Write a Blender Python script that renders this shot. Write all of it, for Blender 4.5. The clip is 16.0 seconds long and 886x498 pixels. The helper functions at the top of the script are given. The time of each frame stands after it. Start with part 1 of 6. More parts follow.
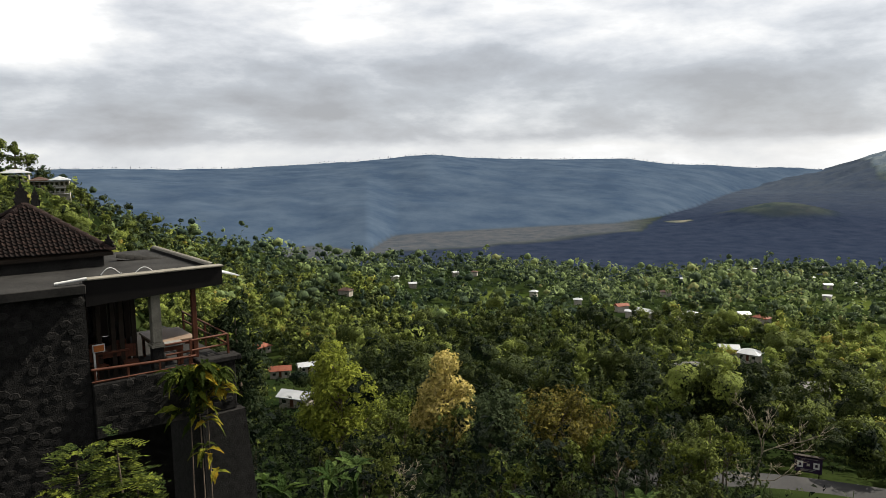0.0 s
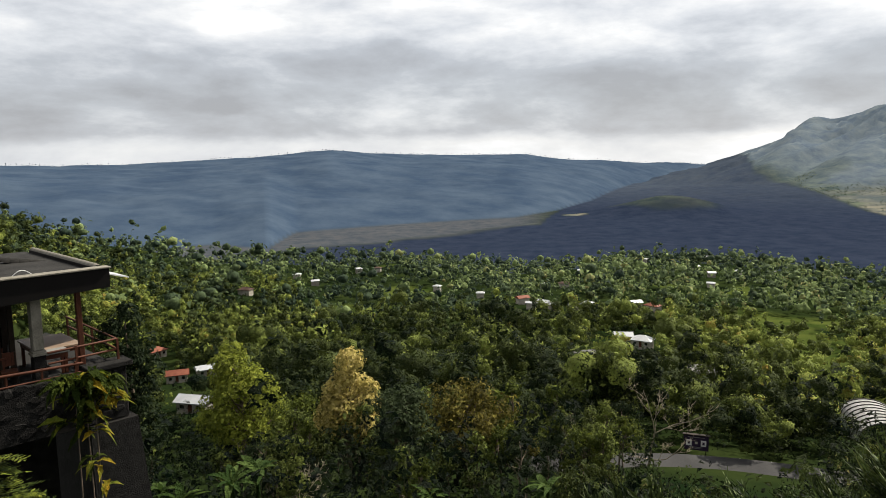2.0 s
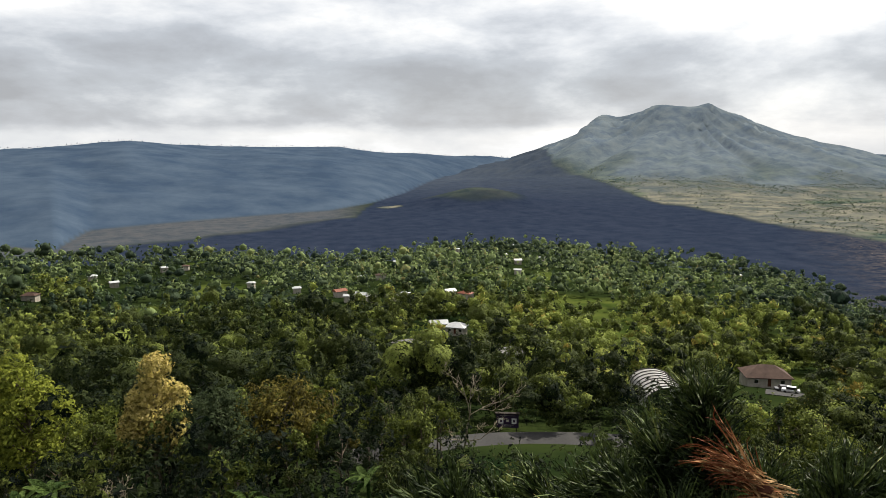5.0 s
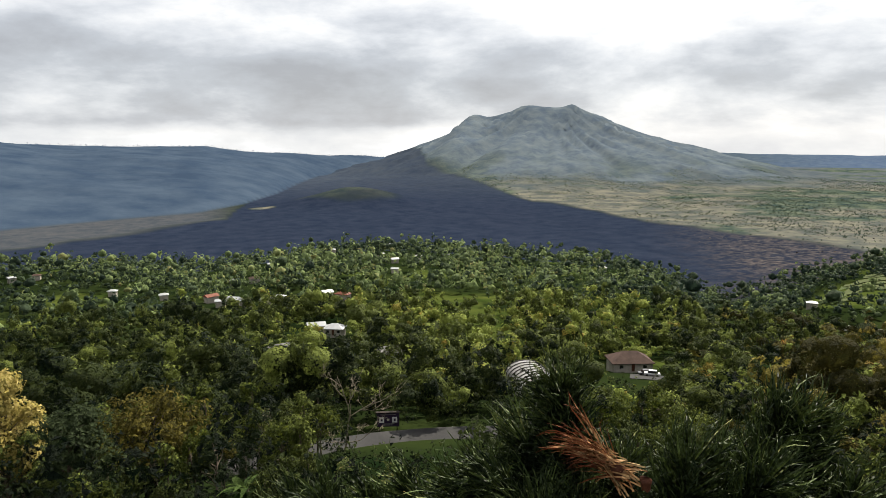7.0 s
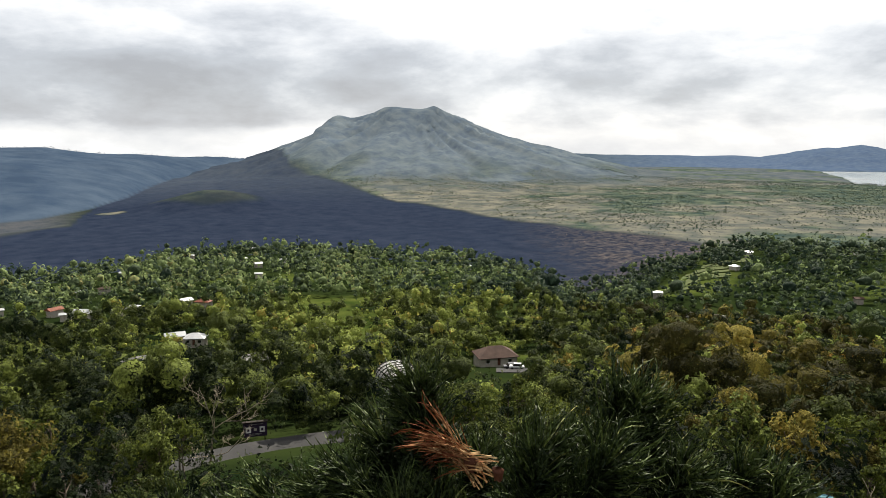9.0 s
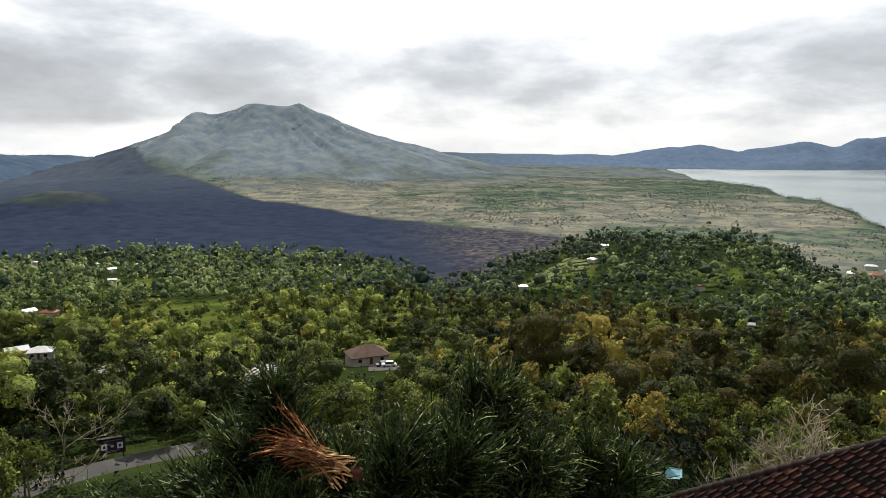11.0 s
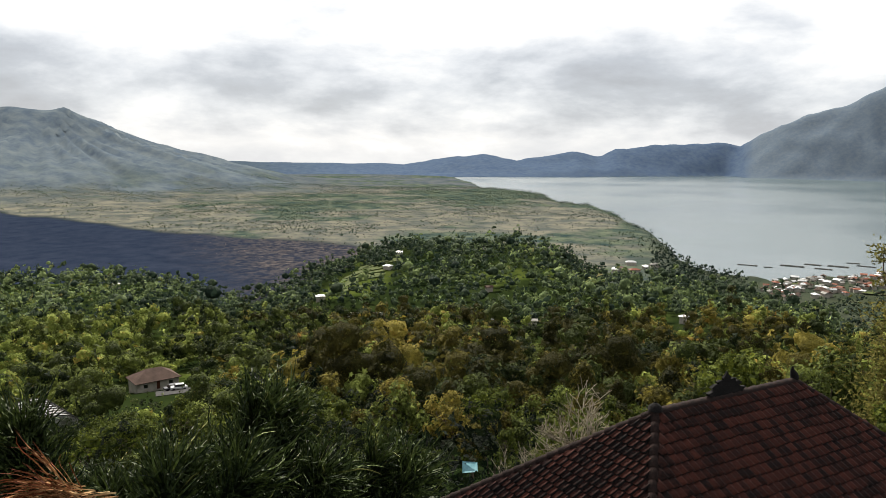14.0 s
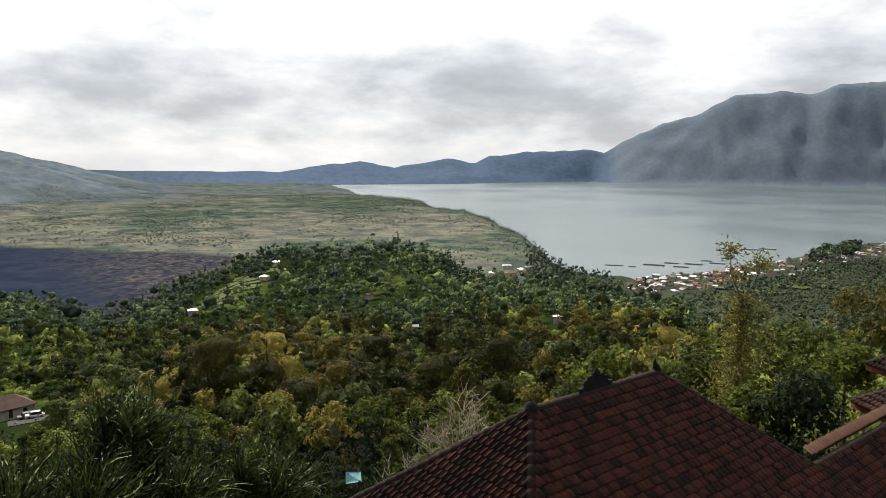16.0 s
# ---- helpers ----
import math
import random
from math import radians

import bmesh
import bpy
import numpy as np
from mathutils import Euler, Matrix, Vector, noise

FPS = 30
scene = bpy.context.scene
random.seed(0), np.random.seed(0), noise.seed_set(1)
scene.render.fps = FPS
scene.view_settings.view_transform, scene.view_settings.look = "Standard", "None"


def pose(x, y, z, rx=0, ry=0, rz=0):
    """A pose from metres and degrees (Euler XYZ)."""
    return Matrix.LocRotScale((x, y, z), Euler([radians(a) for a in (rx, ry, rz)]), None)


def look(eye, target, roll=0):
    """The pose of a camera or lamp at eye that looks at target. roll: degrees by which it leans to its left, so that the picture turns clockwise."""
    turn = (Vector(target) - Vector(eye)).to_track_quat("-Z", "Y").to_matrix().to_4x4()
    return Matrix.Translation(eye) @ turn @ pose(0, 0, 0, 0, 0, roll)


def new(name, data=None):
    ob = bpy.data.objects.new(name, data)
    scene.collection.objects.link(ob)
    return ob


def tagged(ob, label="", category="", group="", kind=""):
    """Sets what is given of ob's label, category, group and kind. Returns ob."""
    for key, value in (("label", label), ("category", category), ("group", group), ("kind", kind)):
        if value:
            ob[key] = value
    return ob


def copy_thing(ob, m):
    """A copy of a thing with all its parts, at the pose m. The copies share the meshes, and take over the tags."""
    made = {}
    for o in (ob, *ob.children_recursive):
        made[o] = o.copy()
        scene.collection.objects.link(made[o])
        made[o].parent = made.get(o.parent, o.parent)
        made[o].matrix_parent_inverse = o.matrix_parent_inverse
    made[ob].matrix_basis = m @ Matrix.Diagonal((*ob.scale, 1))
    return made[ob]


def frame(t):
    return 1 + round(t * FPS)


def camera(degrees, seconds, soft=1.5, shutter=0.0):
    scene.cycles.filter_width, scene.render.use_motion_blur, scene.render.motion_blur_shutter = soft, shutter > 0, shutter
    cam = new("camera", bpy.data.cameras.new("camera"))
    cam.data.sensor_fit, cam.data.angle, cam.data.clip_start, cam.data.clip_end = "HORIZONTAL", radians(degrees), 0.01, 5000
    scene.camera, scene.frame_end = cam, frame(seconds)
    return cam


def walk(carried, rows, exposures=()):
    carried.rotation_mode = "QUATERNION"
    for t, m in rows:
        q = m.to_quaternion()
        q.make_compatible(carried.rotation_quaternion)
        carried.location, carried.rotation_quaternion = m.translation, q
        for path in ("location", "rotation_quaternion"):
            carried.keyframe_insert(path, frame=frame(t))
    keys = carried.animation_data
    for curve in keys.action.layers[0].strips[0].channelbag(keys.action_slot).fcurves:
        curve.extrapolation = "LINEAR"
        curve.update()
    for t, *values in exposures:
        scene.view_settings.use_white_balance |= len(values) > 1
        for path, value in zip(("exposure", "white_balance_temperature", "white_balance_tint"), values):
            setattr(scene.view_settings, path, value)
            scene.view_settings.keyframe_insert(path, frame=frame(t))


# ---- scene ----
EYE = 135.0  # eye height over the lake, which lies at z = 0
cam = camera(63.47, 16.0, soft=0.6)
ROWS = [
    (0.0, 0.001, -0.000, 0.000, 82.60, 0.69, -0.09),
    (0.5, 0.012, -0.000, 0.000, 82.42, 0.75, -1.84),
    (1.0, 0.025, -0.001, 0.000, 82.27, 0.87, -3.78),
    (1.5, 0.037, -0.002, 0.000, 82.21, 0.80, -5.58),
    (2.0, 0.052, -0.004, 0.000, 82.16, 0.68, -7.89),
    (2.5, 0.067, -0.006, 0.000, 82.15, 0.66, -10.18),
    (3.0, 0.079, -0.008, 0.000, 82.09, 0.74, -12.07),
    (3.5, 0.096, -0.012, 0.000, 81.65, 0.46, -14.68),
    (4.0, 0.114, -0.017, 0.000, 81.55, 0.35, -17.45),
    (6.5, 0.190, -0.051, 0.000, 81.38, -0.01, -29.95),
    (7.0, 0.204, -0.060, 0.000, 81.41, 0.10, -32.50),
    (7.5, 0.218, -0.068, 0.000, 81.50, 0.03, -34.92),
    (8.0, 0.232, -0.079, 0.000, 81.60, 0.24, -37.58),
    (8.5, 0.245, -0.089, 0.000, 81.33, 0.29, -40.05),
    (9.0, 0.260, -0.103, 0.000, 81.48, 0.03, -43.23),
    (11.5, 0.317, -0.171, 0.000, 81.37, -0.41, -56.59),
    (12.0, 0.328, -0.188, 0.000, 81.58, -0.62, -59.73),
    (12.5, 0.336, -0.203, 0.000, 81.90, -0.36, -62.20),
    (13.0, 0.344, -0.219, 0.000, 81.72, -0.35, -64.98),
    (13.5, 0.352, -0.238, 0.000, 82.01, -0.90, -68.00),
    (14.0, 0.357, -0.250, 0.000, 82.18, -0.47, -70.04),
    (14.5, 0.362, -0.264, 0.000, 82.59, -0.05, -72.22),
    (15.0, 0.367, -0.283, 0.000, 82.73, -0.58, -75.20),
    (15.5, 0.371, -0.296, 0.000, 82.86, -0.41, -77.30),
    (16.0, 0.374, -0.313, 0.000, 82.81, -0.27, -79.78),
]
walk(cam, [(t, pose(x, y, EYE + z, rx, ry, rz)) for t, x, y, z, rx, ry, rz in ROWS],
     [(0.0, 1.22), (6.5, 1.28), (9.0, 1.33), (11.5, 1.38), (13.0, 1.36), (15.0, 1.25), (16.0, 1.25)])

# ---- world and sun ----
SUN_AZ, SUN_EL = 58.0, 46.0      # degrees clockwise from the first view, degrees up
world = bpy.data.worlds.new("overcast_sky")
scene.world = world
world.use_nodes = True


def node(nt, kind, **values):
    n = nt.nodes.new(kind)
    for key, value in values.items():
        if key in n.inputs:
            n.inputs[key].default_value = value
    return n


def build_world():
    nt = world.node_tree
    nt.nodes.clear()
    link = nt.links.new
    out = nt.nodes.new("ShaderNodeOutputWorld")
    bg = nt.nodes.new("ShaderNodeBackground")
    bg.inputs["Strength"].default_value = 0.42
    sky = nt.nodes.new("ShaderNodeTexSky")
    sky.sky_type, sky.sun_disc = "NISHITA", False
    sky.sun_elevation, sky.sun_rotation = radians(SUN_EL), radians(SUN_AZ)
    dim = nt.nodes.new("ShaderNodeVectorMath")
    dim.operation = "SCALE"
    dim.inputs["Scale"].default_value = 0.10
    link(sky.outputs[0], dim.inputs[0])
    tc = nt.nodes.new("ShaderNodeTexCoord")
    sep = nt.nodes.new("ShaderNodeSeparateXYZ")
    link(tc.outputs["Generated"], sep.inputs[0])

    def math_node(op, a, b=None, c=None):
        n = nt.nodes.new("ShaderNodeMath")
        n.operation = op
        for i, v in enumerate((a, b, c)):
            if v is None:
                continue
            if isinstance(v, (int, float)):
                n.inputs[i].default_value = v
            else:
                link(v, n.inputs[i])
        return n.outputs[0]

    def step(lo, hi):
        n = nt.nodes.new("ShaderNodeMapRange")
        n.interpolation_type = "SMOOTHSTEP"
        n.inputs[1].default_value, n.inputs[2].default_value = lo, hi
        link(sep.outputs["Z"], n.inputs[0])
        return n.outputs[0]

    # broken cloud in long flat heaps
    com = nt.nodes.new("ShaderNodeCombineXYZ")
    link(sep.outputs["X"], com.inputs[0])
    link(sep.outputs["Y"], com.inputs[1])
    link(math_node("MULTIPLY", sep.outputs["Z"], 2.9), com.inputs[2])
    big = node(nt, "ShaderNodeTexNoise", Scale=4.0, Detail=12.0, Roughness=0.57, Distortion=0.1)
    link(com.outputs[0], big.inputs["Vector"])
    wide = node(nt, "ShaderNodeTexNoise", Scale=1.6, Detail=3.0, Roughness=0.5)
    link(com.outputs[0], wide.inputs["Vector"])
    mix = math_node("ADD", math_node("MULTIPLY", big.outputs["Fac"], 0.68), math_node("MULTIPLY", wide.outputs["Fac"], 0.32))
    # a thick grey bank lies low, heaviest to the north-west; higher up the cloud thins to white
    west = math_node("MULTIPLY_ADD", math_node("SUBTRACT", sep.outputs["Y"], math_node("MULTIPLY", sep.outputs["X"], 0.7)), 0.045, 0.085)
    bank = math_node("MULTIPLY", step(0.004, 0.028), math_node("SUBTRACT", 1.0, step(0.06, 0.19)))
    mix = math_node("MULTIPLY_ADD", bank, west, mix)
    mix = math_node("MULTIPLY_ADD", step(0.09, 0.26), -0.09, mix)
    ramp = nt.nodes.new("ShaderNodeValToRGB")
    e = ramp.color_ramp.elements
    e[0].position, e[0].color = 0.43, (1.30, 1.30, 1.30, 1)
    e[1].position, e[1].color = 0.72, (0.44, 0.45, 0.48, 1)
    for place, c in ((0.49, (1.02, 1.02, 1.02, 1)), (0.55, (0.81, 0.83, 0.865, 1)), (0.62, (0.58, 0.605, 0.65, 1))):
        m = ramp.color_ramp.elements.new(place)
        m.color = c
    link(mix, ramp.inputs[0])
    # a bright band of clearer air along the horizon, and dull below it
    band = nt.nodes.new("ShaderNodeMapRange")
    band.interpolation_type = "SMOOTHSTEP"
    link(sep.outputs["Z"], band.inputs[0])
    band.inputs[1].default_value, band.inputs[2].default_value = 0.004, 0.028
    band.inputs[3].default_value, band.inputs[4].default_value = 0.5, 0.0
    low = nt.nodes.new("ShaderNodeMixRGB")
    link(band.outputs[0], low.inputs[0])
    link(ramp.outputs[0], low.inputs[1])
    low.inputs[2].default_value = (0.86, 0.88, 0.90, 1)
    add = nt.nodes.new("ShaderNodeMixRGB")
    add.blend_type = "MIX"
    add.inputs[0].default_value = 0.9
    link(dim.outputs[0], add.inputs[1])
    link(low.outputs[0], add.inputs[2])
    link(add.outputs[0], bg.inputs["Color"])
    link(bg.outputs[0], out.inputs["Surface"])


build_world()
sun = new("sun", bpy.data.lights.new("sun", "SUN"))
sun.data.energy, sun.data.angle, sun.data.color = 5.0, radians(1.0), (1.0, 0.93, 0.80)
s_az, s_el = radians(SUN_AZ), radians(SUN_EL)
sun.matrix_world = look((0, 0, EYE + 300), (-300 * math.sin(s_az) * math.cos(s_el), -300 * math.cos(s_az) * math.cos(s_el), EYE + 300 - 300 * math.sin(s_el)))

# ---- materials ----


def material(name, rough=0.8, metal=0.0, spec=0.3):
    m = bpy.data.materials.new(name)
    m.use_nodes = True
    b = m.node_tree.nodes["Principled BSDF"]
    b.inputs["Roughness"].default_value, b.inputs["Metallic"].default_value = rough, metal
    b.inputs["Specular IOR Level"].default_value = spec
    return m, m.node_tree, b


def noisy(name, dark, light, scale=1.0, fine=12.0, rough=0.85, bump=0.3, metal=0.0, spec=0.1, vary=0.0, coords="Object", dist=0.02):
    """Two scales of noise between two colours, with relief; vary shifts each piece by Object Info's Random."""
    m, nt, b = material(name, rough, metal, spec)
    link = nt.links.new
    tc = nt.nodes.new("ShaderNodeTexCoord")
    n1 = node(nt, "ShaderNodeTexNoise", Scale=scale, Detail=5.0, Roughness=0.6)
    n2 = node(nt, "ShaderNodeTexNoise", Scale=scale * fine, Detail=4.0, Roughness=0.65)
    for n in (n1, n2):
        link(tc.outputs[coords], n.inputs["Vector"])
    mixf = nt.nodes.new("ShaderNodeMath")
    mixf.operation = "MULTIPLY_ADD"
    link(n1.outputs["Fac"], mixf.inputs[0])
    mixf.inputs[1].default_value = 0.6
    half = nt.nodes.new("ShaderNodeMath")
    half.operation = "MULTIPLY"
    link(n2.outputs["Fac"], half.inputs[0])
    half.inputs[1].default_value = 0.4
    link(half.outputs[0], mixf.inputs[2])
    fac = mixf.outputs[0]
    if vary:
        oi = nt.nodes.new("ShaderNodeObjectInfo")
        geo = nt.nodes.new("ShaderNodeNewGeometry")
        pick = nt.nodes.new("ShaderNodeMath")
        pick.operation = "ADD"
        link(oi.outputs["Random"], pick.inputs[0])
        link(geo.outputs["Random Per Island"], pick.inputs[1])
        turn = nt.nodes.new("ShaderNodeMath")
        turn.operation = "FRACT"
        link(pick.outputs[0], turn.inputs[0])
        sh = nt.nodes.new("ShaderNodeMath")
        sh.operation = "MULTIPLY_ADD"
        link(turn.outputs[0], sh.inputs[0])
        sh.inputs[1].default_value = vary
        link(fac, sh.inputs[2])
        sub = nt.nodes.new("ShaderNodeMath")
        sub.operation = "SUBTRACT"
        link(sh.outputs[0], sub.inputs[0])
        sub.inputs[1].default_value = vary / 2
        fac = sub.outputs[0]
    ramp = nt.nodes.new("ShaderNodeValToRGB")
    ramp.color_ramp.elements[0].position, ramp.color_ramp.elements[0].color = 0.33, (*dark, 1)
    ramp.color_ramp.elements[1].position, ramp.color_ramp.elements[1].color = 0.68, (*light, 1)
    link(fac, ramp.inputs[0])
    link(ramp.outputs[0], b.inputs["Base Color"])
    if bump:
        bp = node(nt, "ShaderNodeBump", Strength=bump, Distance=dist)
        link(n2.outputs["Fac"], bp.inputs["Height"])
        link(bp.outputs[0], b.inputs["Normal"])
    return m


def leafy(name, dark, light, yellow=None, share=0.08, trans=0.3, gaps=0.0, grain=4.0):
    """Foliage: every leaf clump takes its own tone (Random Per Island), partly see-through to light; gaps opens it between the leaves."""
    m, nt, b = material(name, 0.7, 0.0, 0.04)
    link = nt.links.new
    geo = nt.nodes.new("ShaderNodeNewGeometry")
    att = nt.nodes.new("ShaderNodeAttribute")
    att.attribute_name = "tone"
    sm = nt.nodes.new("ShaderNodeMath")
    sm.operation = "MULTIPLY_ADD"
    link(geo.outputs["Random Per Island"], sm.inputs[0])
    sm.inputs[1].default_value = 0.38
    link(att.outputs["Fac"], sm.inputs[2])
    ramp = nt.nodes.new("ShaderNodeValToRGB")
    e = ramp.color_ramp.elements
    e[0].position, e[0].color = 0.08, (*dark, 1)
    e[1].position, e[1].color = 1.0 - share, (*light, 1)
    half = ramp.color_ramp.elements.new(0.45)
    half.color = tuple(0.83 * d + 0.17 * b2 for d, b2 in zip(dark, light)) + (1,)
    if yellow:
        y = ramp.color_ramp.elements.new(1.0)
        y.color = (*yellow, 1)
    sc = nt.nodes.new("ShaderNodeMath")
    sc.operation = "DIVIDE"
    tc = nt.nodes.new("ShaderNodeTexCoord")
    nz = node(nt, "ShaderNodeTexNoise", Scale=2.4, Detail=4.0, Roughness=0.75)
    link(tc.outputs["Object"], nz.inputs["Vector"])
    add = nt.nodes.new("ShaderNodeMath")
    add.operation = "MULTIPLY_ADD"
    link(nz.outputs["Fac"], add.inputs[0])
    add.inputs[1].default_value = 1.1
    link(sm.outputs[0], add.inputs[2])
    low = nt.nodes.new("ShaderNodeMath")
    low.operation = "SUBTRACT"
    link(add.outputs[0], low.inputs[0])
    low.inputs[1].default_value = 0.48
    link(low.outputs[0], sc.inputs[0])
    sc.inputs[1].default_value = 1.45
    bp = node(nt, "ShaderNodeBump", Strength=0.9, Distance=0.6)
    link(nz.outputs["Fac"], bp.inputs["Height"])
    link(bp.outputs[0], b.inputs["Normal"])
    link(sc.outputs[0], ramp.inputs[0])
    link(ramp.outputs[0], b.inputs["Base Color"])
    tr = nt.nodes.new("ShaderNodeBsdfTranslucent")
    link(ramp.outputs[0], tr.inputs["Color"])
    mx = nt.nodes.new("ShaderNodeMixShader")
    mx.inputs[0].default_value = trans
    link(b.outputs[0], mx.inputs[1])
    link(tr.outputs[0], mx.inputs[2])
    shade = mx.outputs[0]
    if gaps:
        vor = node(nt, "ShaderNodeTexVoronoi", Scale=grain, Randomness=1.0)
        link(tc.outputs["Object"], vor.inputs["Vector"])
        hole = nt.nodes.new("ShaderNodeMath")
        hole.operation = "GREATER_THAN"
        hole.inputs[1].default_value = gaps
        link(vor.outputs["Distance"], hole.inputs[0])
        cut = nt.nodes.new("ShaderNodeMixShader")
        link(hole.outputs[0], cut.inputs[0])
        link(shade, cut.inputs[1])
        link(nt.nodes.new("ShaderNodeBsdfTransparent").outputs[0], cut.inputs[2])
        shade = cut.outputs[0]
    link(shade, nt.nodes["Material Output"].inputs["Surface"])
    return m


def ground_material():
    m, nt, b = material("caldera_land", 1.0, 0.0, 0.0)
    link = nt.links.new
    tc = nt.nodes.new("ShaderNodeTexCoord")

    def ramp_of(scale, c0, c1, detail=6.0, p0=0.35, p1=0.65):
        n = node(nt, "ShaderNodeTexNoise", Scale=scale, Detail=detail, Roughness=0.68)
        link(tc.outputs["Object"], n.inputs["Vector"])
        r = nt.nodes.new("ShaderNodeValToRGB")
        r.color_ramp.elements[0].position, r.color_ramp.elements[0].color = p0, (*c0, 1)
        r.color_ramp.elements[1].position, r.color_ramp.elements[1].color = p1, (*c1, 1)
        link(n.outputs["Fac"], r.inputs[0])
        return r.outputs[0], n.outputs["Fac"]

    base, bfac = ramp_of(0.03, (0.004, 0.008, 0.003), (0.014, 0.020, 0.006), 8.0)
    # distance haze, and cloud shade on lava and wall, are put into these colours
    zones = {
        "plain": ramp_of(0.018, (0.046, 0.052, 0.048), (0.100, 0.095, 0.076), 15.0, 0.42, 0.60)[0],
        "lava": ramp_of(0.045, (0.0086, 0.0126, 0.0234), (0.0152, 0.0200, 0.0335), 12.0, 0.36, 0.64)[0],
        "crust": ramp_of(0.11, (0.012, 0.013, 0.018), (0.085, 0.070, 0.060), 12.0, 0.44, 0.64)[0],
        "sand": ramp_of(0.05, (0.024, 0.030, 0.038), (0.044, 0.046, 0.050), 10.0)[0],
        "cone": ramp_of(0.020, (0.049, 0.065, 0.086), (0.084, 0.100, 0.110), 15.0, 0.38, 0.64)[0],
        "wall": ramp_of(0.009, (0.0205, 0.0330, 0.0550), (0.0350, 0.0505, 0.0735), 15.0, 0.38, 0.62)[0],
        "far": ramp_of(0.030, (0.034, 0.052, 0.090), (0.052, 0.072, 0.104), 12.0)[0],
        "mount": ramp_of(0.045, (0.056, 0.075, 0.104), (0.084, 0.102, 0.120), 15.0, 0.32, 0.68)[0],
        "scrub": ramp_of(0.024, (0.018, 0.029, 0.028), (0.060, 0.072, 0.050), 15.0, 0.42, 0.60)[0],
        "grass": ramp_of(0.06, (0.017, 0.027, 0.006), (0.042, 0.052, 0.012), 10.0)[0],
    }
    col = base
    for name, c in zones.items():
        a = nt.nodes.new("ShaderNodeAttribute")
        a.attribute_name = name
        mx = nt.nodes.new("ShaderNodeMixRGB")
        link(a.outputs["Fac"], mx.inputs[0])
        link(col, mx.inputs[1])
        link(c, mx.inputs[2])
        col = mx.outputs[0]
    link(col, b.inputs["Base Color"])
    bp = node(nt, "ShaderNodeBump", Strength=0.05, Distance=2.0)
    n = node(nt, "ShaderNodeTexNoise", Scale=0.22, Detail=10.0, Roughness=0.7)
    link(tc.outputs["Object"], n.inputs["Vector"])
    link(n.outputs["Fac"], bp.inputs["Height"])
    link(bp.outputs[0], b.inputs["Normal"])
    return m


def water_material():
    m, nt, b = material("lake_water", 0.16, 0.0, 0.30)
    b.inputs["Base Color"].default_value = (0.045, 0.064, 0.070, 1)
    link = nt.links.new
    tc = nt.nodes.new("ShaderNodeTexCoord")
    n = node(nt, "ShaderNodeTexNoise", Scale=0.25, Detail=6.0)
    link(tc.outputs["Object"], n.inputs["Vector"])
    bp = node(nt, "ShaderNodeBump", Strength=0.25, Distance=0.5)
    link(n.outputs["Fac"], bp.inputs["Height"])
    link(bp.outputs[0], b.inputs["Normal"])
    w = node(nt, "ShaderNodeTexNoise", Scale=0.0025, Detail=4.0)
    link(tc.outputs["Object"], w.inputs["Vector"])
    mr = nt.nodes.new("ShaderNodeMapRange")
    mr.inputs[1].default_value, mr.inputs[2].default_value = 0.4, 0.6
    mr.inputs[3].default_value, mr.inputs[4].default_value = 0.20, 0.27
    link(w.outputs["Fac"], mr.inputs[0])
    link(mr.outputs[0], b.inputs["Roughness"])
    return m


# ---- the land: one sheet, by bearing (degrees clockwise from the first view) and distance ----
# brink of the near slope: bearing, distance, angle above the eye's level
BRINK = [(-60, 400, 2.0), (-31, 400, -0.6), (-27.5, 400, -2.2), (-25, 430, -4.4), (-19.8, 480, -6.0), (-11, 560, -8.3), (0, 600, -9.4), (3.9, 600, -9.0), (9, 600, -9.7),
         (14, 600, -10.4), (20.4, 620, -9.7), (23, 640, -9.1), (30, 660, -8.8), (35.5, 640, -9.5), (47, 560, -10.2), (50.1, 540, -11.2), (52.3, 520, -12.8), (55, 510, -13.2),
         (57.5, 560, -12.4), (60.2, 600, -10.7), (63.9, 640, -8.8), (67.1, 660, -7.8), (73, 660, -8.2), (76.3, 640, -7.5), (79, 620, -8.1), (83.1, 580, -10.5), (88, 500, -10.5),
         (92.3, 470, -11.0), (97.4, 430, -12.1), (101, 400, -13.0), (106, 380, -13.0), (112, 360, -11.8), (135, 330, -7)]
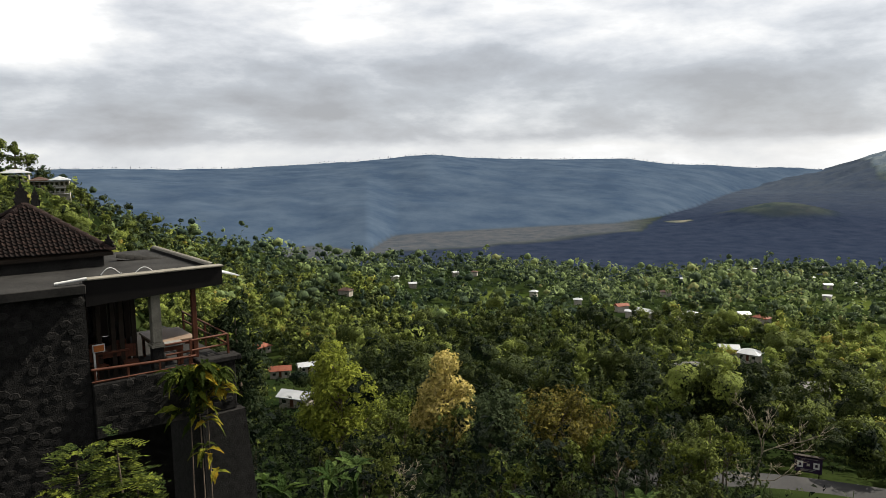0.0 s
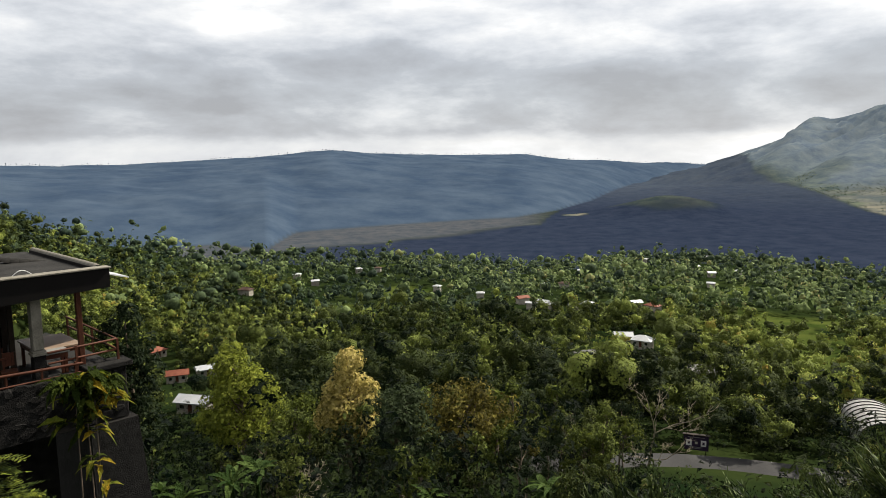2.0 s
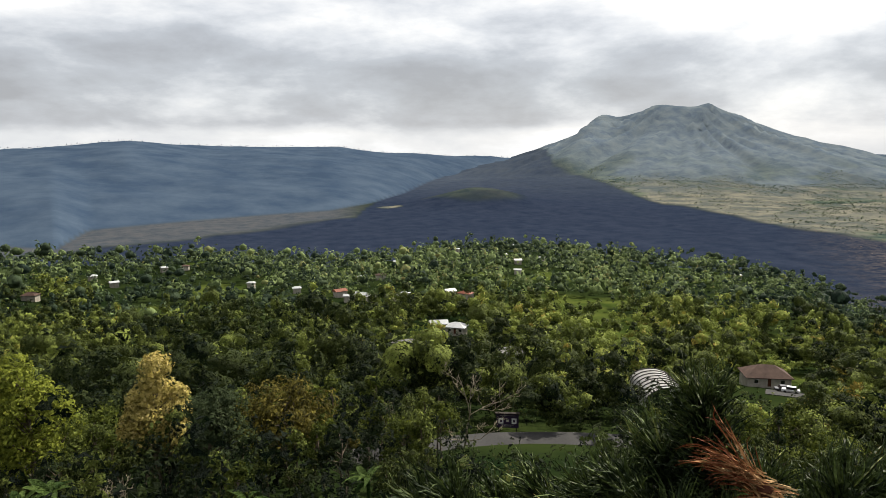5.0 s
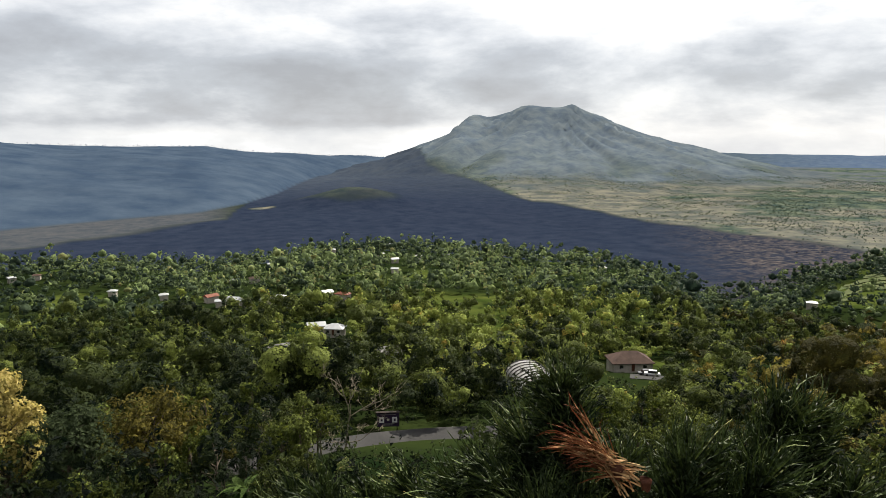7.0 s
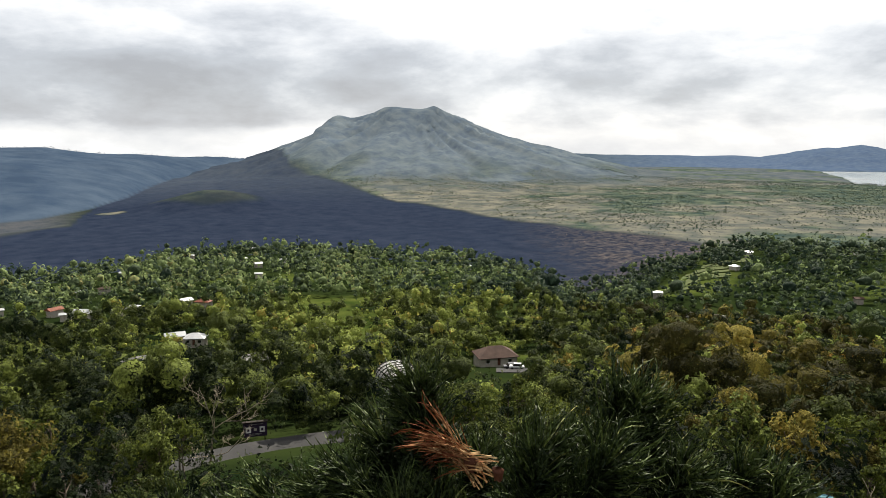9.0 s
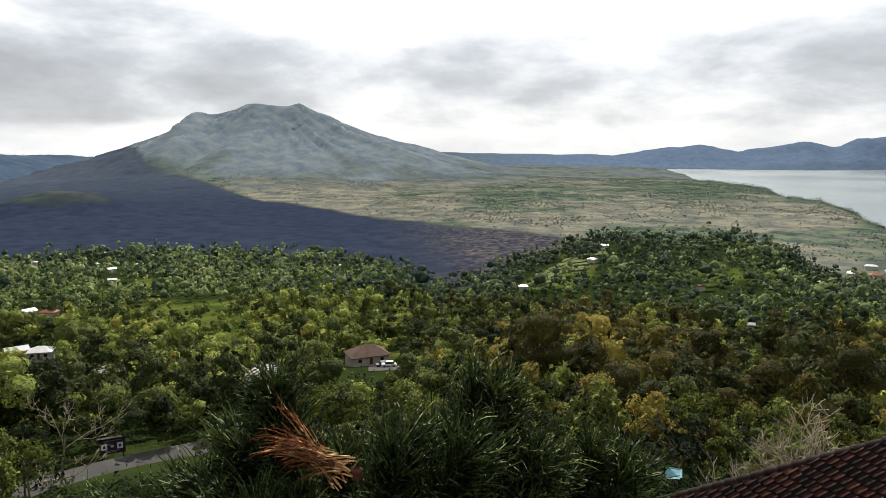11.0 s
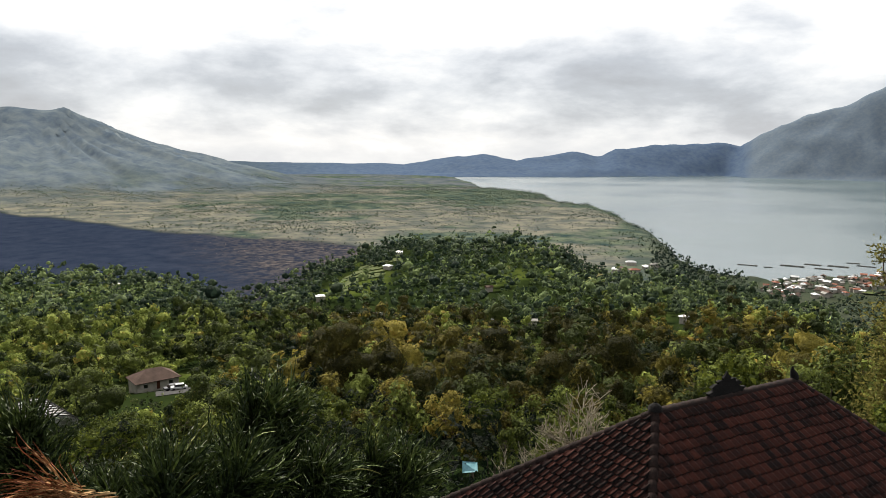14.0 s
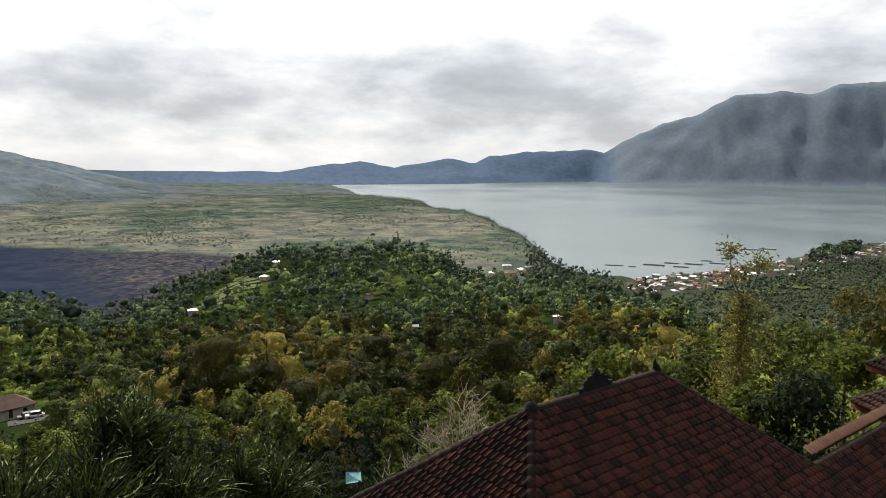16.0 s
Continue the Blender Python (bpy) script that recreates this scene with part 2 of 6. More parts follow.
# foot of the outer walls, and their crest
FOOT = [(-60, 900), (-25, 1000), (-10, 1084), (-6, 1000), (-3.8, 1200), (5.3, 1300), (13.6, 1400), (17, 1560), (19.5, 1850), (22.7, 2560), (26, 2950), (30, 3150), (50, 3900), (66, 3950), (70.7, 3700), (80.5, 3870),
        (91.6, 4500), (93, 4300), (105, 4150), (112, 4250), (135, 4250)]
CREST = [(-60, 2200, 0), (-28, 2300, -0.6), (-15.8, 2500, -0.8), (-9.9, 2600, -0.5), (-4.1, 2700, -0.2), (-1.2, 2750, 0.1), (3, 2800, -0.2), (14, 3000, -0.4), (18, 3100, -0.8),
         (29, 3600, -1.3), (40, 4500, -1.1), (52, 4600, -0.9), (67, 4600, -1.1), (69.8, 4500, -0.6), (73.3, 4500, -0.2), (76, 4500, -0.7), (80.5, 4550, 0.0), (82.3, 4600, -0.4),
         (83.6, 4600, 0.3), (91, 4800, 0.8), (92.4, 4800, 0.5), (93.6, 4750, 1.3), (95.3, 4700, 2.2), (99.3, 4700, 3.5), (101.5, 4700, 4.8), (104.5, 4720, 4.8), (106.3, 4720, 4.5),
         (108, 4720, 5.2), (112, 4720, 5.4), (135, 4700, 3)]
SHORE = [(70.7, 3690), (73.3, 2665), (78, 2300), (79.3, 1950), (81.5, 1880), (83.4, 1660), (84.3, 1480), (85.2, 1360), (86.4, 1230), (87.4, 1080), (88.4, 970), (89.6, 895), (91.2, 850), (94.9, 833), (100.2, 903),
         (105.2, 1039), (107.4, 1167), (111.7, 1402), (135, 2600)]
SLOPE_R = [0, 10, 30, 60, 85, 150, 210, 300, 400, 700]
SLOPE_D = [9, 11, 19, 29, 37, 53, 66, 79, 89, 115]
CONE_S = [0, 60, 130, 390, 700, 930, 1150, 3000]
CONE_Z = [246, 253, 246, 140, 66, 16, 0, 0]


def fbm(x, y, octaves=5, seed=0.0, rough=0.5):
    """Value noise in numpy, about -1 to 1."""
    total, amp, norm = np.zeros_like(x, dtype=float), 1.0, 0.0
    for k in range(octaves):
        fx, fy = x * 2 ** k + 17.3 * k + seed, y * 2 ** k - 9.1 * k + 2.7 * seed
        ix, iy = np.floor(fx), np.floor(fy)
        u, v = fx - ix, fy - iy
        u, v = u * u * (3 - 2 * u), v * v * (3 - 2 * v)

        def h(a, b):
            s = np.sin(a * 127.1 + b * 311.7 + seed * 13.7) * 43758.5453
            return s - np.floor(s)
        n = (h(ix, iy) * (1 - u) + h(ix + 1, iy) * u) * (1 - v) + (h(ix, iy + 1) * (1 - u) + h(ix + 1, iy + 1) * u) * v
        total, norm, amp = total + (2 * n - 1) * amp, norm + amp, amp * rough
    return total / norm


def col(table, a, k=1):
    return np.interp(a, [row[0] for row in table], [row[k] for row in table])


def smooth(lo, hi, v):
    q = np.clip((v - lo) / (hi - lo), 0, 1)
    return q * q * (3 - 2 * q)


def land(a, r):
    """Height of the ground over the lake, for arrays of bearing (degrees) and distance."""
    a, r = np.asarray(a, float), np.asarray(r, float)
    x, y = r * np.sin(np.radians(a)), r * np.cos(np.radians(a))
    re, ee = col(BRINK, a), col(BRINK, a, 2)
    ze = EYE + re * np.tan(np.radians(ee))
    near = EYE - np.interp(r, SLOPE_R, SLOPE_D)
    rm = 0.62 * re
    zm = EYE - np.interp(rm, SLOPE_R, SLOPE_D)
    lift = smooth(-12, -26, a)
    zm = zm * (1 - lift) + (zm * 0.3 + ze * 0.7) * lift
    near = near + smooth(60, 1, rm - r) * (zm - (EYE - np.interp(rm, SLOPE_R, SLOPE_D)))
    mid = zm + (ze - zm) * smooth(0, 1, (r - rm) / (re - rm))
    rf = re * 1.32
    q = np.clip((r - re) / (rf - re), 0, 1)
    fall = ze + (4.0 - ze) * (q * q * (3 - 2 * q))
    z = np.where(r < rm, near, np.where(r < re, mid, fall))
    z = z + fbm(x / 90, y / 90, 4, 3.0) * 5.0 * smooth(110, 260, r) * smooth(1.5, 0.9, r / re)
    # outer walls
    rw, rc = col(FOOT, a), col(CREST, a)
    zc = EYE + rc * np.tan(np.radians(col(CREST, a, 2)))
    q = np.clip((r - rw) / (rc - rw), 0, 1.0)
    spur = 1 - np.abs(fbm(a * 0.42 + q * 0.5, q * 2.2 + a * 0.06, 4, 15.0, 0.5)) * 2
    gully = fbm(x / 520, y / 520, 5, 7.0, 0.55) * 0.10 * np.sin(np.pi * q)
    gully = gully + (spur - 0.45) * 0.05 * smooth(90, 96, a) * np.sin(np.pi * q)
    left = smooth(40, 20, a)
    rise = (1 - (1 - q) ** (1.7 * left + 1.15 * (1 - left))) + gully
    z = np.where(r > rw, np.maximum(4.0 + (zc - 4.0) * rise, 0.5), z)
    z = z + np.where(r > rw, fbm(x / 190, y / 190, 5, 21.0, 0.55) * (9.0 + 13.0 * smooth(64, 72, a) + 12.0 * smooth(91, 96, a)) * smooth(0.0, 0.2, q), 0)
    z = np.where(r > rc, zc - (r - rc) * 0.25 + fbm(x / r * rc / 190, y / r * rc / 190, 5, 21.0, 0.55) * (9.0 + 13.0 * smooth(64, 72, a) + 12.0 * smooth(91, 96, a)), z)
    # volcano, with a shoulder, a crater dip and gullies
    vx, vy = 3000 * math.sin(radians(40.8)), 3000 * math.cos(radians(40.8))
    dx, dy = x - vx, y - vy
    s = np.hypot(dx, dy)
    th = np.arctan2(dy, dx)
    cz = np.interp(s, CONE_S, CONE_Z)
    cut = 0.6 * fbm(th * 6.5, s / 1100, 6, 31.0, 0.55) + 0.4 - np.abs(fbm(th * 9.0, s / 700, 4, 35.0, 0.5)) * 1.6
    cz = cz + cut * 30 * smooth(40, 260, s) * smooth(1150, 500, s)
    u = -(dx * math.cos(radians(40.8)) - dy * math.sin(radians(40.8)))   # sideways, to the left as seen
    cz = cz + 45 * np.exp(-(((u - 322) / 62) ** 2 + ((s - np.abs(u)) / 330) ** 2))
    cz = cz - 24 * np.exp(-(((u - 660) / 200) ** 2 + ((s - np.abs(u)) / 330) ** 2))
    cz = cz + 15 * np.exp(-(((u + 90) / 28) ** 2)) * smooth(300, 120, s)
    cz = cz + 12 * np.exp(-(((u - 90) / 60) ** 2)) * smooth(300, 120, s)
    z = np.maximum(z, np.where(r < rw, cz + 4, np.where(s < 1150, np.maximum(cz, z), z)))
    # long lava ramp on the near side, and a small green cone on it
    ramp = 8 * smooth(950, 1700, r) * smooth(9, 24, a) * smooth(52, 38, a) * smooth(1150, 700, s - 300)
    z = z + np.where(r < rw, ramp, 0)
    gx, gy = 1500 * math.sin(radians(25.5)), 1500 * math.cos(radians(25.5))
    z = z + 34 * np.exp(-(np.hypot(x - gx, y - gy) / 110) ** 2)
    # caldera floor: lumpy lava and low fields
    floor = smooth(1.25, 1.5, r / re) * smooth(1.0, 0.95, r / rw)
    z = z + floor * (fbm(x / 60, y / 60, 3, 11.0, 0.5) * (0.7 + 1.1 * smooth(62, 50, a)) + 2.0)
    # the lake bed
    shore = col(SHORE, a) * (1 + 0.035 * fbm(a * 1.3, a * 0.0 + 0.5, 4, 5.0))
    wet = (a > 70.7) & (r > shore) & (r < rw)
    wet_z = -3.0 * smooth(0, 40, r - shore)
    z = np.where(wet, wet_z, z)
    low = (a > 70) & (r > re * 1.3) & (r <= shore)
    z = np.where(low, np.minimum(z, 0.8 + (shore - r) * 0.02), z)
    return z


def grid_bearings():
    fine = np.arange(-36, 114.01, 0.33)
    return np.concatenate([np.arange(-180, -36, 4.0), fine, np.arange(118, 180, 4.0)])


def meets(a, el, start):
    """Distance at which a line of sight meets the land."""
    r = np.arange(start, 3300, 4.0)
    under = EYE + r * math.tan(radians(el)) <= land(np.full_like(r, a), r)
    return float(r[np.argmax(under)]) if under.any() else 3300.0


# outer edge of the young lava: on the west by distance, over the cone and the plain by angle
LAVA = [(-60, 0), (-8, 920), (-3.5, 970), (3.2, 1040), (9.9, 1120), (15.5, 1230), (17, 1540), (18.2, 1760), (20.5, 2200), (22.7, 2800), (26, 3200), (30, 3200)]
LAVA += [(a, meets(a, el, 1000)) for a, el in ((31.3, -1.5), (33.3, -2.5), (35.8, -3.4), (39.7, -4.8), (43.7, -5.3), (48.1, -6.2), (53.9, -6.8), (62.8, -7.6))] + [(66, 800), (70, 0), (135, 0)]


def zones_of(a, r, z):
    """Which cover lies where: soft-edged shares of each kind."""
    x, y = r * np.sin(np.radians(a)), r * np.cos(np.radians(a))
    re, rw = col(BRINK, a), col(FOOT, a)
    n = fbm(x / 140, y / 140, 5, 41.0)
    n2 = fbm(x / 420, y / 420, 4, 43.0)
    vx, vy = 3000 * math.sin(radians(40.8)), 3000 * math.cos(radians(40.8))
    s = np.hypot(x - vx, y - vy)
    beyond = smooth(1.12, 1.22, r / re)
    lava_out = col(LAVA, a)
    lava = beyond * smooth(1.03, 0.97, (r + n * 60) / np.maximum(lava_out, 1))
    crust = lava * smooth(47, 58, a) * smooth(0.62, 0.95, r / np.maximum(lava_out, 1) + n * 0.25) * 0.6
    crust = np.maximum(crust, lava * smooth(50, 58, a) * smooth(1250, 900, r) * (0.45 + 0.5 * n))
    sand = beyond * (1 - lava) * smooth(19, 13, a) * smooth(1.05, 0.98, r / rw)
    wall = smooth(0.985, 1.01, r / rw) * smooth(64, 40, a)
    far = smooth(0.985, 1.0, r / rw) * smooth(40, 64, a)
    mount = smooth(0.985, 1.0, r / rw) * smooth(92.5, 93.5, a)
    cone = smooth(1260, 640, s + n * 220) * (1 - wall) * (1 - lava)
    plain = beyond * smooth(22, 30, a) * (1 - lava) * (1 - wall) * (1 - far) * (1 - cone) * (1 - 0.75 * smooth(84, 90, a))
    grass = smooth(0.32, 0.46, fbm(x / 45, y / 45, 3, 51.0)) * (1 - beyond) * smooth(150, 220, r) * smooth(-18, -8, a)
    terrace = np.exp(-(((a - 63) / 4.5) ** 2 + ((r - 520) / 110) ** 2))
    grass = np.maximum(grass, smooth(0.6, 0.85, terrace + 0.35 * n) * (1 - beyond))
    gx, gy = 1500 * math.sin(radians(25.5)), 1500 * math.cos(radians(25.5))
    g = np.exp(-(np.hypot(x - gx, y - gy) / 105) ** 2)
    lava = lava * (1 - smooth(0.3, 0.6, g + n * 0.2) * 0.45)
    bald = smooth(0.35, 0.6, np.exp(-(((a - 26.0) / 1.7) ** 2 + ((r - 1690) / 75) ** 2)) + n * 0.25)
    bald = np.maximum(bald, smooth(0.4, 0.6, np.exp(-(((a - 18.3) / 1.2) ** 2 + ((r - 1420) / 22) ** 2)) + n * 0.2))
    plain = np.maximum(plain, bald)
    plain = np.maximum(plain, smooth(0.25, 0.7, g + n * 0.2) * 0.30)
    lava = lava * (1 - bald)
    crust = crust * (1 - bald)
    # thickets on the plain and up the lower cone, thickest along the shore
    scrub = np.clip(plain + 0.35 * cone * smooth(500, 1000, s), 0, 1) * smooth(-0.10, 0.12, 0.8 * fbm(x / 150, y / 150, 6, 71.0, 0.65) + 0.5 * n2 + 0.25 * smooth(260, 60, np.where(a > 70.7, col(SHORE, a) - r, 900)))
    # painted haze: higher lava takes cone colour, the plain's far woods take wall blue
    cone = np.maximum(cone, lava * 0.28 * smooth(1400, 2600, r))
    wall = np.maximum(wall, plain * smooth(46, 56, a) * smooth(2100, 3000, r + n * 300) * 0.55)
    return dict(plain=plain, lava=lava, crust=np.clip(crust, 0, 1), sand=sand, cone=cone, wall=wall, far=far, mount=mount, scrub=scrub, grass=grass)


def mesh_from(name, verts, faces):
    """Quads or triangles (one width) as a mesh, in one go."""
    me = bpy.data.meshes.new(name)
    k = faces.shape[1]
    me.vertices.add(len(verts))
    me.vertices.foreach_set("co", np.ascontiguousarray(verts, dtype=np.float32).ravel())
    me.loops.add(faces.size)
    me.loops.foreach_set("vertex_index", np.ascontiguousarray(faces, dtype=np.int32).ravel())
    me.polygons.add(len(faces))
    me.polygons.foreach_set("loop_start", np.arange(0, faces.size, k, dtype=np.int32))
    me.polygons.foreach_set("loop_total", np.full(len(faces), k, dtype=np.int32))
    me.update(calc_edges=True)
    return me


def build_land():
    aa = grid_bearings()
    rr = np.concatenate([[0.5], np.geomspace(6, 420, 90), np.linspace(428, 1000, 95), np.geomspace(1010, 5000, 190)])
    A, Rr = np.meshgrid(aa, rr)
    Z = land(A, Rr)
    X, Y = Rr * np.sin(np.radians(A)), Rr * np.cos(np.radians(A))
    na, nr = len(aa), len(rr)
    verts = np.stack([X, Y, Z], -1).reshape(-1, 3)
    i, j = np.meshgrid(np.arange(nr - 1), np.arange(na), indexing="ij")
    j2 = (j + 1) % na
    faces = np.stack([i * na + j, i * na + j2, (i + 1) * na + j2, (i + 1) * na + j], -1).reshape(-1, 4)[:, ::-1]
    me = mesh_from("ground", verts, faces)
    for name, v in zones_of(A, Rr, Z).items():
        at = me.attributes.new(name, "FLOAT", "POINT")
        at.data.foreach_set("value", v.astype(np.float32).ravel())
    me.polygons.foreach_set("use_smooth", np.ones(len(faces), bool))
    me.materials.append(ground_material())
    return tagged(new("ground", me), "volcanic caldera land with forest slopes, dark lava and far ridges", "ground", kind="structure")


ground = build_land()


def build_lake():
    aa = np.radians(np.arange(68, 140, 1.0))
    rr = np.array([600, 1000, 1600, 2400, 3400, 4700.0])
    A, Rr = np.meshgrid(aa, rr)
    verts = np.stack([Rr * np.sin(A), Rr * np.cos(A), 0 * A], -1).reshape(-1, 3)
    na = len(aa)
    i, j = np.meshgrid(np.arange(len(rr) - 1), np.arange(na - 1), indexing="ij")
    faces = np.stack([i * na + j, i * na + j + 1, (i + 1) * na + j + 1, (i + 1) * na + j], -1).reshape(-1, 4)[:, ::-1]
    me = mesh_from("lake_water", verts, faces)
    me.materials.append(water_material())
    return tagged(new("lake_water", me), "calm grey-green lake water below the crater wall", "water", kind="structure")


build_lake()

# ---- small mesh helpers ----


def spot(a, r, up=0.0):
    """Place in the world at a bearing and distance, on the ground or above it."""
    return Vector((r * math.sin(radians(a)), r * math.cos(radians(a)), float(land(np.array([a]), np.array([r]))[0]) + up))


def sighted(a, el, start=40.0):
    """Distance at which the ground is met along a bearing, at an angle above the eye's level."""
    r = np.arange(start, 3000, 0.5)
    under = EYE + r * math.tan(radians(el)) <= land(np.full_like(r, a), r)
    return float(r[np.argmax(under)])


def part(name, bm, mat, parent=None, label=""):
    """One bmesh (or finished mesh) as one object under a thing or a part."""
    if isinstance(bm, bmesh.types.BMesh):
        me = bpy.data.meshes.new(name)
        bm.to_mesh(me)
        bm.free()
    else:
        me = bm
    if not me.materials:
        me.materials.append(mat)
    ob = new(name, me)
    if parent is not None:
        ob.parent = parent
    if label:
        ob["label"] = label
    return ob


def thing(name, m, label, category, group=""):
    ob = new(name)
    ob.empty_display_size = 0.2
    ob.matrix_basis = m
    return tagged(ob, label, category, group)


def box(bm, x0, x1, y0, y1, z0, z1, bevel=0.0, turn=None):
    r = bmesh.ops.create_cube(bm, size=1.0, matrix=Matrix.Translation(((x0 + x1) / 2, (y0 + y1) / 2, (z0 + z1) / 2)) @ Matrix.Diagonal((x1 - x0, y1 - y0, z1 - z0, 1)))
    if bevel:
        es = {e for v in r["verts"] for e in v.link_edges}
        r2 = bmesh.ops.bevel(bm, geom=list(es), offset=bevel, segments=1, affect="EDGES", profile=0.5)
    if turn is not None:
        bmesh.ops.transform(bm, matrix=turn, verts=[v for v in r["verts"] if v.is_valid])
    return bm


def boxes(*dims, bevel=0.0):
    bm = bmesh.new()
    for d in dims:
        box(bm, *d, bevel=bevel)
    return bm


def tube_data(points, radii, sides=6):
    """A tapered tube along points: vertices and quads."""
    pts = np.array(points, float)
    n = len(pts)
    t = np.gradient(pts, axis=0)
    t /= np.linalg.norm(t, axis=1, keepdims=True) + 1e-9
    ref = np.where(np.abs(t[:, 2:3]) > 0.9, np.array([[1.0, 0, 0]]), np.array([[0, 0, 1.0]]))
    u = np.cross(t, ref)
    u /= np.linalg.norm(u, axis=1, keepdims=True) + 1e-9
    v = np.cross(t, u)
    ang = np.linspace(0, 2 * np.pi, sides, endpoint=False)
    ring = u[:, None] * np.cos(ang)[None, :, None] + v[:, None] * np.sin(ang)[None, :, None]
    verts = (pts[:, None] + ring * np.array(radii, float)[:, None, None]).reshape(-1, 3)
    i, j = np.meshgrid(np.arange(n - 1), np.arange(sides), indexing="ij")
    j2 = (j + 1) % sides
    return verts, np.stack([i * sides + j, i * sides + j2, (i + 1) * sides + j2, (i + 1) * sides + j], -1).reshape(-1, 4)


def merge(chunks):
    vs, fs, k = [], [], 0
    for v, f in chunks:
        vs.append(v)
        fs.append(f + k)
        k += len(v)
    return np.concatenate(vs), np.concatenate(fs)


def cards(centres, normals, sizes, rng, slim=0.62):
    """Leaf sprays: bent diamonds, each facing its own way."""
    n = len(centres)
    nrm = normals / (np.linalg.norm(normals, axis=1, keepdims=True) + 1e-9)
    ref = rng.normal(size=(n, 3))
    u = np.cross(nrm, ref)
    u /= np.linalg.norm(u, axis=1, keepdims=True) + 1e-9
    w = np.cross(nrm, u)
    s = sizes[:, None]
    droop = nrm * s * 0.22
    verts = np.stack([centres - u * s * 0.62, centres + w * s * slim * 0.5 + droop, centres + u * s * 0.62 - droop, centres - w * s * slim * 0.5 + droop], 1).reshape(-1, 3)
    return verts, np.arange(4 * n).reshape(n, 4)


def lobe_data(rng, centre, rad, sides=5):
    """A lumpy mass of inner foliage: three uneven bands."""
    ang = np.linspace(0, 2 * np.pi, sides, endpoint=False) + rng.uniform(0, 6)
    v = []
    for z, w in ((-0.55, 0.75), (-0.05, 1.0), (0.5, 0.78), (0.86, 0.22)):
        rr = rad * w * rng.uniform(0.78, 1.2, sides)
        v.append(np.stack([np.cos(ang) * rr, np.sin(ang) * rr, np.full(sides, z * rad * 0.85) + rng.normal(size=sides) * rad * 0.08], 1))
    v = np.concatenate(v) + centre
    i, j = np.meshgrid(np.arange(3), np.arange(sides), indexing="ij")
    j2 = (j + 1) % sides
    return v, np.stack([i * sides + j, i * sides + j2, (i + 1) * sides + j2, (i + 1) * sides + j], -1).reshape(-1, 4)


def crown_data(rng, n, size, shape, cores=0, fill=0.84):
    """Leaf sprays gathered on the outsides of several lobes. shape: width, height, middle height, taper. cores: how many lobes are filled."""
    rx, rz, cz, taper = shape
    lobes = cores + 2 if 0 < cores < 5 else max(5, int(n ** 0.42) + 2)
    th, ph = rng.uniform(0, 2 * np.pi, lobes), rng.uniform(-0.75, 1.0, lobes)
    narrow = np.clip(1.0 - taper * (ph + 0.75) / 1.75, 0.12, 1)
    rad = np.sqrt(np.clip(1 - ph ** 2 * 0.8, 0.1, 1)) * rng.uniform(0.35, 0.85, lobes) * narrow
    lc = np.stack([np.cos(th) * rad * rx, np.sin(th) * rad * rx, cz + ph * rz * 0.75], 1)
    lr = rng.uniform(0.26, 0.48, lobes) * rx * (0.45 + 0.55 * narrow) * (1.32 if 0 < cores < 5 else 1.0)
    k = rng.integers(0, lobes, n)
    d = rng.normal(size=(n, 3))
    d[:, 2] = d[:, 2] * 0.8 + 0.35
    d /= np.linalg.norm(d, axis=1, keepdims=True)
    c = lc[k] + d * lr[k][:, None] * rng.uniform(0.74, 1.16, n)[:, None] * np.array([1, 1, 0.9])
    nrm = d + rng.normal(size=(n, 3)) * 0.36 + np.array([0, 0, 0.25])
    v, f = cards(c, nrm, size * rng.uniform(0.6, 1.35, n), rng)
    if cores:
        v, f = merge([(v, f)] + [lobe_data(rng, lc[i], lr[i] * fill) for i in range(min(cores, lobes))])
    return (v, f), lc


SHAPES = [(3.1, 3.1, 5.2, 0.3), (2.5, 3.9, 6.0, 0.5), (3.8, 2.1, 6.6, 0.1), (1.7, 4.7, 5.6, 0.8), (2.8, 2.5, 3.8, 0.25), (2.1, 4.3, 6.8, 0.4)]
leaf_mix = leafy("leaf_mixed_green", (0.0036, 0.0085, 0.0042), (0.194, 0.234, 0.048), (0.200, 0.140, 0.030), 0.08, 0.2, gaps=0.62, grain=3.6)
# shade low in the forest is put into this darker leaf colour
leaf_under = leafy("leaf_undergrowth_shaded", (0.0020, 0.0048, 0.0028), (0.050, 0.066, 0.0180), (0.10, 0.09, 0.03), 0.08, gaps=0.62, grain=5.0)
# upland leaves are paler and bluer, haze mixed into the colour
leaf_upland = leafy("leaf_upland_hazed", (0.0150, 0.0270, 0.0190), (0.175, 0.226, 0.086), (0.170, 0.140, 0.060), 0.08)
leaf_yellow = leafy("leaf_yellow_bloom", (0.070, 0.066, 0.014), (0.370, 0.300, 0.085), (0.52, 0.43, 0.20), 0.3, gaps=0.62, grain=5.0)
leaf_bright = leafy("leaf_bright_green", (0.010, 0.020, 0.005), (0.180, 0.206, 0.028), (0.27, 0.27, 0.04), 0.2, gaps=0.62, grain=5.0)
leaf_dark = leafy("leaf_dark_green", (0.004, 0.009, 0.004), (0.052, 0.070, 0.030), None, 0.05, gaps=0.62, grain=5.0)
leaf_rust = leafy("leaf_rusty_olive", (0.010, 0.012, 0.004), (0.190, 0.160, 0.032), (0.20, 0.105, 0.025), 0.2, gaps=0.62, grain=4.4)
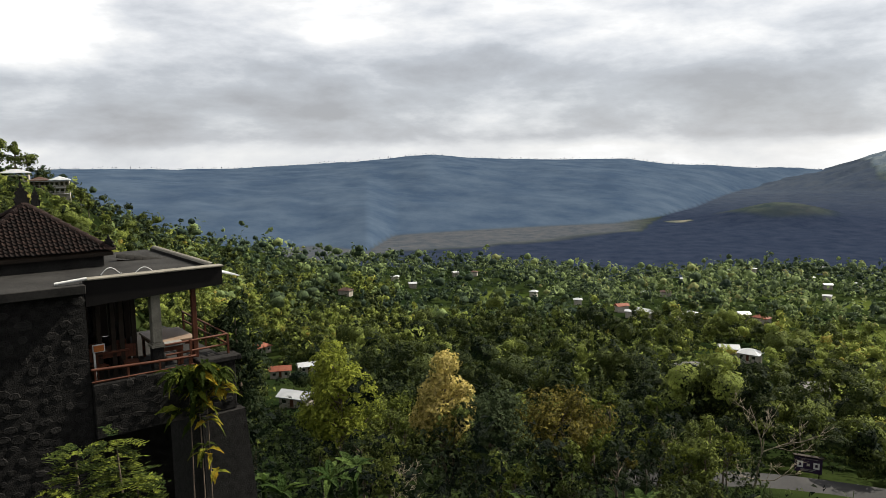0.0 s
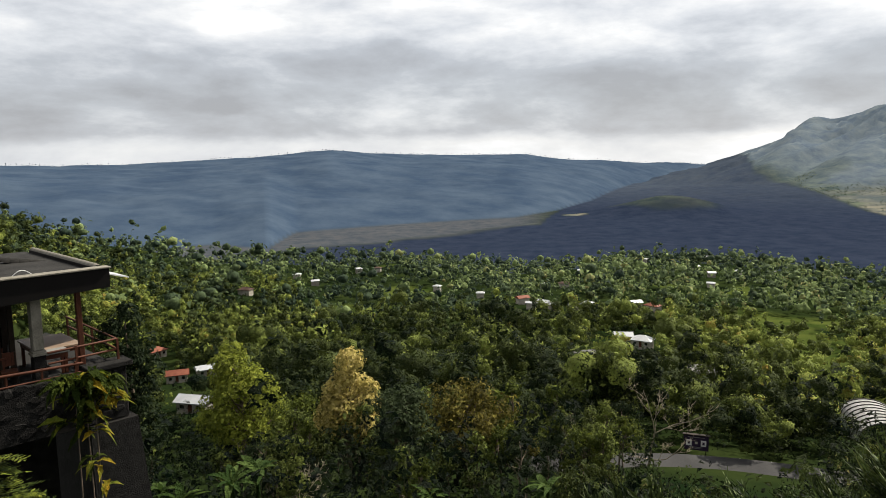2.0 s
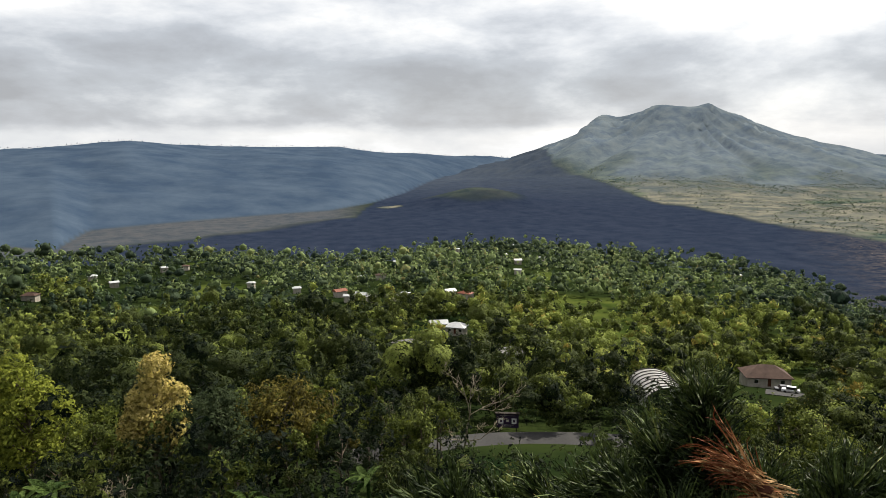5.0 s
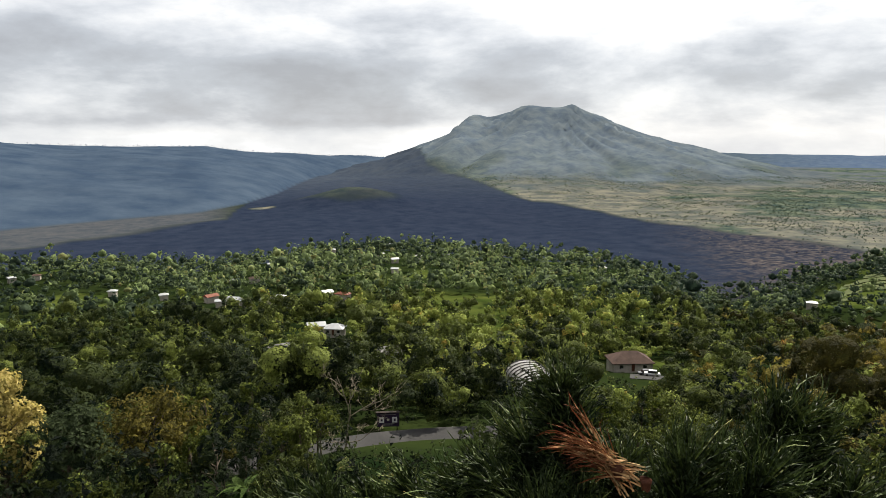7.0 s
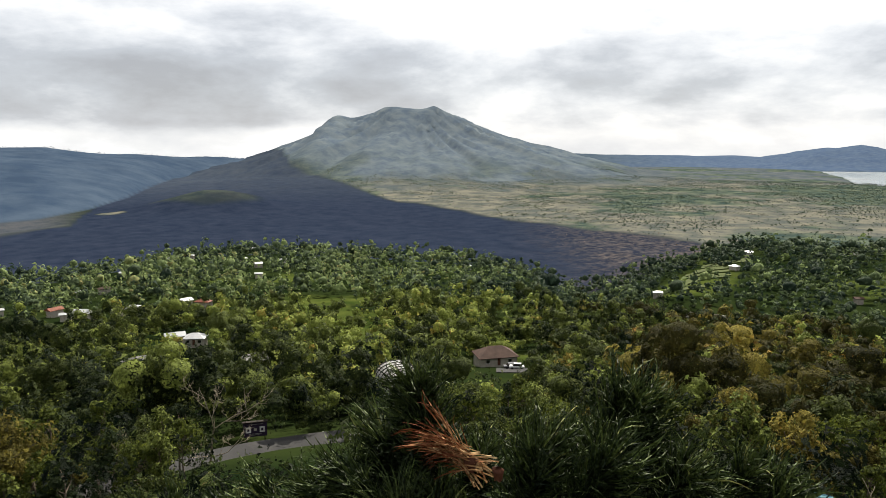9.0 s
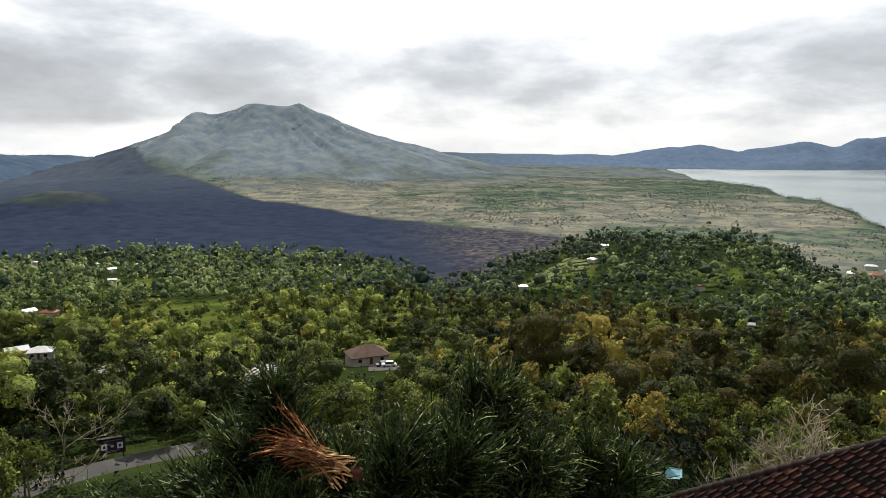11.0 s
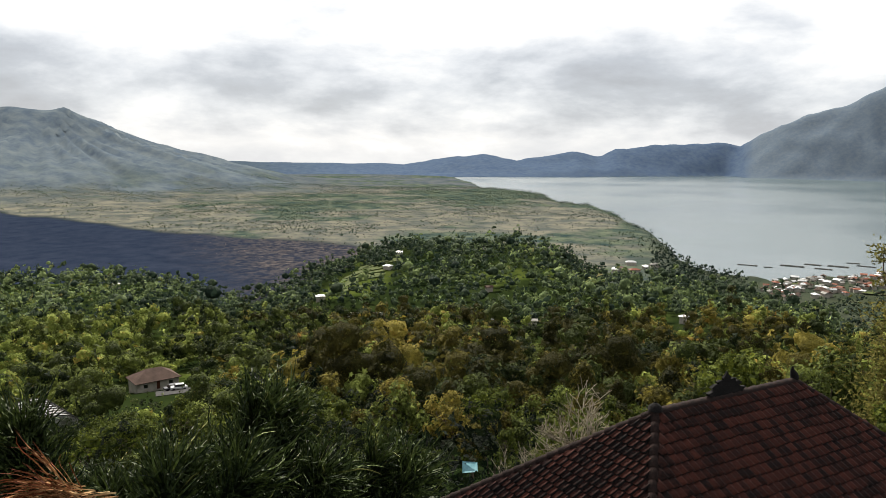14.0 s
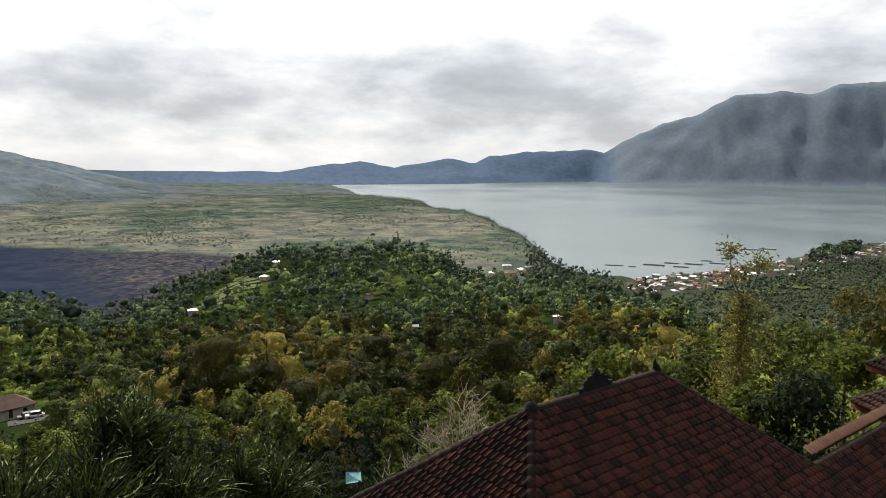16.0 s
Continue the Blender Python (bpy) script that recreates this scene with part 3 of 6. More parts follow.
leaf_olive = leafy("leaf_airy_olive", (0.024, 0.026, 0.007), (0.200, 0.180, 0.048), (0.24, 0.16, 0.05), 0.2, 0.35)
bark = noisy("bark", (0.035, 0.028, 0.020), (0.13, 0.105, 0.08), 1.5, 9.0, 0.95, 0.6)
pale_bark = noisy("pale_bark", (0.12, 0.100, 0.072), (0.25, 0.215, 0.160), 1.5, 9.0, 0.9, 0.5)


def with_tone(me, tone):
    at = me.attributes.new("tone", "FLOAT", "POINT")
    at.data.foreach_set("value", np.ascontiguousarray(tone, dtype=np.float32))
    return me


def wood_data(rng, shape, ends, thick=0.17):
    rx, rz, cz, _ = shape
    bend = rng.normal(size=2) * 0.25
    top = cz + rz * 0.35
    zs = np.linspace(-1.2, top, 7)
    q = np.clip(zs / top, 0, 1)
    pts = np.stack([bend[0] * np.sin(q * 3), bend[1] * np.sin(q * 2.4), zs], 1)
    chunks = [tube_data(pts, thick * (1 - 0.8 * q) + 0.015, 7)]
    for e in ends:
        z0 = max(cz - rz, e[2] - rng.uniform(0.8, 2.2))
        b = np.array([np.interp(z0, zs, pts[:, 0]), np.interp(z0, zs, pts[:, 1]), z0])
        m = (b + e) / 2 + rng.normal(size=3) * 0.2
        chunks.append(tube_data([b, m, e], [thick * 0.42, thick * 0.28, 0.015], 4))
    return merge(chunks)


def tree(name, m, shape, n, size, leaf, label, seed, tone=0.5, wood=None, thick=0.17):
    rng = np.random.default_rng(seed)
    t = thing(name, m, label, "tree")
    (cv, cf), ends = crown_data(rng, n, size, shape, 7, 0.6)
    part("trunk", mesh_from("trunk", *wood_data(rng, shape, ends, thick)), wood or bark, t)
    part("crown", with_tone(mesh_from("crown", cv, cf), np.full(len(cv), tone)), leaf, t)
    return t


def bare_tree(m, height, seed, label, spread=0.5):
    rng = np.random.default_rng(seed)
    t = thing("bare_tree", m, label, "tree")
    chunks = []

    def grow(base, way, length, rad, depth):
        pts, p, d = [base], base.copy(), way.copy()
        for k in range(4):
            d = d + rng.normal(size=3) * 0.14 + np.array([0, 0, 0.05])
            d /= np.linalg.norm(d)
            p = p + d * length / 4
            pts.append(p.copy())
        chunks.append(tube_data(pts, np.maximum(np.linspace(rad, rad * 0.45, 5), 0.014), 5 if depth > 1 else 3))
        if depth:
            for _ in range(4 if depth > 2 else 3):
                q = rng.uniform(0.35, 1.0)
                b = pts[min(4, int(q * 4))]
                w = d + rng.normal(size=3) * (spread + 0.35)
                w[2] = abs(w[2]) * 0.8 + 0.15
                grow(b, w / np.linalg.norm(w), length * rng.uniform(0.42, 0.66), rad * 0.45, depth - 1)

    grow(np.array([0, 0, -0.8]), np.array([0, 0, 1.0]), height * 0.6, height * 0.011, 4)
    part("trunk", mesh_from("trunk", *merge(chunks)), pale_bark, t, "pale leafless trunk and twigs")
    return t


# ---- forest ----
HOUSES = [(22.1, -8.9), (23.7, -8.8), (23.6, -9.6), (26.6, -8.5), (28.2, -8.4), (29.6, -8.4), (27.5, -9.2), (28.6, -9.7), (28.6, -10.5), (30.5, -9.4), (32.8, -9.4), (18.8, -9.8),
          (16.0, -11.0), (17.5, -10.9), (45.2, -10.2), (7.3, -11.2), (10.8, -11.8), (14.2, -12.2), (14.9, -12.6), (15.9, -12.5), (16.8, -12.7), (18.4, -12.6), (19.4, -12.5),
          (23.1, -12.3), (24.4, -12.5), (22.2, -15.1), (23.7, -15.4), (19.6, -16.9), (27.8, -17.6), (2.5, -9.6), (1.0, -9.6), (-3.9, -9.9), (-2.5, -10.5), (-7.9, -10.9),
          (-14.7, -15.0), (-13.3, -17.0), (-12.1, -19.3), (-11.1, -16.8), (66.6, -8.4), (65.7, -9.5), (73.9, -11.2), (89.2, -12.9), (77.5, -13.9), (60.3, -11.9), (74.4, -13.9)]
HOUSES = [(a, sighted(a, el)) for a, el in HOUSES]
ROAD = [(14, 66), (20, 72), (24, 79), (28, 84), (32, 86.5), (36, 88), (44, 92)]
CLEAR = [(a, r, 10.5, 54.0 if a > -10 else 80.0) for a, r in HOUSES] + [(40.0, 138, 9, 48), (47.6, 202, 17.5, 112), (49.8, 188, 9, 70), (28.0, 90, 5, 40), (22.8, 280, 18, 36), (-29.4, 372, 34, 50), (64.2, 372, 34, 24), (62.6, 500, 20, 22), (64.0, 560, 18, 26)]
road_a = np.linspace(14, 44, 50)
CLEAR += [(a, float(np.interp(a, [p[0] for p in ROAD], [p[1] for p in ROAD])), 5.2, 60.0 if a < 35.5 else 8.0) for a in road_a if a > 25.2]


def scatter(rng, r0, r1, per, a0=-36, a1=114):
    n = int(0.5 * radians(a1 - a0) * (r1 * r1 - r0 * r0) / per)
    a = rng.uniform(a0, a1, n)
    r = np.sqrt(rng.uniform(r0 * r0, r1 * r1, n))
    return a, r


def kept(a, r, rng, reach=1.25, low=1.0):
    x, y = r * np.sin(np.radians(a)), r * np.cos(np.radians(a))
    g = zones_of(a, r, r)["grass"]
    keep = (r < col(BRINK, a) * reach) & ((g < 0.5) | (rng.random(len(a)) < 0.10))
    for ca, cr, cw, ahead in CLEAR:
        cx, cy = cr * math.sin(radians(ca)), cr * math.cos(radians(ca))
        d = math.hypot(cx, cy)
        ux, uy = cx / d, cy / d
        along, across = (x - cx) * ux + (y - cy) * uy, np.abs((x - cx) * uy - (y - cy) * ux)
        keep &= ~((along > -ahead * low) & (along < cw * 0.6) & (across < cw * 0.75 * np.maximum(0.45, r / cr)))
    return keep


def stuff_forest(name, label, rng, a, r, quads, size, scale, shapes, leaf, sink=0.4, variants=7, cores=2, fill=0.84):
    """Many small trees as one mesh: a few crowns, turned, scaled and set on the ground."""
    z = land(a, r)
    x, y = r * np.sin(np.radians(a)), r * np.cos(np.radians(a))
    patch = fbm(x / 55, y / 55, 4, 61.0)
    # drier slopes to the east turn olive and rusty
    dry = smooth(52, 78, a) * 0.10
    # shade is put into the tone: darker near west and over the eastern slopes
    tone = np.clip(0.36 + 0.55 * patch + 0.40 * fbm(x / 170, y / 170, 3, 91.0) + 0.10 * smooth(60, 45, a) * smooth(150, 210, r) - 0.19 * smooth(46, 60, a) * smooth(106, 88, a) - 0.2 * smooth(60, 68, a) * smooth(150, 90, r) - 0.42 * smooth(26, 10, a) * smooth(360, 230, r) + rng.normal(size=len(a)) * 0.34 + dry + 0.22 * np.exp(-((a - 49) / 6) ** 2 - ((r - 290) / 60) ** 2), 0, 1.0)
    which = rng.integers(0, variants, len(a))
    vs, ts, fs, total = [], [], [], 0
    for k in range(variants):
        sel = np.where(which == k)[0]
        if not len(sel):
            continue
        (v, f), _ = crown_data(rng, quads, size, shapes[k % len(shapes)], cores, fill)
        th, s = rng.uniform(0, 2 * np.pi, len(sel)), scale * np.clip(np.exp(rng.normal(size=len(sel)) * 0.34), 0.45, 1.8)
        c, sn = np.cos(th)[:, None], np.sin(th)[:, None]
        px = (v[None, :, 0] * c - v[None, :, 1] * sn) * s[:, None] + x[sel][:, None]
        py = (v[None, :, 0] * sn + v[None, :, 1] * c) * s[:, None] + y[sel][:, None]
        pz = (v[None, :, 2] - sink) * (s * rng.uniform(0.85, 1.2, len(sel)))[:, None] + z[sel][:, None]
        vs.append(np.stack([px, py, pz], -1).reshape(-1, 3))
        ts.append(np.repeat(tone[sel], len(v)))
        fs.append((f[None] + (np.arange(len(sel)) * len(v))[:, None, None]).reshape(-1, 4) + total)
        total += len(v) * len(sel)
    me = with_tone(mesh_from(name, np.concatenate(vs), np.concatenate(fs)), np.concatenate(ts))
    me.polygons.foreach_set("use_smooth", np.ones(len(me.polygons), bool))
    me.materials.append(leaf)
    return tagged(new(name, me), label, "forest", kind="stuff")


def build_forest():
    rng = np.random.default_rng(5)
    a, r = scatter(rng, 84, 165, 20)
    k = kept(a, r, rng)
    # the drier eastern slope carries many rusty trees
    dry = (rng.random(len(a)) < 0.58 * smooth(50, 62, a) * smooth(106, 94, a)) & k
    k &= ~dry
    stuff_forest("rusty_hillside_trees", "olive and rust coloured trees on the dry eastern slope", rng, a[dry], r[dry], 110, 0.70, 1.02, SHAPES, leaf_rust, 1.3, 8, 4, 0.88)
    stuff_forest("hillside_trees", "mixed green trees crowding the hillside below", rng, a[k], r[k], 110, 0.70, 1.06, SHAPES, leaf_mix, 1.3, 18, 4, 0.88)
    a, r = scatter(rng, 165, 350, 29)
    k = kept(a, r, rng)
    # low scrub keeps the openings between the trees green
    sa, sr = scatter(rng, 128, 340, 30)
    sk = kept(sa, sr, rng, 1.25, 0.25)
    stuff_forest("slope_scrub", "low green scrub in the forest openings", rng, sa[sk], sr[sk], 12, 1.0, 0.38, SHAPES[:2] + SHAPES[4:5], leaf_mix, 2.2, 8, 0)
    ea, er = scatter(rng, 150, 470, 22, -36, -4)
    ek = kept(ea, er, rng)
    stuff_forest("ridge_forest", "close green forest on the western ridge", rng, ea[ek], er[ek], 18, 1.2, 1.05, SHAPES, leaf_mix, 1.6, 12, 2, 0.8)
    dry = (rng.random(len(a)) < 0.46 * smooth(50, 62, a) * smooth(106, 94, a)) & k
    k &= ~dry
    stuff_forest("rusty_slope_forest", "olive and rust coloured trees in the lower forest", rng, a[dry], r[dry], 32, 1.0, 1.1, SHAPES, leaf_rust, 1.3, 8, 3, 0.9)
    stuff_forest("slope_forest", "dense mixed green forest on the lower slope", rng, a[k], r[k], 32, 1.0, 1.12, SHAPES, leaf_mix, 1.3, 20, 3, 0.9)
    a, r = scatter(rng, 350, 860, 36)
    k = kept(a, r, rng)
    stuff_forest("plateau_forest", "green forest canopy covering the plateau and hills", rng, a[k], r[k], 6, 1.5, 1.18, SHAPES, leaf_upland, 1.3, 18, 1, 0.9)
    # lowland woods down to the lake shore
    a, r = scatter(rng, 420, 1050, 27, 86.5, 114)
    sh = col(SHORE, a)
    k = (r > col(BRINK, a) * 1.2) & (r < sh - 8 - 117 * smooth(92.5, 94.5, a) - 60 * smooth(93, 96, a))
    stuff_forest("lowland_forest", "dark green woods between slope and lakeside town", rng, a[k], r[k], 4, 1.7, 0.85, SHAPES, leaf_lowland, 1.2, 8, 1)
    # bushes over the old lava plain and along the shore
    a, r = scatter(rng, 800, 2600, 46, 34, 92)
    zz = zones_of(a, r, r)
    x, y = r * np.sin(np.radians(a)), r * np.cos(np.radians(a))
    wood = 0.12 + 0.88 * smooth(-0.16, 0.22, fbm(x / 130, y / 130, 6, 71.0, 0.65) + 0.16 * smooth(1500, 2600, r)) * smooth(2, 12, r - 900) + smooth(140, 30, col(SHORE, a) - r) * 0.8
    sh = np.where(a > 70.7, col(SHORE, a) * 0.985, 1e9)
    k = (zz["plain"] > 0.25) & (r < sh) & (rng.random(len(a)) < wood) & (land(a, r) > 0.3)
    stuff_forest("plain_scrub", "scattered green scrub and trees on the lava plain", rng, a[k], r[k], 4, 2.6, 0.5, [(4.0, 1.3, 1.2, 0.2), (3.0, 2.0, 1.8, 0.3), (4.6, 1.0, 0.9, 0.1), (3.2, 1.6, 1.4, 0.4)], plain_leaf_hazed, 0.4, 16, 0)
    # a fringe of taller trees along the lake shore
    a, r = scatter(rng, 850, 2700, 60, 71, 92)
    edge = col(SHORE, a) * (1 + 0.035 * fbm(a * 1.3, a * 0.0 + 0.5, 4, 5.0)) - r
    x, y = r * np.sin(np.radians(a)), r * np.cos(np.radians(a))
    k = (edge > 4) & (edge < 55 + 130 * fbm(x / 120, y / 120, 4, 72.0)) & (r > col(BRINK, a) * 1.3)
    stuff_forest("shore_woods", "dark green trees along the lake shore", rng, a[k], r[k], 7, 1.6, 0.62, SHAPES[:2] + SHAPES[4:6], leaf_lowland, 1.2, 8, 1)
    a, r = scatter(rng, 860, 1700, 150, 44, 80)
    zz = zones_of(a, r, r)
    k = (rng.random(len(a)) < 0.8 * zz["crust"] + 0.55 * zz["plain"] * smooth(2700, 1500, r)) & (land(a, r) > 1.0)
    stuff_forest("lava_blocks", "rough brown and grey blocks of old lava", rng, a[k], r[k], 1, 1.2, 0.30, [(4.2, 1.6, 0.5, 0.3), (3.0, 2.2, 0.6, 0.5), (5.5, 1.3, 0.3, 0.2)], lava_rock, 0.2, 9, 1, 0.9)
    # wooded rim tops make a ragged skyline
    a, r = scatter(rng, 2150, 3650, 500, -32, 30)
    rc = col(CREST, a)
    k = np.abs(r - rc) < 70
    stuff_forest("rim_woods", "woods along the far crater rim", rng, a[k], r[k], 4, 2.6, 0.5, SHAPES[:2], far_leaf_hazed, 1.0, 5)


# plain, lowland and far leaves carry painted haze in their bluer colours
plain_leaf_hazed = leafy("plain_leaf_hazed", (0.022, 0.036, 0.026), (0.085, 0.102, 0.058), None, 0.05, 0.2)
lava_rock = noisy("lava_rock", (0.018, 0.018, 0.021), (0.104, 0.082, 0.066), 0.4, 6.0, 1.0, 0.5, spec=0.0, vary=0.5)
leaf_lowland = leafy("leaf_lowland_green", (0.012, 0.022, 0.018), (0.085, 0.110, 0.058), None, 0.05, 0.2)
far_leaf_hazed = leafy("far_leaf_hazed", (0.015, 0.027, 0.044), (0.024, 0.040, 0.058), None, 0.05, 0.1)
build_forest()


def build_near_trees():
    rng = np.random.default_rng(9)
    protos = []
    kinds = [(SHAPES[0], leaf_mix, 0.45, "broad green tree on the slope below"), (SHAPES[1], leaf_mix, 0.6, "tall leafy green tree on the slope below"),
             (SHAPES[2], leaf_bright, 0.4, "spreading bright green tree on the slope"), (SHAPES[3], leaf_dark, 0.4, "narrow dark green tree on the slope"),
             (SHAPES[4], leaf_mix, 0.3, "low dark green tree in the thicket"), (SHAPES[5], leaf_rust, 0.45, "olive and rust coloured tree on the slope"),
             (SHAPES[0], leaf_dark, 0.5, "round dark green tree on the slope"), (SHAPES[1], leaf_bright, 0.35, "fresh yellow-green tree on the slope")]
    for i, (shape, leaf, tone, label) in enumerate(kinds):
        protos.append(tree("tree", pose(0, 0, 0), shape, 480, 0.52, leaf, label, 100 + i, tone))
    a, r = scatter(rng, 34, 88, 21, -24, 112)
    k = kept(a, r, rng)
    a, r = a[k], r[k]
    ua, ur = scatter(rng, 22, 128, 5.2, -24, 112)
    uk = kept(ua, ur, rng, 1.25, 0.3)
    # the bank below the road is mown low
    verge = (ua > 25.0) & (ua < 35.8) & (ur > 50) & (ur < 93)
    low = uk & verge & (ur < 74)
    va, vr = ua[low], ur[low]
    uk &= ~verge
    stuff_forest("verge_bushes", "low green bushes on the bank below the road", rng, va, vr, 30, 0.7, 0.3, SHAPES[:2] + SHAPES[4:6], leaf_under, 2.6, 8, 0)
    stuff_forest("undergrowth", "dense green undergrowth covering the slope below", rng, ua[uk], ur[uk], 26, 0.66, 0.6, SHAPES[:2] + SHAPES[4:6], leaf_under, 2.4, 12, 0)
    # keep the view over the brink clear of tall crowns close by
    first = [True] * len(protos)
    for aa, rr in zip(a, r):
        if rr < 55 and (aa < -12 or rng.random() < 0.3):
            continue
        if (aa > 62 and rr < 40) or (24.2 < aa < 36 and rr < 93) or (-15.5 < aa < -10.5 and rr < 75):
            continue
        p = [0.2, 0.16, 0.1, 0.1, 0.14, 0.06, 0.14, 0.10] if aa < 55 else [0.15, 0.14, 0.12, 0.05, 0.1, 0.24, 0.06, 0.14]
        i = int(rng.choice(len(protos), p=p))
        s = rng.uniform(0.65, 1.05) * (0.62 if rr < 60 else 0.9)
        m = Matrix.Translation(spot(aa, rr)) @ pose(0, 0, 0, rng.normal() * 3, rng.normal() * 3, rng.uniform(0, 360))
        if first[i]:
            first[i] = False
            protos[i].matrix_basis = m
            protos[i].scale = (s, s, s)
            continue
        c = copy_thing(protos[i], m)
        c.scale = (s, s, s)


build_near_trees()


def named_trees():
    def at(a, r, turn=0.0):
        return Matrix.Translation(spot(a, r)) @ pose(0, 0, 0, 0, 0, turn)
    tree("flowering_tree", at(0.2, 62), (3.5, 5.6, 7.4, 0.55), 4800, 0.40, leaf_yellow, "tall tree covered in pale yellow-brown bloom", 201, 0.75, thick=0.2)
    tree("tall_tree", at(-8.7, 60), (3.4, 5.8, 8.8, 0.35), 4800, 0.40, leaf_bright, "tall yellow-green tree beside the lower houses", 202, 0.72, thick=0.22)
    tree("dark_tree", at(4.2, 50), (3.5, 3.3, 5.4, 0.3), 2600, 0.34, leaf_dark, "dense round tree with grey-green leaves", 203, 0.75)
    tree("rusty_tree", at(9.8, 56), (4.2, 3.0, 5.8, 0.2), 2300, 0.38, leaf_rust, "spreading tree with rusty olive leaves", 204, 0.5)
    tree("rusty_tree", at(66.5, 72), (2.8, 3.6, 6.0, 0.3), 1500, 0.42, leaf_rust, "orange-tinged tree on the eastern slope", 205, 0.7)
    tree("rusty_tree", at(70.5, 66), (2.4, 3.2, 5.4, 0.3), 1300, 0.40, leaf_rust, "orange-brown leafed tree on the eastern slope", 206, 0.8)
    tree("umbrella_tree", at(82.2, 42), (2.8, 2.2, 5.3, 0.1), 1500, 0.36, leaf_bright, "leafy tree with glossy yellow-green leaves", 207, 0.4)
    bare_tree(at(24.3, 78), 13.0, 301, "pale leafless tree standing in the forest")
    bare_tree(at(17.8, 74), 10.0, 302, "thin grey leafless tree in the forest", 0.35)
    for i, (a, r, h) in enumerate([(80.8, 31.0, 9.2), (82.0, 30.5, 9.6), (83.2, 31.5, 8.8), (79.6, 32.0, 8.4), (81.5, 29.5, 8.8)]):
        bare_tree(at(a, r), h * 1.25, 310 + i, "dry bushy leafless shrub tree", 0.75)
    bare_tree(at(-5.0, 44), 6.5, 320, "twisted dry branch above the banana plants", 0.7)


named_trees()

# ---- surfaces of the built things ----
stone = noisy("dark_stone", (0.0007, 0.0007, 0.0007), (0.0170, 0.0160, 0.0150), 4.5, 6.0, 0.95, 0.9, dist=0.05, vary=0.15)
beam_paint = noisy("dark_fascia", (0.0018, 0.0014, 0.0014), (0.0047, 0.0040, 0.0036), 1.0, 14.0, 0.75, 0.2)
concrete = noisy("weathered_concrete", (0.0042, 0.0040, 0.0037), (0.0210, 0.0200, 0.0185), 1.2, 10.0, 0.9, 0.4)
pale_stone = noisy("carved_pale_stone", (0.0800, 0.0750, 0.0600), (0.1700, 0.1550, 0.1300), 3.0, 8.0, 0.9, 0.5)
red_wood = noisy("red_brown_wood", (0.0275, 0.0090, 0.0050), (0.0750, 0.0275, 0.0150), 2.0, 12.0, 0.6, 0.3)
table_top = noisy("table_top", (0.1100, 0.0750, 0.0500), (0.1800, 0.1300, 0.0950), 1.5, 12.0, 0.4, 0.1)
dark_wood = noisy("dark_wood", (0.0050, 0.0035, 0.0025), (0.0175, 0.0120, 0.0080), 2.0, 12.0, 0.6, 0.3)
white_paint = noisy("white_paint", (0.2750, 0.2750, 0.2650), (0.4100, 0.4100, 0.4000), 0.8, 12.0, 0.6, 0.1)
orange_paper = noisy("orange_print", (0.1750, 0.0450, 0.0100), (0.2750, 0.0950, 0.0250), 6.0, 6.0, 0.5, 0.05)
tile_red = noisy("clay_tile", (0.0046, 0.0026, 0.0024), (0.0450, 0.0135, 0.0090), 2.6, 7.0, 0.7, 0.6, spec=0.10, vary=0.3)
tile_dark = noisy("mossy_clay_tile", (0.0035, 0.0025, 0.0022), (0.0189, 0.0101, 0.0076), 2.2, 7.0, 0.85, 0.5, vary=0.25)
# sun on the lean-to is put into this lighter clay colour
tile_lit = noisy("sunlit_clay_tile", (0.0216, 0.0088, 0.0047), (0.0486, 0.0230, 0.0135), 2.0, 8.0, 0.8, 0.5, vary=0.2)
ridge_clay = noisy("ridge_mortar", (0.0043, 0.0032, 0.0032), (0.0252, 0.0151, 0.0130), 2.5, 8.0, 0.95, 0.8)
# black for the ornaments, and for shadow lines painted on the tile edges
ornament_and_edge_shade = noisy("black_ornament_and_edge_shade", (0.0030, 0.0030, 0.0030), (0.0110, 0.0100, 0.0100), 4.0, 8.0, 0.95, 0.7)
zinc = noisy("white_metal_roof", (0.1785, 0.1870, 0.1955), (0.3060, 0.3102, 0.3145), 0.5, 14.0, 0.4, 0.15, spec=0.5, vary=0.2)
rust_roof = noisy("red_tin_roof", (0.0750, 0.0206, 0.0112), (0.1575, 0.0562, 0.0338), 0.5, 10.0, 0.7, 0.2, vary=0.2)
brown_roof = noisy("brown_tile_roof", (0.0250, 0.0140, 0.0110), (0.0650, 0.0400, 0.0310), 0.6, 10.0, 0.85, 0.3, vary=0.2)
grey_roof = noisy("grey_roof", (0.0800, 0.0775, 0.0725), (0.1700, 0.1650, 0.1550), 0.6, 10.0, 0.8, 0.3, vary=0.2)
plaster = noisy("house_plaster", (0.1600, 0.1450, 0.1200), (0.3100, 0.2900, 0.2500), 0.6, 12.0, 0.9, 0.2, vary=0.2)
asphalt = noisy("asphalt", (0.0165, 0.0165, 0.0174), (0.0345, 0.0336, 0.0324), 0.3, 20.0, 0.95, 0.3)
car_white = noisy("white_car_paint", (0.3300, 0.3300, 0.3300), (0.3900, 0.3900, 0.3900), 1.0, 5.0, 0.25, 0.0, spec=0.6)
car_dark = noisy("dark_car_paint", (0.0100, 0.0100, 0.0120), (0.0175, 0.0175, 0.0200), 1.0, 5.0, 0.25, 0.0, spec=0.6)
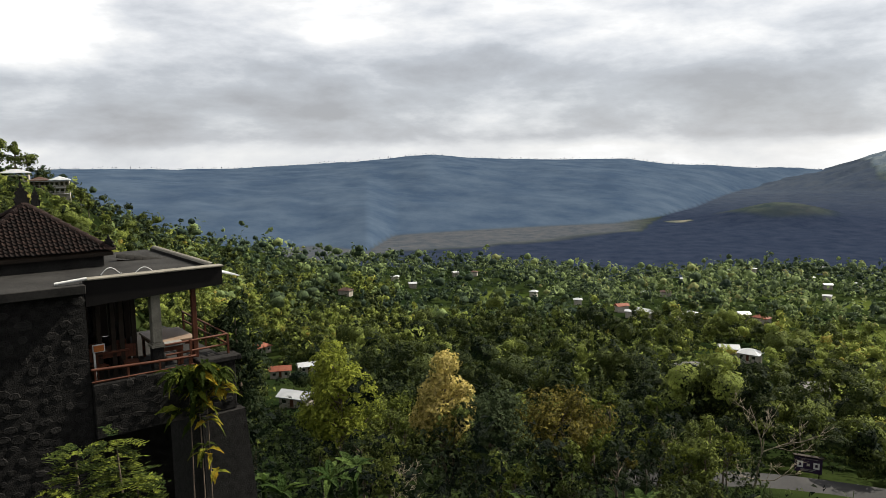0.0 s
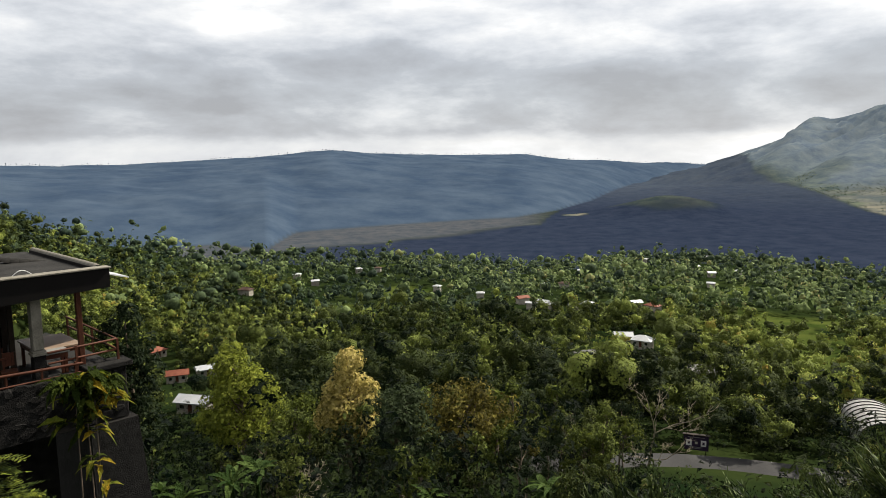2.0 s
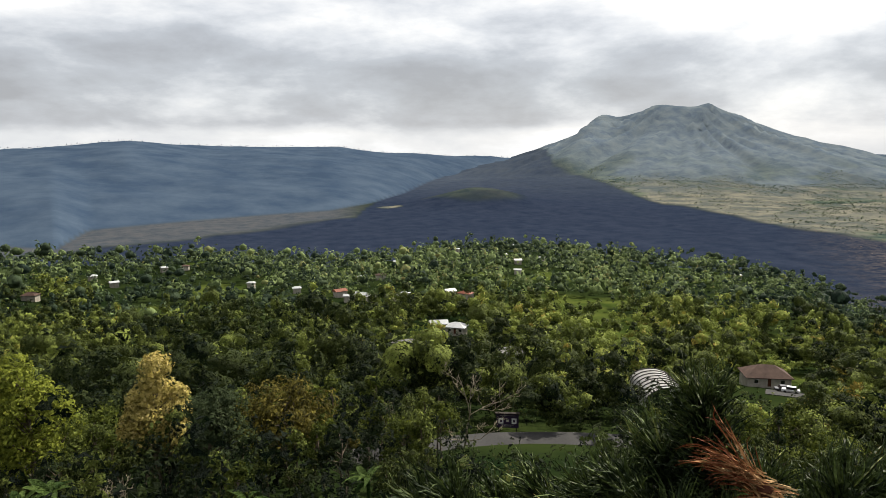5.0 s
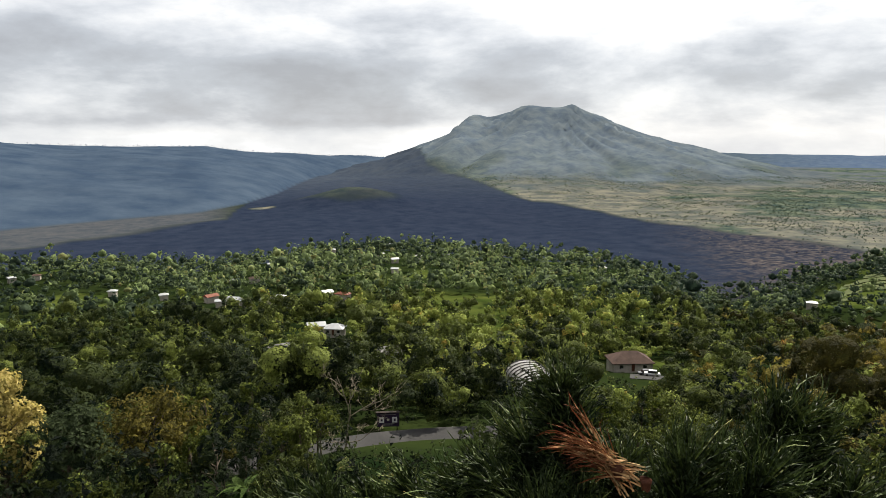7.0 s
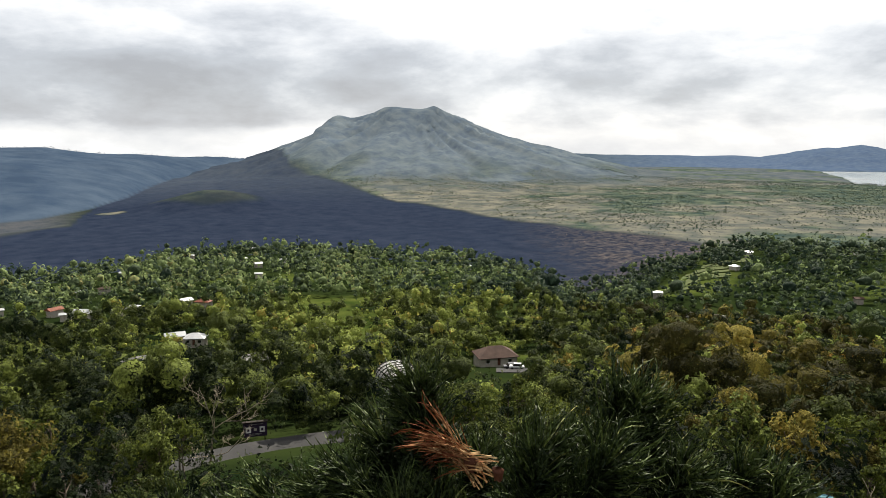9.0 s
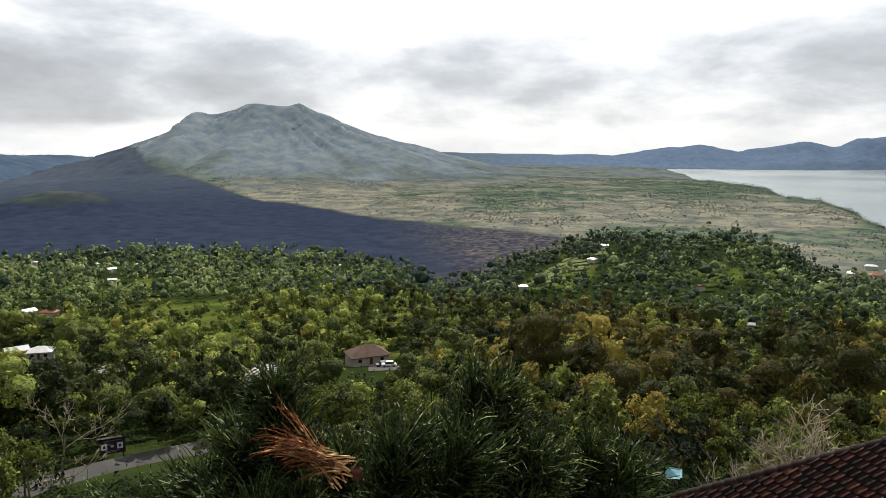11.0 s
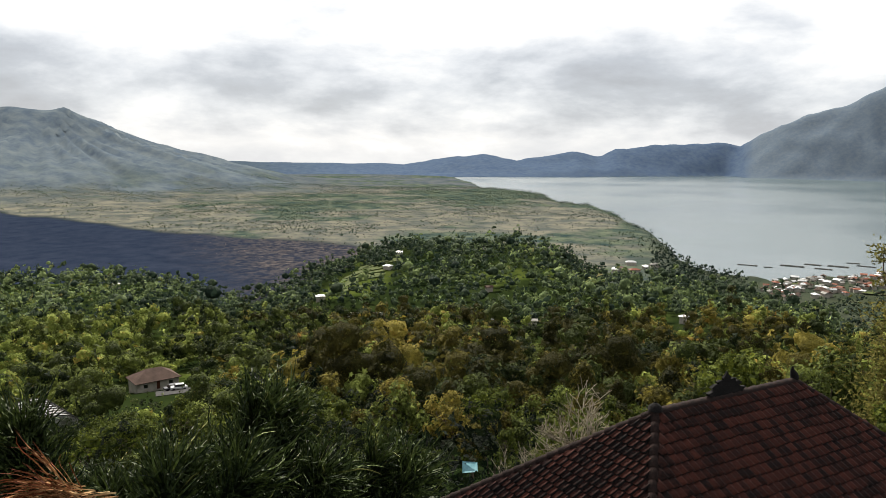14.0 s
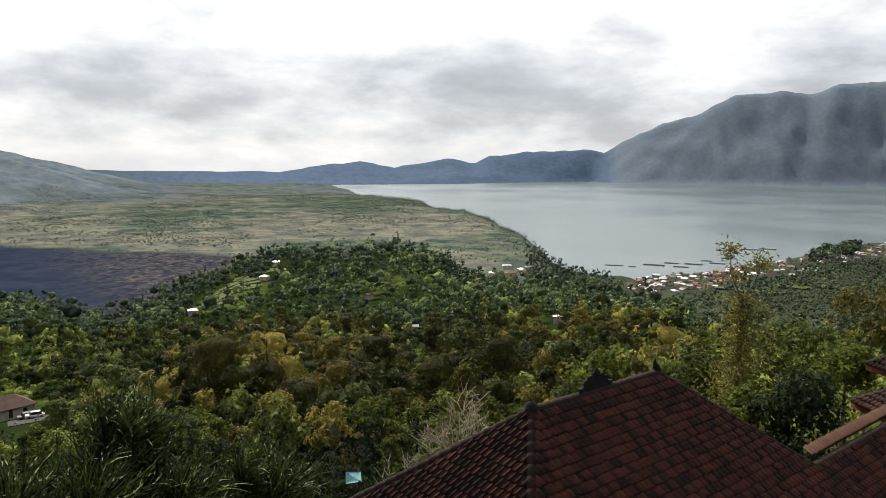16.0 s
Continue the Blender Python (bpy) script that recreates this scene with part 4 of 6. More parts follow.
rubber = noisy("rubber", (0.0060, 0.0060, 0.0060), (0.0150, 0.0150, 0.0150), 4.0, 6.0, 0.9, 0.1)
window_dark = noisy("window_glass", (0.0050, 0.0060, 0.0070), (0.0110, 0.0125, 0.0140), 1.0, 4.0, 0.08, 0.0, spec=0.6)
sign_paint = noisy("dark_violet_sign", (0.0100, 0.0060, 0.0150), (0.0225, 0.0150, 0.0325), 1.0, 8.0, 0.5, 0.1)
blue_sheet = noisy("blue_tarpaulin", (0.0500, 0.1500, 0.1800), (0.1500, 0.2700, 0.3000), 1.2, 8.0, 0.5, 0.3)
raft_wood = noisy("raft_bamboo", (0.0175, 0.0175, 0.0170), (0.0500, 0.0475, 0.0425), 0.2, 10.0, 0.9, 0.3)
field_green = noisy("rice_field", (0.0234, 0.0330, 0.0069), (0.0468, 0.0578, 0.0138), 0.05, 12.0, 0.95, 0.3)


def sight(a, el, r):
    """Point at a bearing, an angle above the eye's level and a ground distance."""
    return Vector((r * math.sin(radians(a)), r * math.cos(radians(a)), EYE + r * math.tan(radians(el))))


# ---- houses of the slope and the town ----


def roof_mesh(w, d, rise, over=0.5, hip=True, thick=0.14):
    bm = bmesh.new()
    x, y = w / 2 + over, d / 2 + over
    k = min(x, y) * 0.95 if hip else 0.0
    lo = [bm.verts.new(p) for p in ((-x, -y, 0), (x, -y, 0), (x, y, 0), (-x, y, 0))]
    up = [bm.verts.new((p.co.x, p.co.y, thick)) for p in lo]
    r0, r1 = bm.verts.new((-x + k, 0, rise + thick)), bm.verts.new((x - k, 0, rise + thick))
    bm.faces.new(lo[::-1])
    for i in range(4):
        bm.faces.new((lo[i], lo[(i + 1) % 4], up[(i + 1) % 4], up[i]))
    bm.faces.new((up[0], up[1], r1, r0))
    bm.faces.new((up[2], up[3], r0, r1))
    bm.faces.new((up[1], up[2], r1))
    bm.faces.new((up[3], up[0], r0))
    return bm


def house(m, w, d, h, roof_mat, label, hip=True, rise=None, wall_mat=None, detail=True, group=""):
    t = thing("house", m, label, "house", group)
    part("wall", boxes((-w / 2, w / 2, -d / 2, d / 2, -2.5, h)), wall_mat or plaster, t)
    roof = part("roof", roof_mesh(w, d, rise or d * 0.28, 0.55, hip), roof_mat, t)
    roof.location = (0, 0, h)
    if detail:
        for s in (-1, 1):
            win = part("window", boxes((s * w * 0.3 - 0.5, s * w * 0.3 + 0.5, -d / 2 - 0.04, -d / 2 + 0.06, h * 0.35, h * 0.8)), window_dark, t)
            part("frame", boxes((s * w * 0.3 - 0.58, s * w * 0.3 + 0.58, -d / 2 - 0.06, -d / 2 - 0.035, h * 0.31, h * 0.35), (s * w * 0.3 - 0.58, s * w * 0.3 + 0.58, -d / 2 - 0.06, -d / 2 - 0.035, h * 0.8, h * 0.84)), white_paint, win)
        part("door", boxes((-0.45, 0.45, -d / 2 - 0.05, -d / 2 + 0.05, 0, 2.0)), red_wood, t)
    return t


def build_houses():
    rng = np.random.default_rng(31)
    mats = [(zinc, "small house with a white metal roof among the trees"), (zinc, "small house with a white metal roof among the trees"),
            (grey_roof, "village house with a weathered grey roof"), (rust_roof, "village house with a red tin roof"), (brown_roof, "village house with a brown tiled roof")]
    brown = {(2.5), (-7.9), (73.9), (17.5)}
    red = {(24.4), (-14.7), (-13.3), (14.2)}
    grey = {(27.8), (19.6), (77.5)}
    for a, r in HOUSES:
        i = 4 if a in brown else 3 if a in red else 2 if a in grey else 0
        w = rng.uniform(4.5, 6.8) if i < 2 else rng.uniform(6.0, 8.5)
        if -16 < a < -10:
            w = 6.4
        p = spot(a, r, 1.3 if a > -10 else 0.6)
        if r > 400:
            w *= 0.9
        if a > 70:
            w *= 0.65
        house(Matrix.Translation(p) @ pose(0, 0, 0, 0, 0, -a + rng.uniform(-35, 35)), w, w * rng.uniform(0.55, 0.8), rng.uniform(1.9, 2.3), mats[i][0], mats[i][1],
              bool(rng.random() < 0.6), detail=r < 330, group="houses on the slope")


build_houses()
house(Matrix.Translation(spot(47.6, 204, 1.4)) @ pose(0, 0, 0, 0, 0, -30), 11.0, 7.5, 2.2, brown_roof, "long low house with a brown hipped roof beside a yard", True, 2.5)


def build_town():
    rng = np.random.default_rng(77)
    kinds = []
    for mat, label in ((brown_roof, "lakeside town house with a brown tiled roof"), (rust_roof, "lakeside town house with a red roof"), (zinc, "lakeside town house with a pale metal roof"),
                       (grey_roof, "lakeside town house with a grey roof")):
        for hip in (True, False):
            kinds.append(house(pose(0, 0, 0), 7.0, 5.0, 2.8, mat, label, hip, detail=False, group="houses of the lakeside town"))
    used = [False] * len(kinds)
    n = 0
    while n < 300:
        a = rng.uniform(94.5, 112.5)
        sh = float(col(SHORE, a))
        r = sh - 8 - rng.random() * 135
        if a > 106:
            r = sh - rng.uniform(10, 260)
        if (103 < a < 109 and 0.3 < (sh - r) / 100 < 1.0 and rng.random() < 0.7) or r < 700:
            continue
        i = int(rng.choice(8, p=[0.15, 0.14, 0.08, 0.07, 0.16, 0.14, 0.13, 0.13]))
        m = Matrix.Translation(spot(a, r, 0.6)) @ pose(0, 0, 0, 0, 0, rng.uniform(0, 180))
        s = rng.uniform(0.6, 1.05)
        if used[i]:
            c = copy_thing(kinds[i], m)
        else:
            c, used[i] = kinds[i], True
            c.matrix_basis = m
        c.scale = (s, s, s)
        n += 1
    # a red-roofed row by the shore at the end of the plain
    for a, el, mat in ((85.3, -9.3, rust_roof), (84.4, -9.2, brown_roof), (83.8, -9.3, zinc), (86.2, -9.0, zinc), (86.8, -8.8, grey_roof), (85.0, -8.7, zinc)):
        r = min(sighted(a, el, 640), float(col(SHORE, a)) - 10)
        house(Matrix.Translation(spot(a, r, 0.6)) @ pose(0, 0, 0, 0, 0, rng.uniform(0, 180)), 11, 6, 3.2, mat, "house near the end of the lava plain shore", True, detail=False, group="houses by the shore")


build_town()


def build_town_trees():
    rng = np.random.default_rng(78)
    a, r = scatter(rng, 700, 1350, 130, 94, 114)
    sh = col(SHORE, a)
    k = (r > sh - 130) & (r < sh - 6)
    k |= (a > 106) & (r < sh - 6) & (r > 700)
    stuff_forest("town_trees", "dark green trees between the town houses", rng, a[k], r[k], 8, 1.4, 0.55, SHAPES[:2], leaf_lowland, 1.2, 5, 1)
    # wooded cape at the lakeside
    a, r = rng.uniform(107.2, 110.2, 220), rng.uniform(0.86, 0.985, 220)
    stuff_forest("cape_woods", "dense dark trees on the lakeside cape", rng, a, r * col(SHORE, a), 18, 2.8, 1.15, SHAPES[:2], leaf_lowland, 1.0, 5, 1)
    # open fields behind the town
    for a, el, w, d in ((96.1, -9.3, 26, 16), (103.6, -9.9, 34, 18), (106.2, -9.4, 30, 16), (108.6, -9.2, 26, 14), (101.6, -9.7, 20, 12)):
        r = EYE / math.tan(radians(-el)) * 0.985
        bm = bmesh.new()
        bmesh.ops.create_grid(bm, x_segments=8, y_segments=8, size=0.5)
        for v in bm.verts:
            v.co = Vector((v.co.x * w * (1 + 0.1 * math.sin(v.co.y * 9)), v.co.y * d * (1 + 0.1 * math.sin(v.co.x * 7)), 0))
        p = spot(a, r, 0)
        t = part("rice_field", bm, field_green)
        t.matrix_basis = Matrix.Translation((p.x, p.y, max(p.z, 1) + 1.6)) @ pose(0, 0, 0, 0, 0, -a)
        tagged(t, "bright green rice field behind the town", "field", kind="structure")


build_town_trees()


def build_rafts():
    rng = np.random.default_rng(12)
    for a, el, w, d in ((93.4, -8.2, 22, 5), (94.8, -8.25, 9, 4), (96.4, -8.05, 26, 9), (97.7, -7.85, 18, 8), (98.4, -8.1, 18, 7), (99.3, -7.85, 22, 9), (100.2, -7.55, 14, 6), (101.0, -7.7, 20, 7),
                        (101.8, -7.3, 20, 6), (103.3, -6.55, 32, 8), (104.4, -6.45, 24, 8), (107.0, -7.1, 30, 8), (106.3, -7.2, 18, 6), (111.6, -5.7, 34, 9)):
        r = EYE / math.tan(radians(-el))
        bm = bmesh.new()
        nx, ny = max(2, int(w / 3.5)), max(2, int(d / 2.5))
        for i in range(nx + 1):
            box(bm, -w / 2 + i * w / nx - 0.35, -w / 2 + i * w / nx + 0.35, -d / 2, d / 2, -0.3, 0.25)
        for j in range(ny + 1):
            box(bm, -w / 2, w / 2, -d / 2 + j * d / ny - 0.3, -d / 2 + j * d / ny + 0.3, -0.3, 0.28)
        t = part("fish_raft", bm, raft_wood)
        t.matrix_basis = Matrix.Translation((r * math.sin(radians(a)), r * math.cos(radians(a)), 0.1)) @ pose(0, 0, 0, 0, 0, -a + rng.uniform(-14, 14))
        tagged(t, "dark floating fish farm raft on the lake", "raft", "fish rafts on the lake")


build_rafts()

# ---- road, sign, greenhouse, yard ----


def build_road():
    aa = np.linspace(14, 44, 60)
    rr = np.interp(aa, [p[0] for p in ROAD], [p[1] for p in ROAD])
    rr = np.convolve(np.pad(rr, 4, mode="edge"), np.ones(9) / 9, mode="valid")
    bm = bmesh.new()
    rows = []
    for a, r in zip(aa, rr):
        zc = float(land(np.array([a]), np.array([r]))[0])
        row = [bm.verts.new((q * math.sin(radians(a)), q * math.cos(radians(a)), zc + dz)) for q, dz in ((r - 2.5, -1.4), (r - 2.4, 0.35), (r + 2.4, 0.45), (r + 2.5, -0.3))]
        rows.append(row)
    for p, q in zip(rows, rows[1:]):
        for i in range(3):
            bm.faces.new((p[i], q[i], q[i + 1], p[i + 1]))
    bmesh.ops.recalc_face_normals(bm, faces=bm.faces)
    tagged(part("road", bm, asphalt), "narrow curving asphalt road through the forest", "road", kind="structure")
    # white kerb stone by the far edge of the road
    for a in (31.2, 33.4):
        r = float(np.interp(a, aa, rr)) + 3.0
        t = part("kerb_post", boxes((-0.18, 0.18, -0.18, 0.18, -0.4, 0.75), (-0.22, 0.22, -0.22, 0.22, 0.75, 0.85)), white_paint)
        t.matrix_basis = Matrix.Translation(spot(a, r))
        tagged(t, "white painted kerb post beside the road", "post", "posts along the road")


build_road()


def build_sign():
    p = spot(28.0, 89.5)
    t = thing("roadside_sign", Matrix.Translation(p) @ pose(0, 0, 0, 0, 0, -28), "dark violet billboard with two white squares by the road", "sign")
    for x in (-1.15, 1.15):
        part("post", boxes((x - 0.06, x + 0.06, -0.06, 0.06, -0.6, 3.3)), dark_wood, t)
    panel = part("panel", boxes((-1.45, 1.45, -0.12, -0.05, 1.2, 3.1), bevel=0.015), sign_paint, t)
    for x in (-0.85, 0.85):
        part("picture_square", boxes((x - 0.32, x + 0.32, -0.135, -0.122, 1.75, 2.5)), white_paint, panel, "plain white square")
        part("mark", boxes((x - 0.13, x + 0.13, -0.145, -0.136, 1.95, 2.3)), sign_paint, panel)
    part("emblem", boxes((-0.16, 0.16, -0.135, -0.122, 2.0, 2.3)), plaster, panel)
    for z, w in ((2.8, 1.0), (1.55, 0.8), (1.4, 0.5)):
        part("text_bar", boxes((-w, w, -0.135, -0.122, z, z + 0.07)), grey_roof, panel)
    roof = part("cap", boxes((-1.6, 1.6, -0.3, 0.25, 3.12, 3.2)), dark_wood, t)


build_sign()


def build_greenhouse():
    r = 138
    t = thing("greenhouse", Matrix.Translation(spot(40.0, r, 0.6)) @ pose(0, 0, 0, 0, 0, -22), "arched greenhouse with white plastic sheeting and ribs", "greenhouse")
    w, length, rise = 8.5, 12.0, 2.6
    bm = bmesh.new()
    arc = [(w / 2 * math.cos(math.pi * k / 12), 2.0 + rise * math.sin(math.pi * k / 12)) for k in range(13)]
    rows = [[bm.verts.new((x, y, z)) for x, z in arc] for y in (-length / 2, length / 2)]
    for i in range(12):
        bm.faces.new((rows[0][i], rows[0][i + 1], rows[1][i + 1], rows[1][i]))
    r2 = bmesh.ops.solidify(bm, geom=bm.faces[:], thickness=0.05)
    part("cover", bm, white_paint, t)
    for k in range(9):
        y = -length / 2 + k * length / 8
        pts = [(x * 1.012, y, z + 0.05) for x, z in arc]
        part("rib", mesh_from("rib", *tube_data(pts, [0.11] * 13, 5)), raft_wood, t)
    part("side_wall", boxes((-w / 2, -w / 2 + 0.08, -length / 2, length / 2, -1, 2.0)), white_paint, t)
    part("side_wall", boxes((w / 2 - 0.08, w / 2, -length / 2, length / 2, -1, 2.0)), white_paint, t)


build_greenhouse()


def car(m, paint, label):
    t = thing("car", m, label, "car")
    bm = boxes((-0.85, 0.85, -2.1, 2.1, 0.35, 0.95), bevel=0.12)
    part("body", bm, paint, t)
    bm = bmesh.new()
    box(bm, -0.75, 0.75, -1.5, 1.2, 0.93, 1.55)
    for v in bm.verts:
        if v.co.z > 1.3:
            v.co.x *= 0.86
            v.co.y = v.co.y * 0.76 - 0.05
    cabin = part("cabin", bm, window_dark, t)
    part("roof_panel", boxes((-0.63, 0.63, -1.15, 0.85, 1.55, 1.6), bevel=0.02), paint, cabin)
    for x in (-0.8, 0.8):
        for y in (-1.3, 1.3):
            bm = bmesh.new()
            bmesh.ops.create_cone(bm, cap_ends=True, segments=14, radius1=0.33, radius2=0.33, depth=0.22, matrix=pose(x, y, 0.33, 0, 90, 0))
            part("wheel", bm, rubber, t)


def build_yard():
    bm = bmesh.new()
    bmesh.ops.create_grid(bm, x_segments=10, y_segments=10, size=0.5)
    for v in bm.verts:
        a, r = 50.3 + v.co.x * 5.2, 187 + v.co.y * 17
        p = spot(a, r, 0.15)
        v.co = p
    tagged(part("yard", bm, asphalt), "small asphalt parking yard beside the house", "pavement", kind="structure")
    car(Matrix.Translation(spot(49.4, 191, 0.2)) @ pose(0, 0, 0, 0, 0, 40), car_white, "white car parked in the yard")
    car(Matrix.Translation(spot(48.9, 193, 0.2)) @ pose(0, 0, 0, 0, 0, 55), car_dark, "dark car parked beside the white car")


build_yard()


def build_terraces():
    """Stepped fields on the hill, each with an earth bank, and a pale roadside wall below."""
    rng = np.random.default_rng(15)
    for k in range(11):
        r = 470 + k * 13.5
        a0 = 60.6 + 0.3 * k + rng.uniform(-0.5, 0.5)
        a1 = a0 + rng.uniform(1.6, 3.4)
        aa = np.linspace(a0, a1, 14)
        z = land(aa, np.full(14, r)) + 1.0
        z = np.convolve(np.pad(z, 3, mode="edge"), np.ones(7) / 7, mode="valid")
        bm = bmesh.new()
        rows = []
        for a, zz in zip(aa, z):
            w = r + 2.0 * math.sin(a * 2.1 + k)
            rows.append([bm.verts.new((q * math.sin(radians(a)), q * math.cos(radians(a)), zz + dz)) for q, dz in ((w - 0.6, -3.5), (w, 0.0), (w + 6.0, 0.3), (w + 6.2, -2.0))])
        for p, q in zip(rows, rows[1:]):
            for i in range(3):
                bm.faces.new((p[i], q[i], q[i + 1], p[i + 1]))
        bmesh.ops.recalc_face_normals(bm, faces=bm.faces)
        tagged(part("field_terrace", bm, field_green), "bright green terraced field on the hillside", "field", kind="structure")
    aa = np.linspace(62.0, 66.4, 12)
    bm = bmesh.new()
    rows = []
    for a in aa:
        r = 372 + 3 * math.sin(a)
        c = spot(a, r)
        rows.append([bm.verts.new((q * math.sin(radians(a)), q * math.cos(radians(a)), c.z + dz)) for q, dz in ((r, -1), (r, 2.4), (r + 0.5, 2.4), (r + 0.5, -1))])
    for p, q in zip(rows, rows[1:]):
        for i in range(3):
            bm.faces.new((p[i], q[i], q[i + 1], p[i + 1]))
    bmesh.ops.recalc_face_normals(bm, faces=bm.faces)
    tagged(part("wall_roadside", bm, plaster), "long pale roadside wall among the trees", "wall", kind="structure")


build_terraces()

# ---- tiled roofs ----


def tile_mesh(name="roof_tile", w=0.235, length=0.33):
    """One S-shaped clay tile: u across, v down the slope, w outwards."""
    prof = [(-0.5, 0.020), (-0.30, 0.0), (0.04, 0.004), (0.26, 0.060), (0.46, 0.066), (0.50, 0.014)]
    n = len(prof)
    v = []
    for dv, lift in ((-length / 2, 0.0), (length / 2, 0.088)):
        v += [(x * w, dv, h + lift) for x, h in prof]
    v += [(x * w, length / 2 + 0.006, h + 0.036) for x, h in prof]
    f = [(i, i + 1, i + n + 1, i + n) for i in range(n - 1)] + [(i + n, i + n + 1, i + 2 * n + 1, i + 2 * n) for i in range(n - 1)]
    return np.array(v), np.array(f)


def tiled_face(parent, origin, along, down, inside, mat, u0, u1, v0, v1, singles, rng, row=0.27, wide=0.215, size=1.0):
    """Tiles over one roof plane, where inside(u, v) holds; the first ones are single pieces, the rest one mesh."""
    along, down = Vector(along).normalized(), Vector(down).normalized()
    out = along.cross(down).normalized()
    if out.z < 0:
        out = -out
    tv, tf = tile_mesh()
    tv = tv * size
    me = mesh_from("roof_tile", tv, tf)
    me.materials.append(mat)
    me.materials.append(ornament_and_edge_shade)
    edge = np.array([0, 0, 0, 0, 1, 1, 1, 1, 1, 1], dtype=np.int32)    # side drop and lower edge, painted dark as course shadow
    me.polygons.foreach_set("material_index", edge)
    rest = []
    count = 0
    spots = []
    for j in range(int((v1 - v0) / row)):
        for i in range(int((u1 - u0) / wide)):
            u, v = u0 + (i + 0.5) * wide, v0 + (j + 0.5) * row
            if inside(u, v):
                spots.append((u, v))
    spots.sort(key=lambda s: (s[0] - 0.2 * (u0 + u1)) ** 2 + (s[1] - 1.5) ** 2)
    for u, v in spots:
        du, dv, tw = rng.normal() * 0.006, rng.normal() * 0.012, rng.normal() * 0.012
        a2, d2 = (along + down * tw).normalized(), (down - along * tw).normalized()
        p = Vector(origin) + along * (u + du) + down * (v + dv) + out * (0.012 + abs(rng.normal()) * 0.006)
        m = Matrix(((a2.x, d2.x, out.x, p.x), (a2.y, d2.y, out.y, p.y), (a2.z, d2.z, out.z, p.z), (0, 0, 0, 1)))
        if count < singles:
            ob = new("roof_tile", me)
            ob.parent = parent
            ob.matrix_basis = m
            count += 1
        else:
            mm = np.array(m)
            rest.append((tv @ mm[:3, :3].T + mm[:3, 3], tf))
    if rest:
        field = mesh_from("tile_field", *merge(rest))
        field.materials.append(mat)
        field.materials.append(ornament_and_edge_shade)
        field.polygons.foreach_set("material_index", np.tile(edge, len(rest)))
        ob = part("tile_field", field, mat, parent)
        ob["kind"] = "stuff"


def cap_row(parent, p0, p1, mat, rad=0.13, step=0.34, name="ridge_tile"):
    """Half-round cap tiles from p0 to p1, each overlapping the next."""
    p0, p1 = Vector(p0), Vector(p1)
    d = p1 - p0
    n = max(1, int(d.length / step))
    rot = d.to_track_quat("Y", "Z").to_matrix().to_4x4()
    v = []
    for y, r in ((-0.5, rad * 0.9), (0.5, rad * 1.12)):
        v += [(r * math.cos(math.pi * k / 6), y * step * 1.15, r * math.sin(math.pi * k / 6) * 0.95 - rad * 0.35) for k in range(7)]
    v += [(x * 0.8, y, z * 0.8 - 0.01) for x, y, z in v[7:14]]
    f = [(k, k + 1, k + 8, k + 7) for k in range(6)] + [(k + 7, k + 8, k + 15, k + 14) for k in range(6)]
    me = mesh_from(name, np.array(v), np.array(f))
    me.materials.append(mat)
    for i in range(n):
        ob = new(name, me)
        ob.parent = parent
        ob.matrix_basis = Matrix.Translation(p0 + d * ((i + 0.5) / n)) @ rot @ pose(0, 0, 0, 0, random.gauss(0, 2), random.gauss(0, 1.5))


def slab(points, thick=0.1):
    """A plate under a roof plane: the polygon given and its copy below."""
    bm = bmesh.new()
    top = [bm.verts.new(p) for p in points]
    low = [bm.verts.new(Vector(p) - Vector((0, 0, thick))) for p in points]
    bm.faces.new(top)
    bm.faces.new(low[::-1])
    n = len(top)
    for i in range(n):
        bm.faces.new((top[i], low[i], low[(i + 1) % n], top[(i + 1) % n]))
    bmesh.ops.recalc_face_normals(bm, faces=bm.faces)
    return bm


def finial(parent, p, height, turn=0.0, name="finial", wide=0.5):
    """Carved crown ornament cut from one block: stepped foot, curling side leaves and a pointed middle."""
    half = [(0.0, 1.0), (0.06, 0.84), (0.13, 0.72), (0.10, 0.62), (0.20, 0.66), (0.30, 0.60), (0.24, 0.50), (0.36, 0.50), (0.48, 0.38), (0.36, 0.30), (0.42, 0.20), (0.58, 0.16), (0.50, 0.04), (0.44, -0.14)]
    outline = half + [(-x, z) for x, z in half[:0:-1]]
    bm = bmesh.new()
    front = [bm.verts.new((x * height * wide * 1.4, -0.10 * height * (1.1 - 0.8 * max(z, 0)), z * height)) for x, z in outline]
    rear = [bm.verts.new((v.co.x, -v.co.y, v.co.z)) for v in front]
    bm.faces.new(front)
    bm.faces.new(rear[::-1])
    n = len(front)
    for i in range(n):
        bm.faces.new((front[i], rear[i], rear[(i + 1) % n], front[(i + 1) % n]))
    bmesh.ops.recalc_face_normals(bm, faces=bm.faces)
    ob = part(name, bm, ornament_and_edge_shade, parent)
    ob.matrix_basis = Matrix.Translation(p) @ pose(0, 0, 0, 0, 0, turn)
    return ob


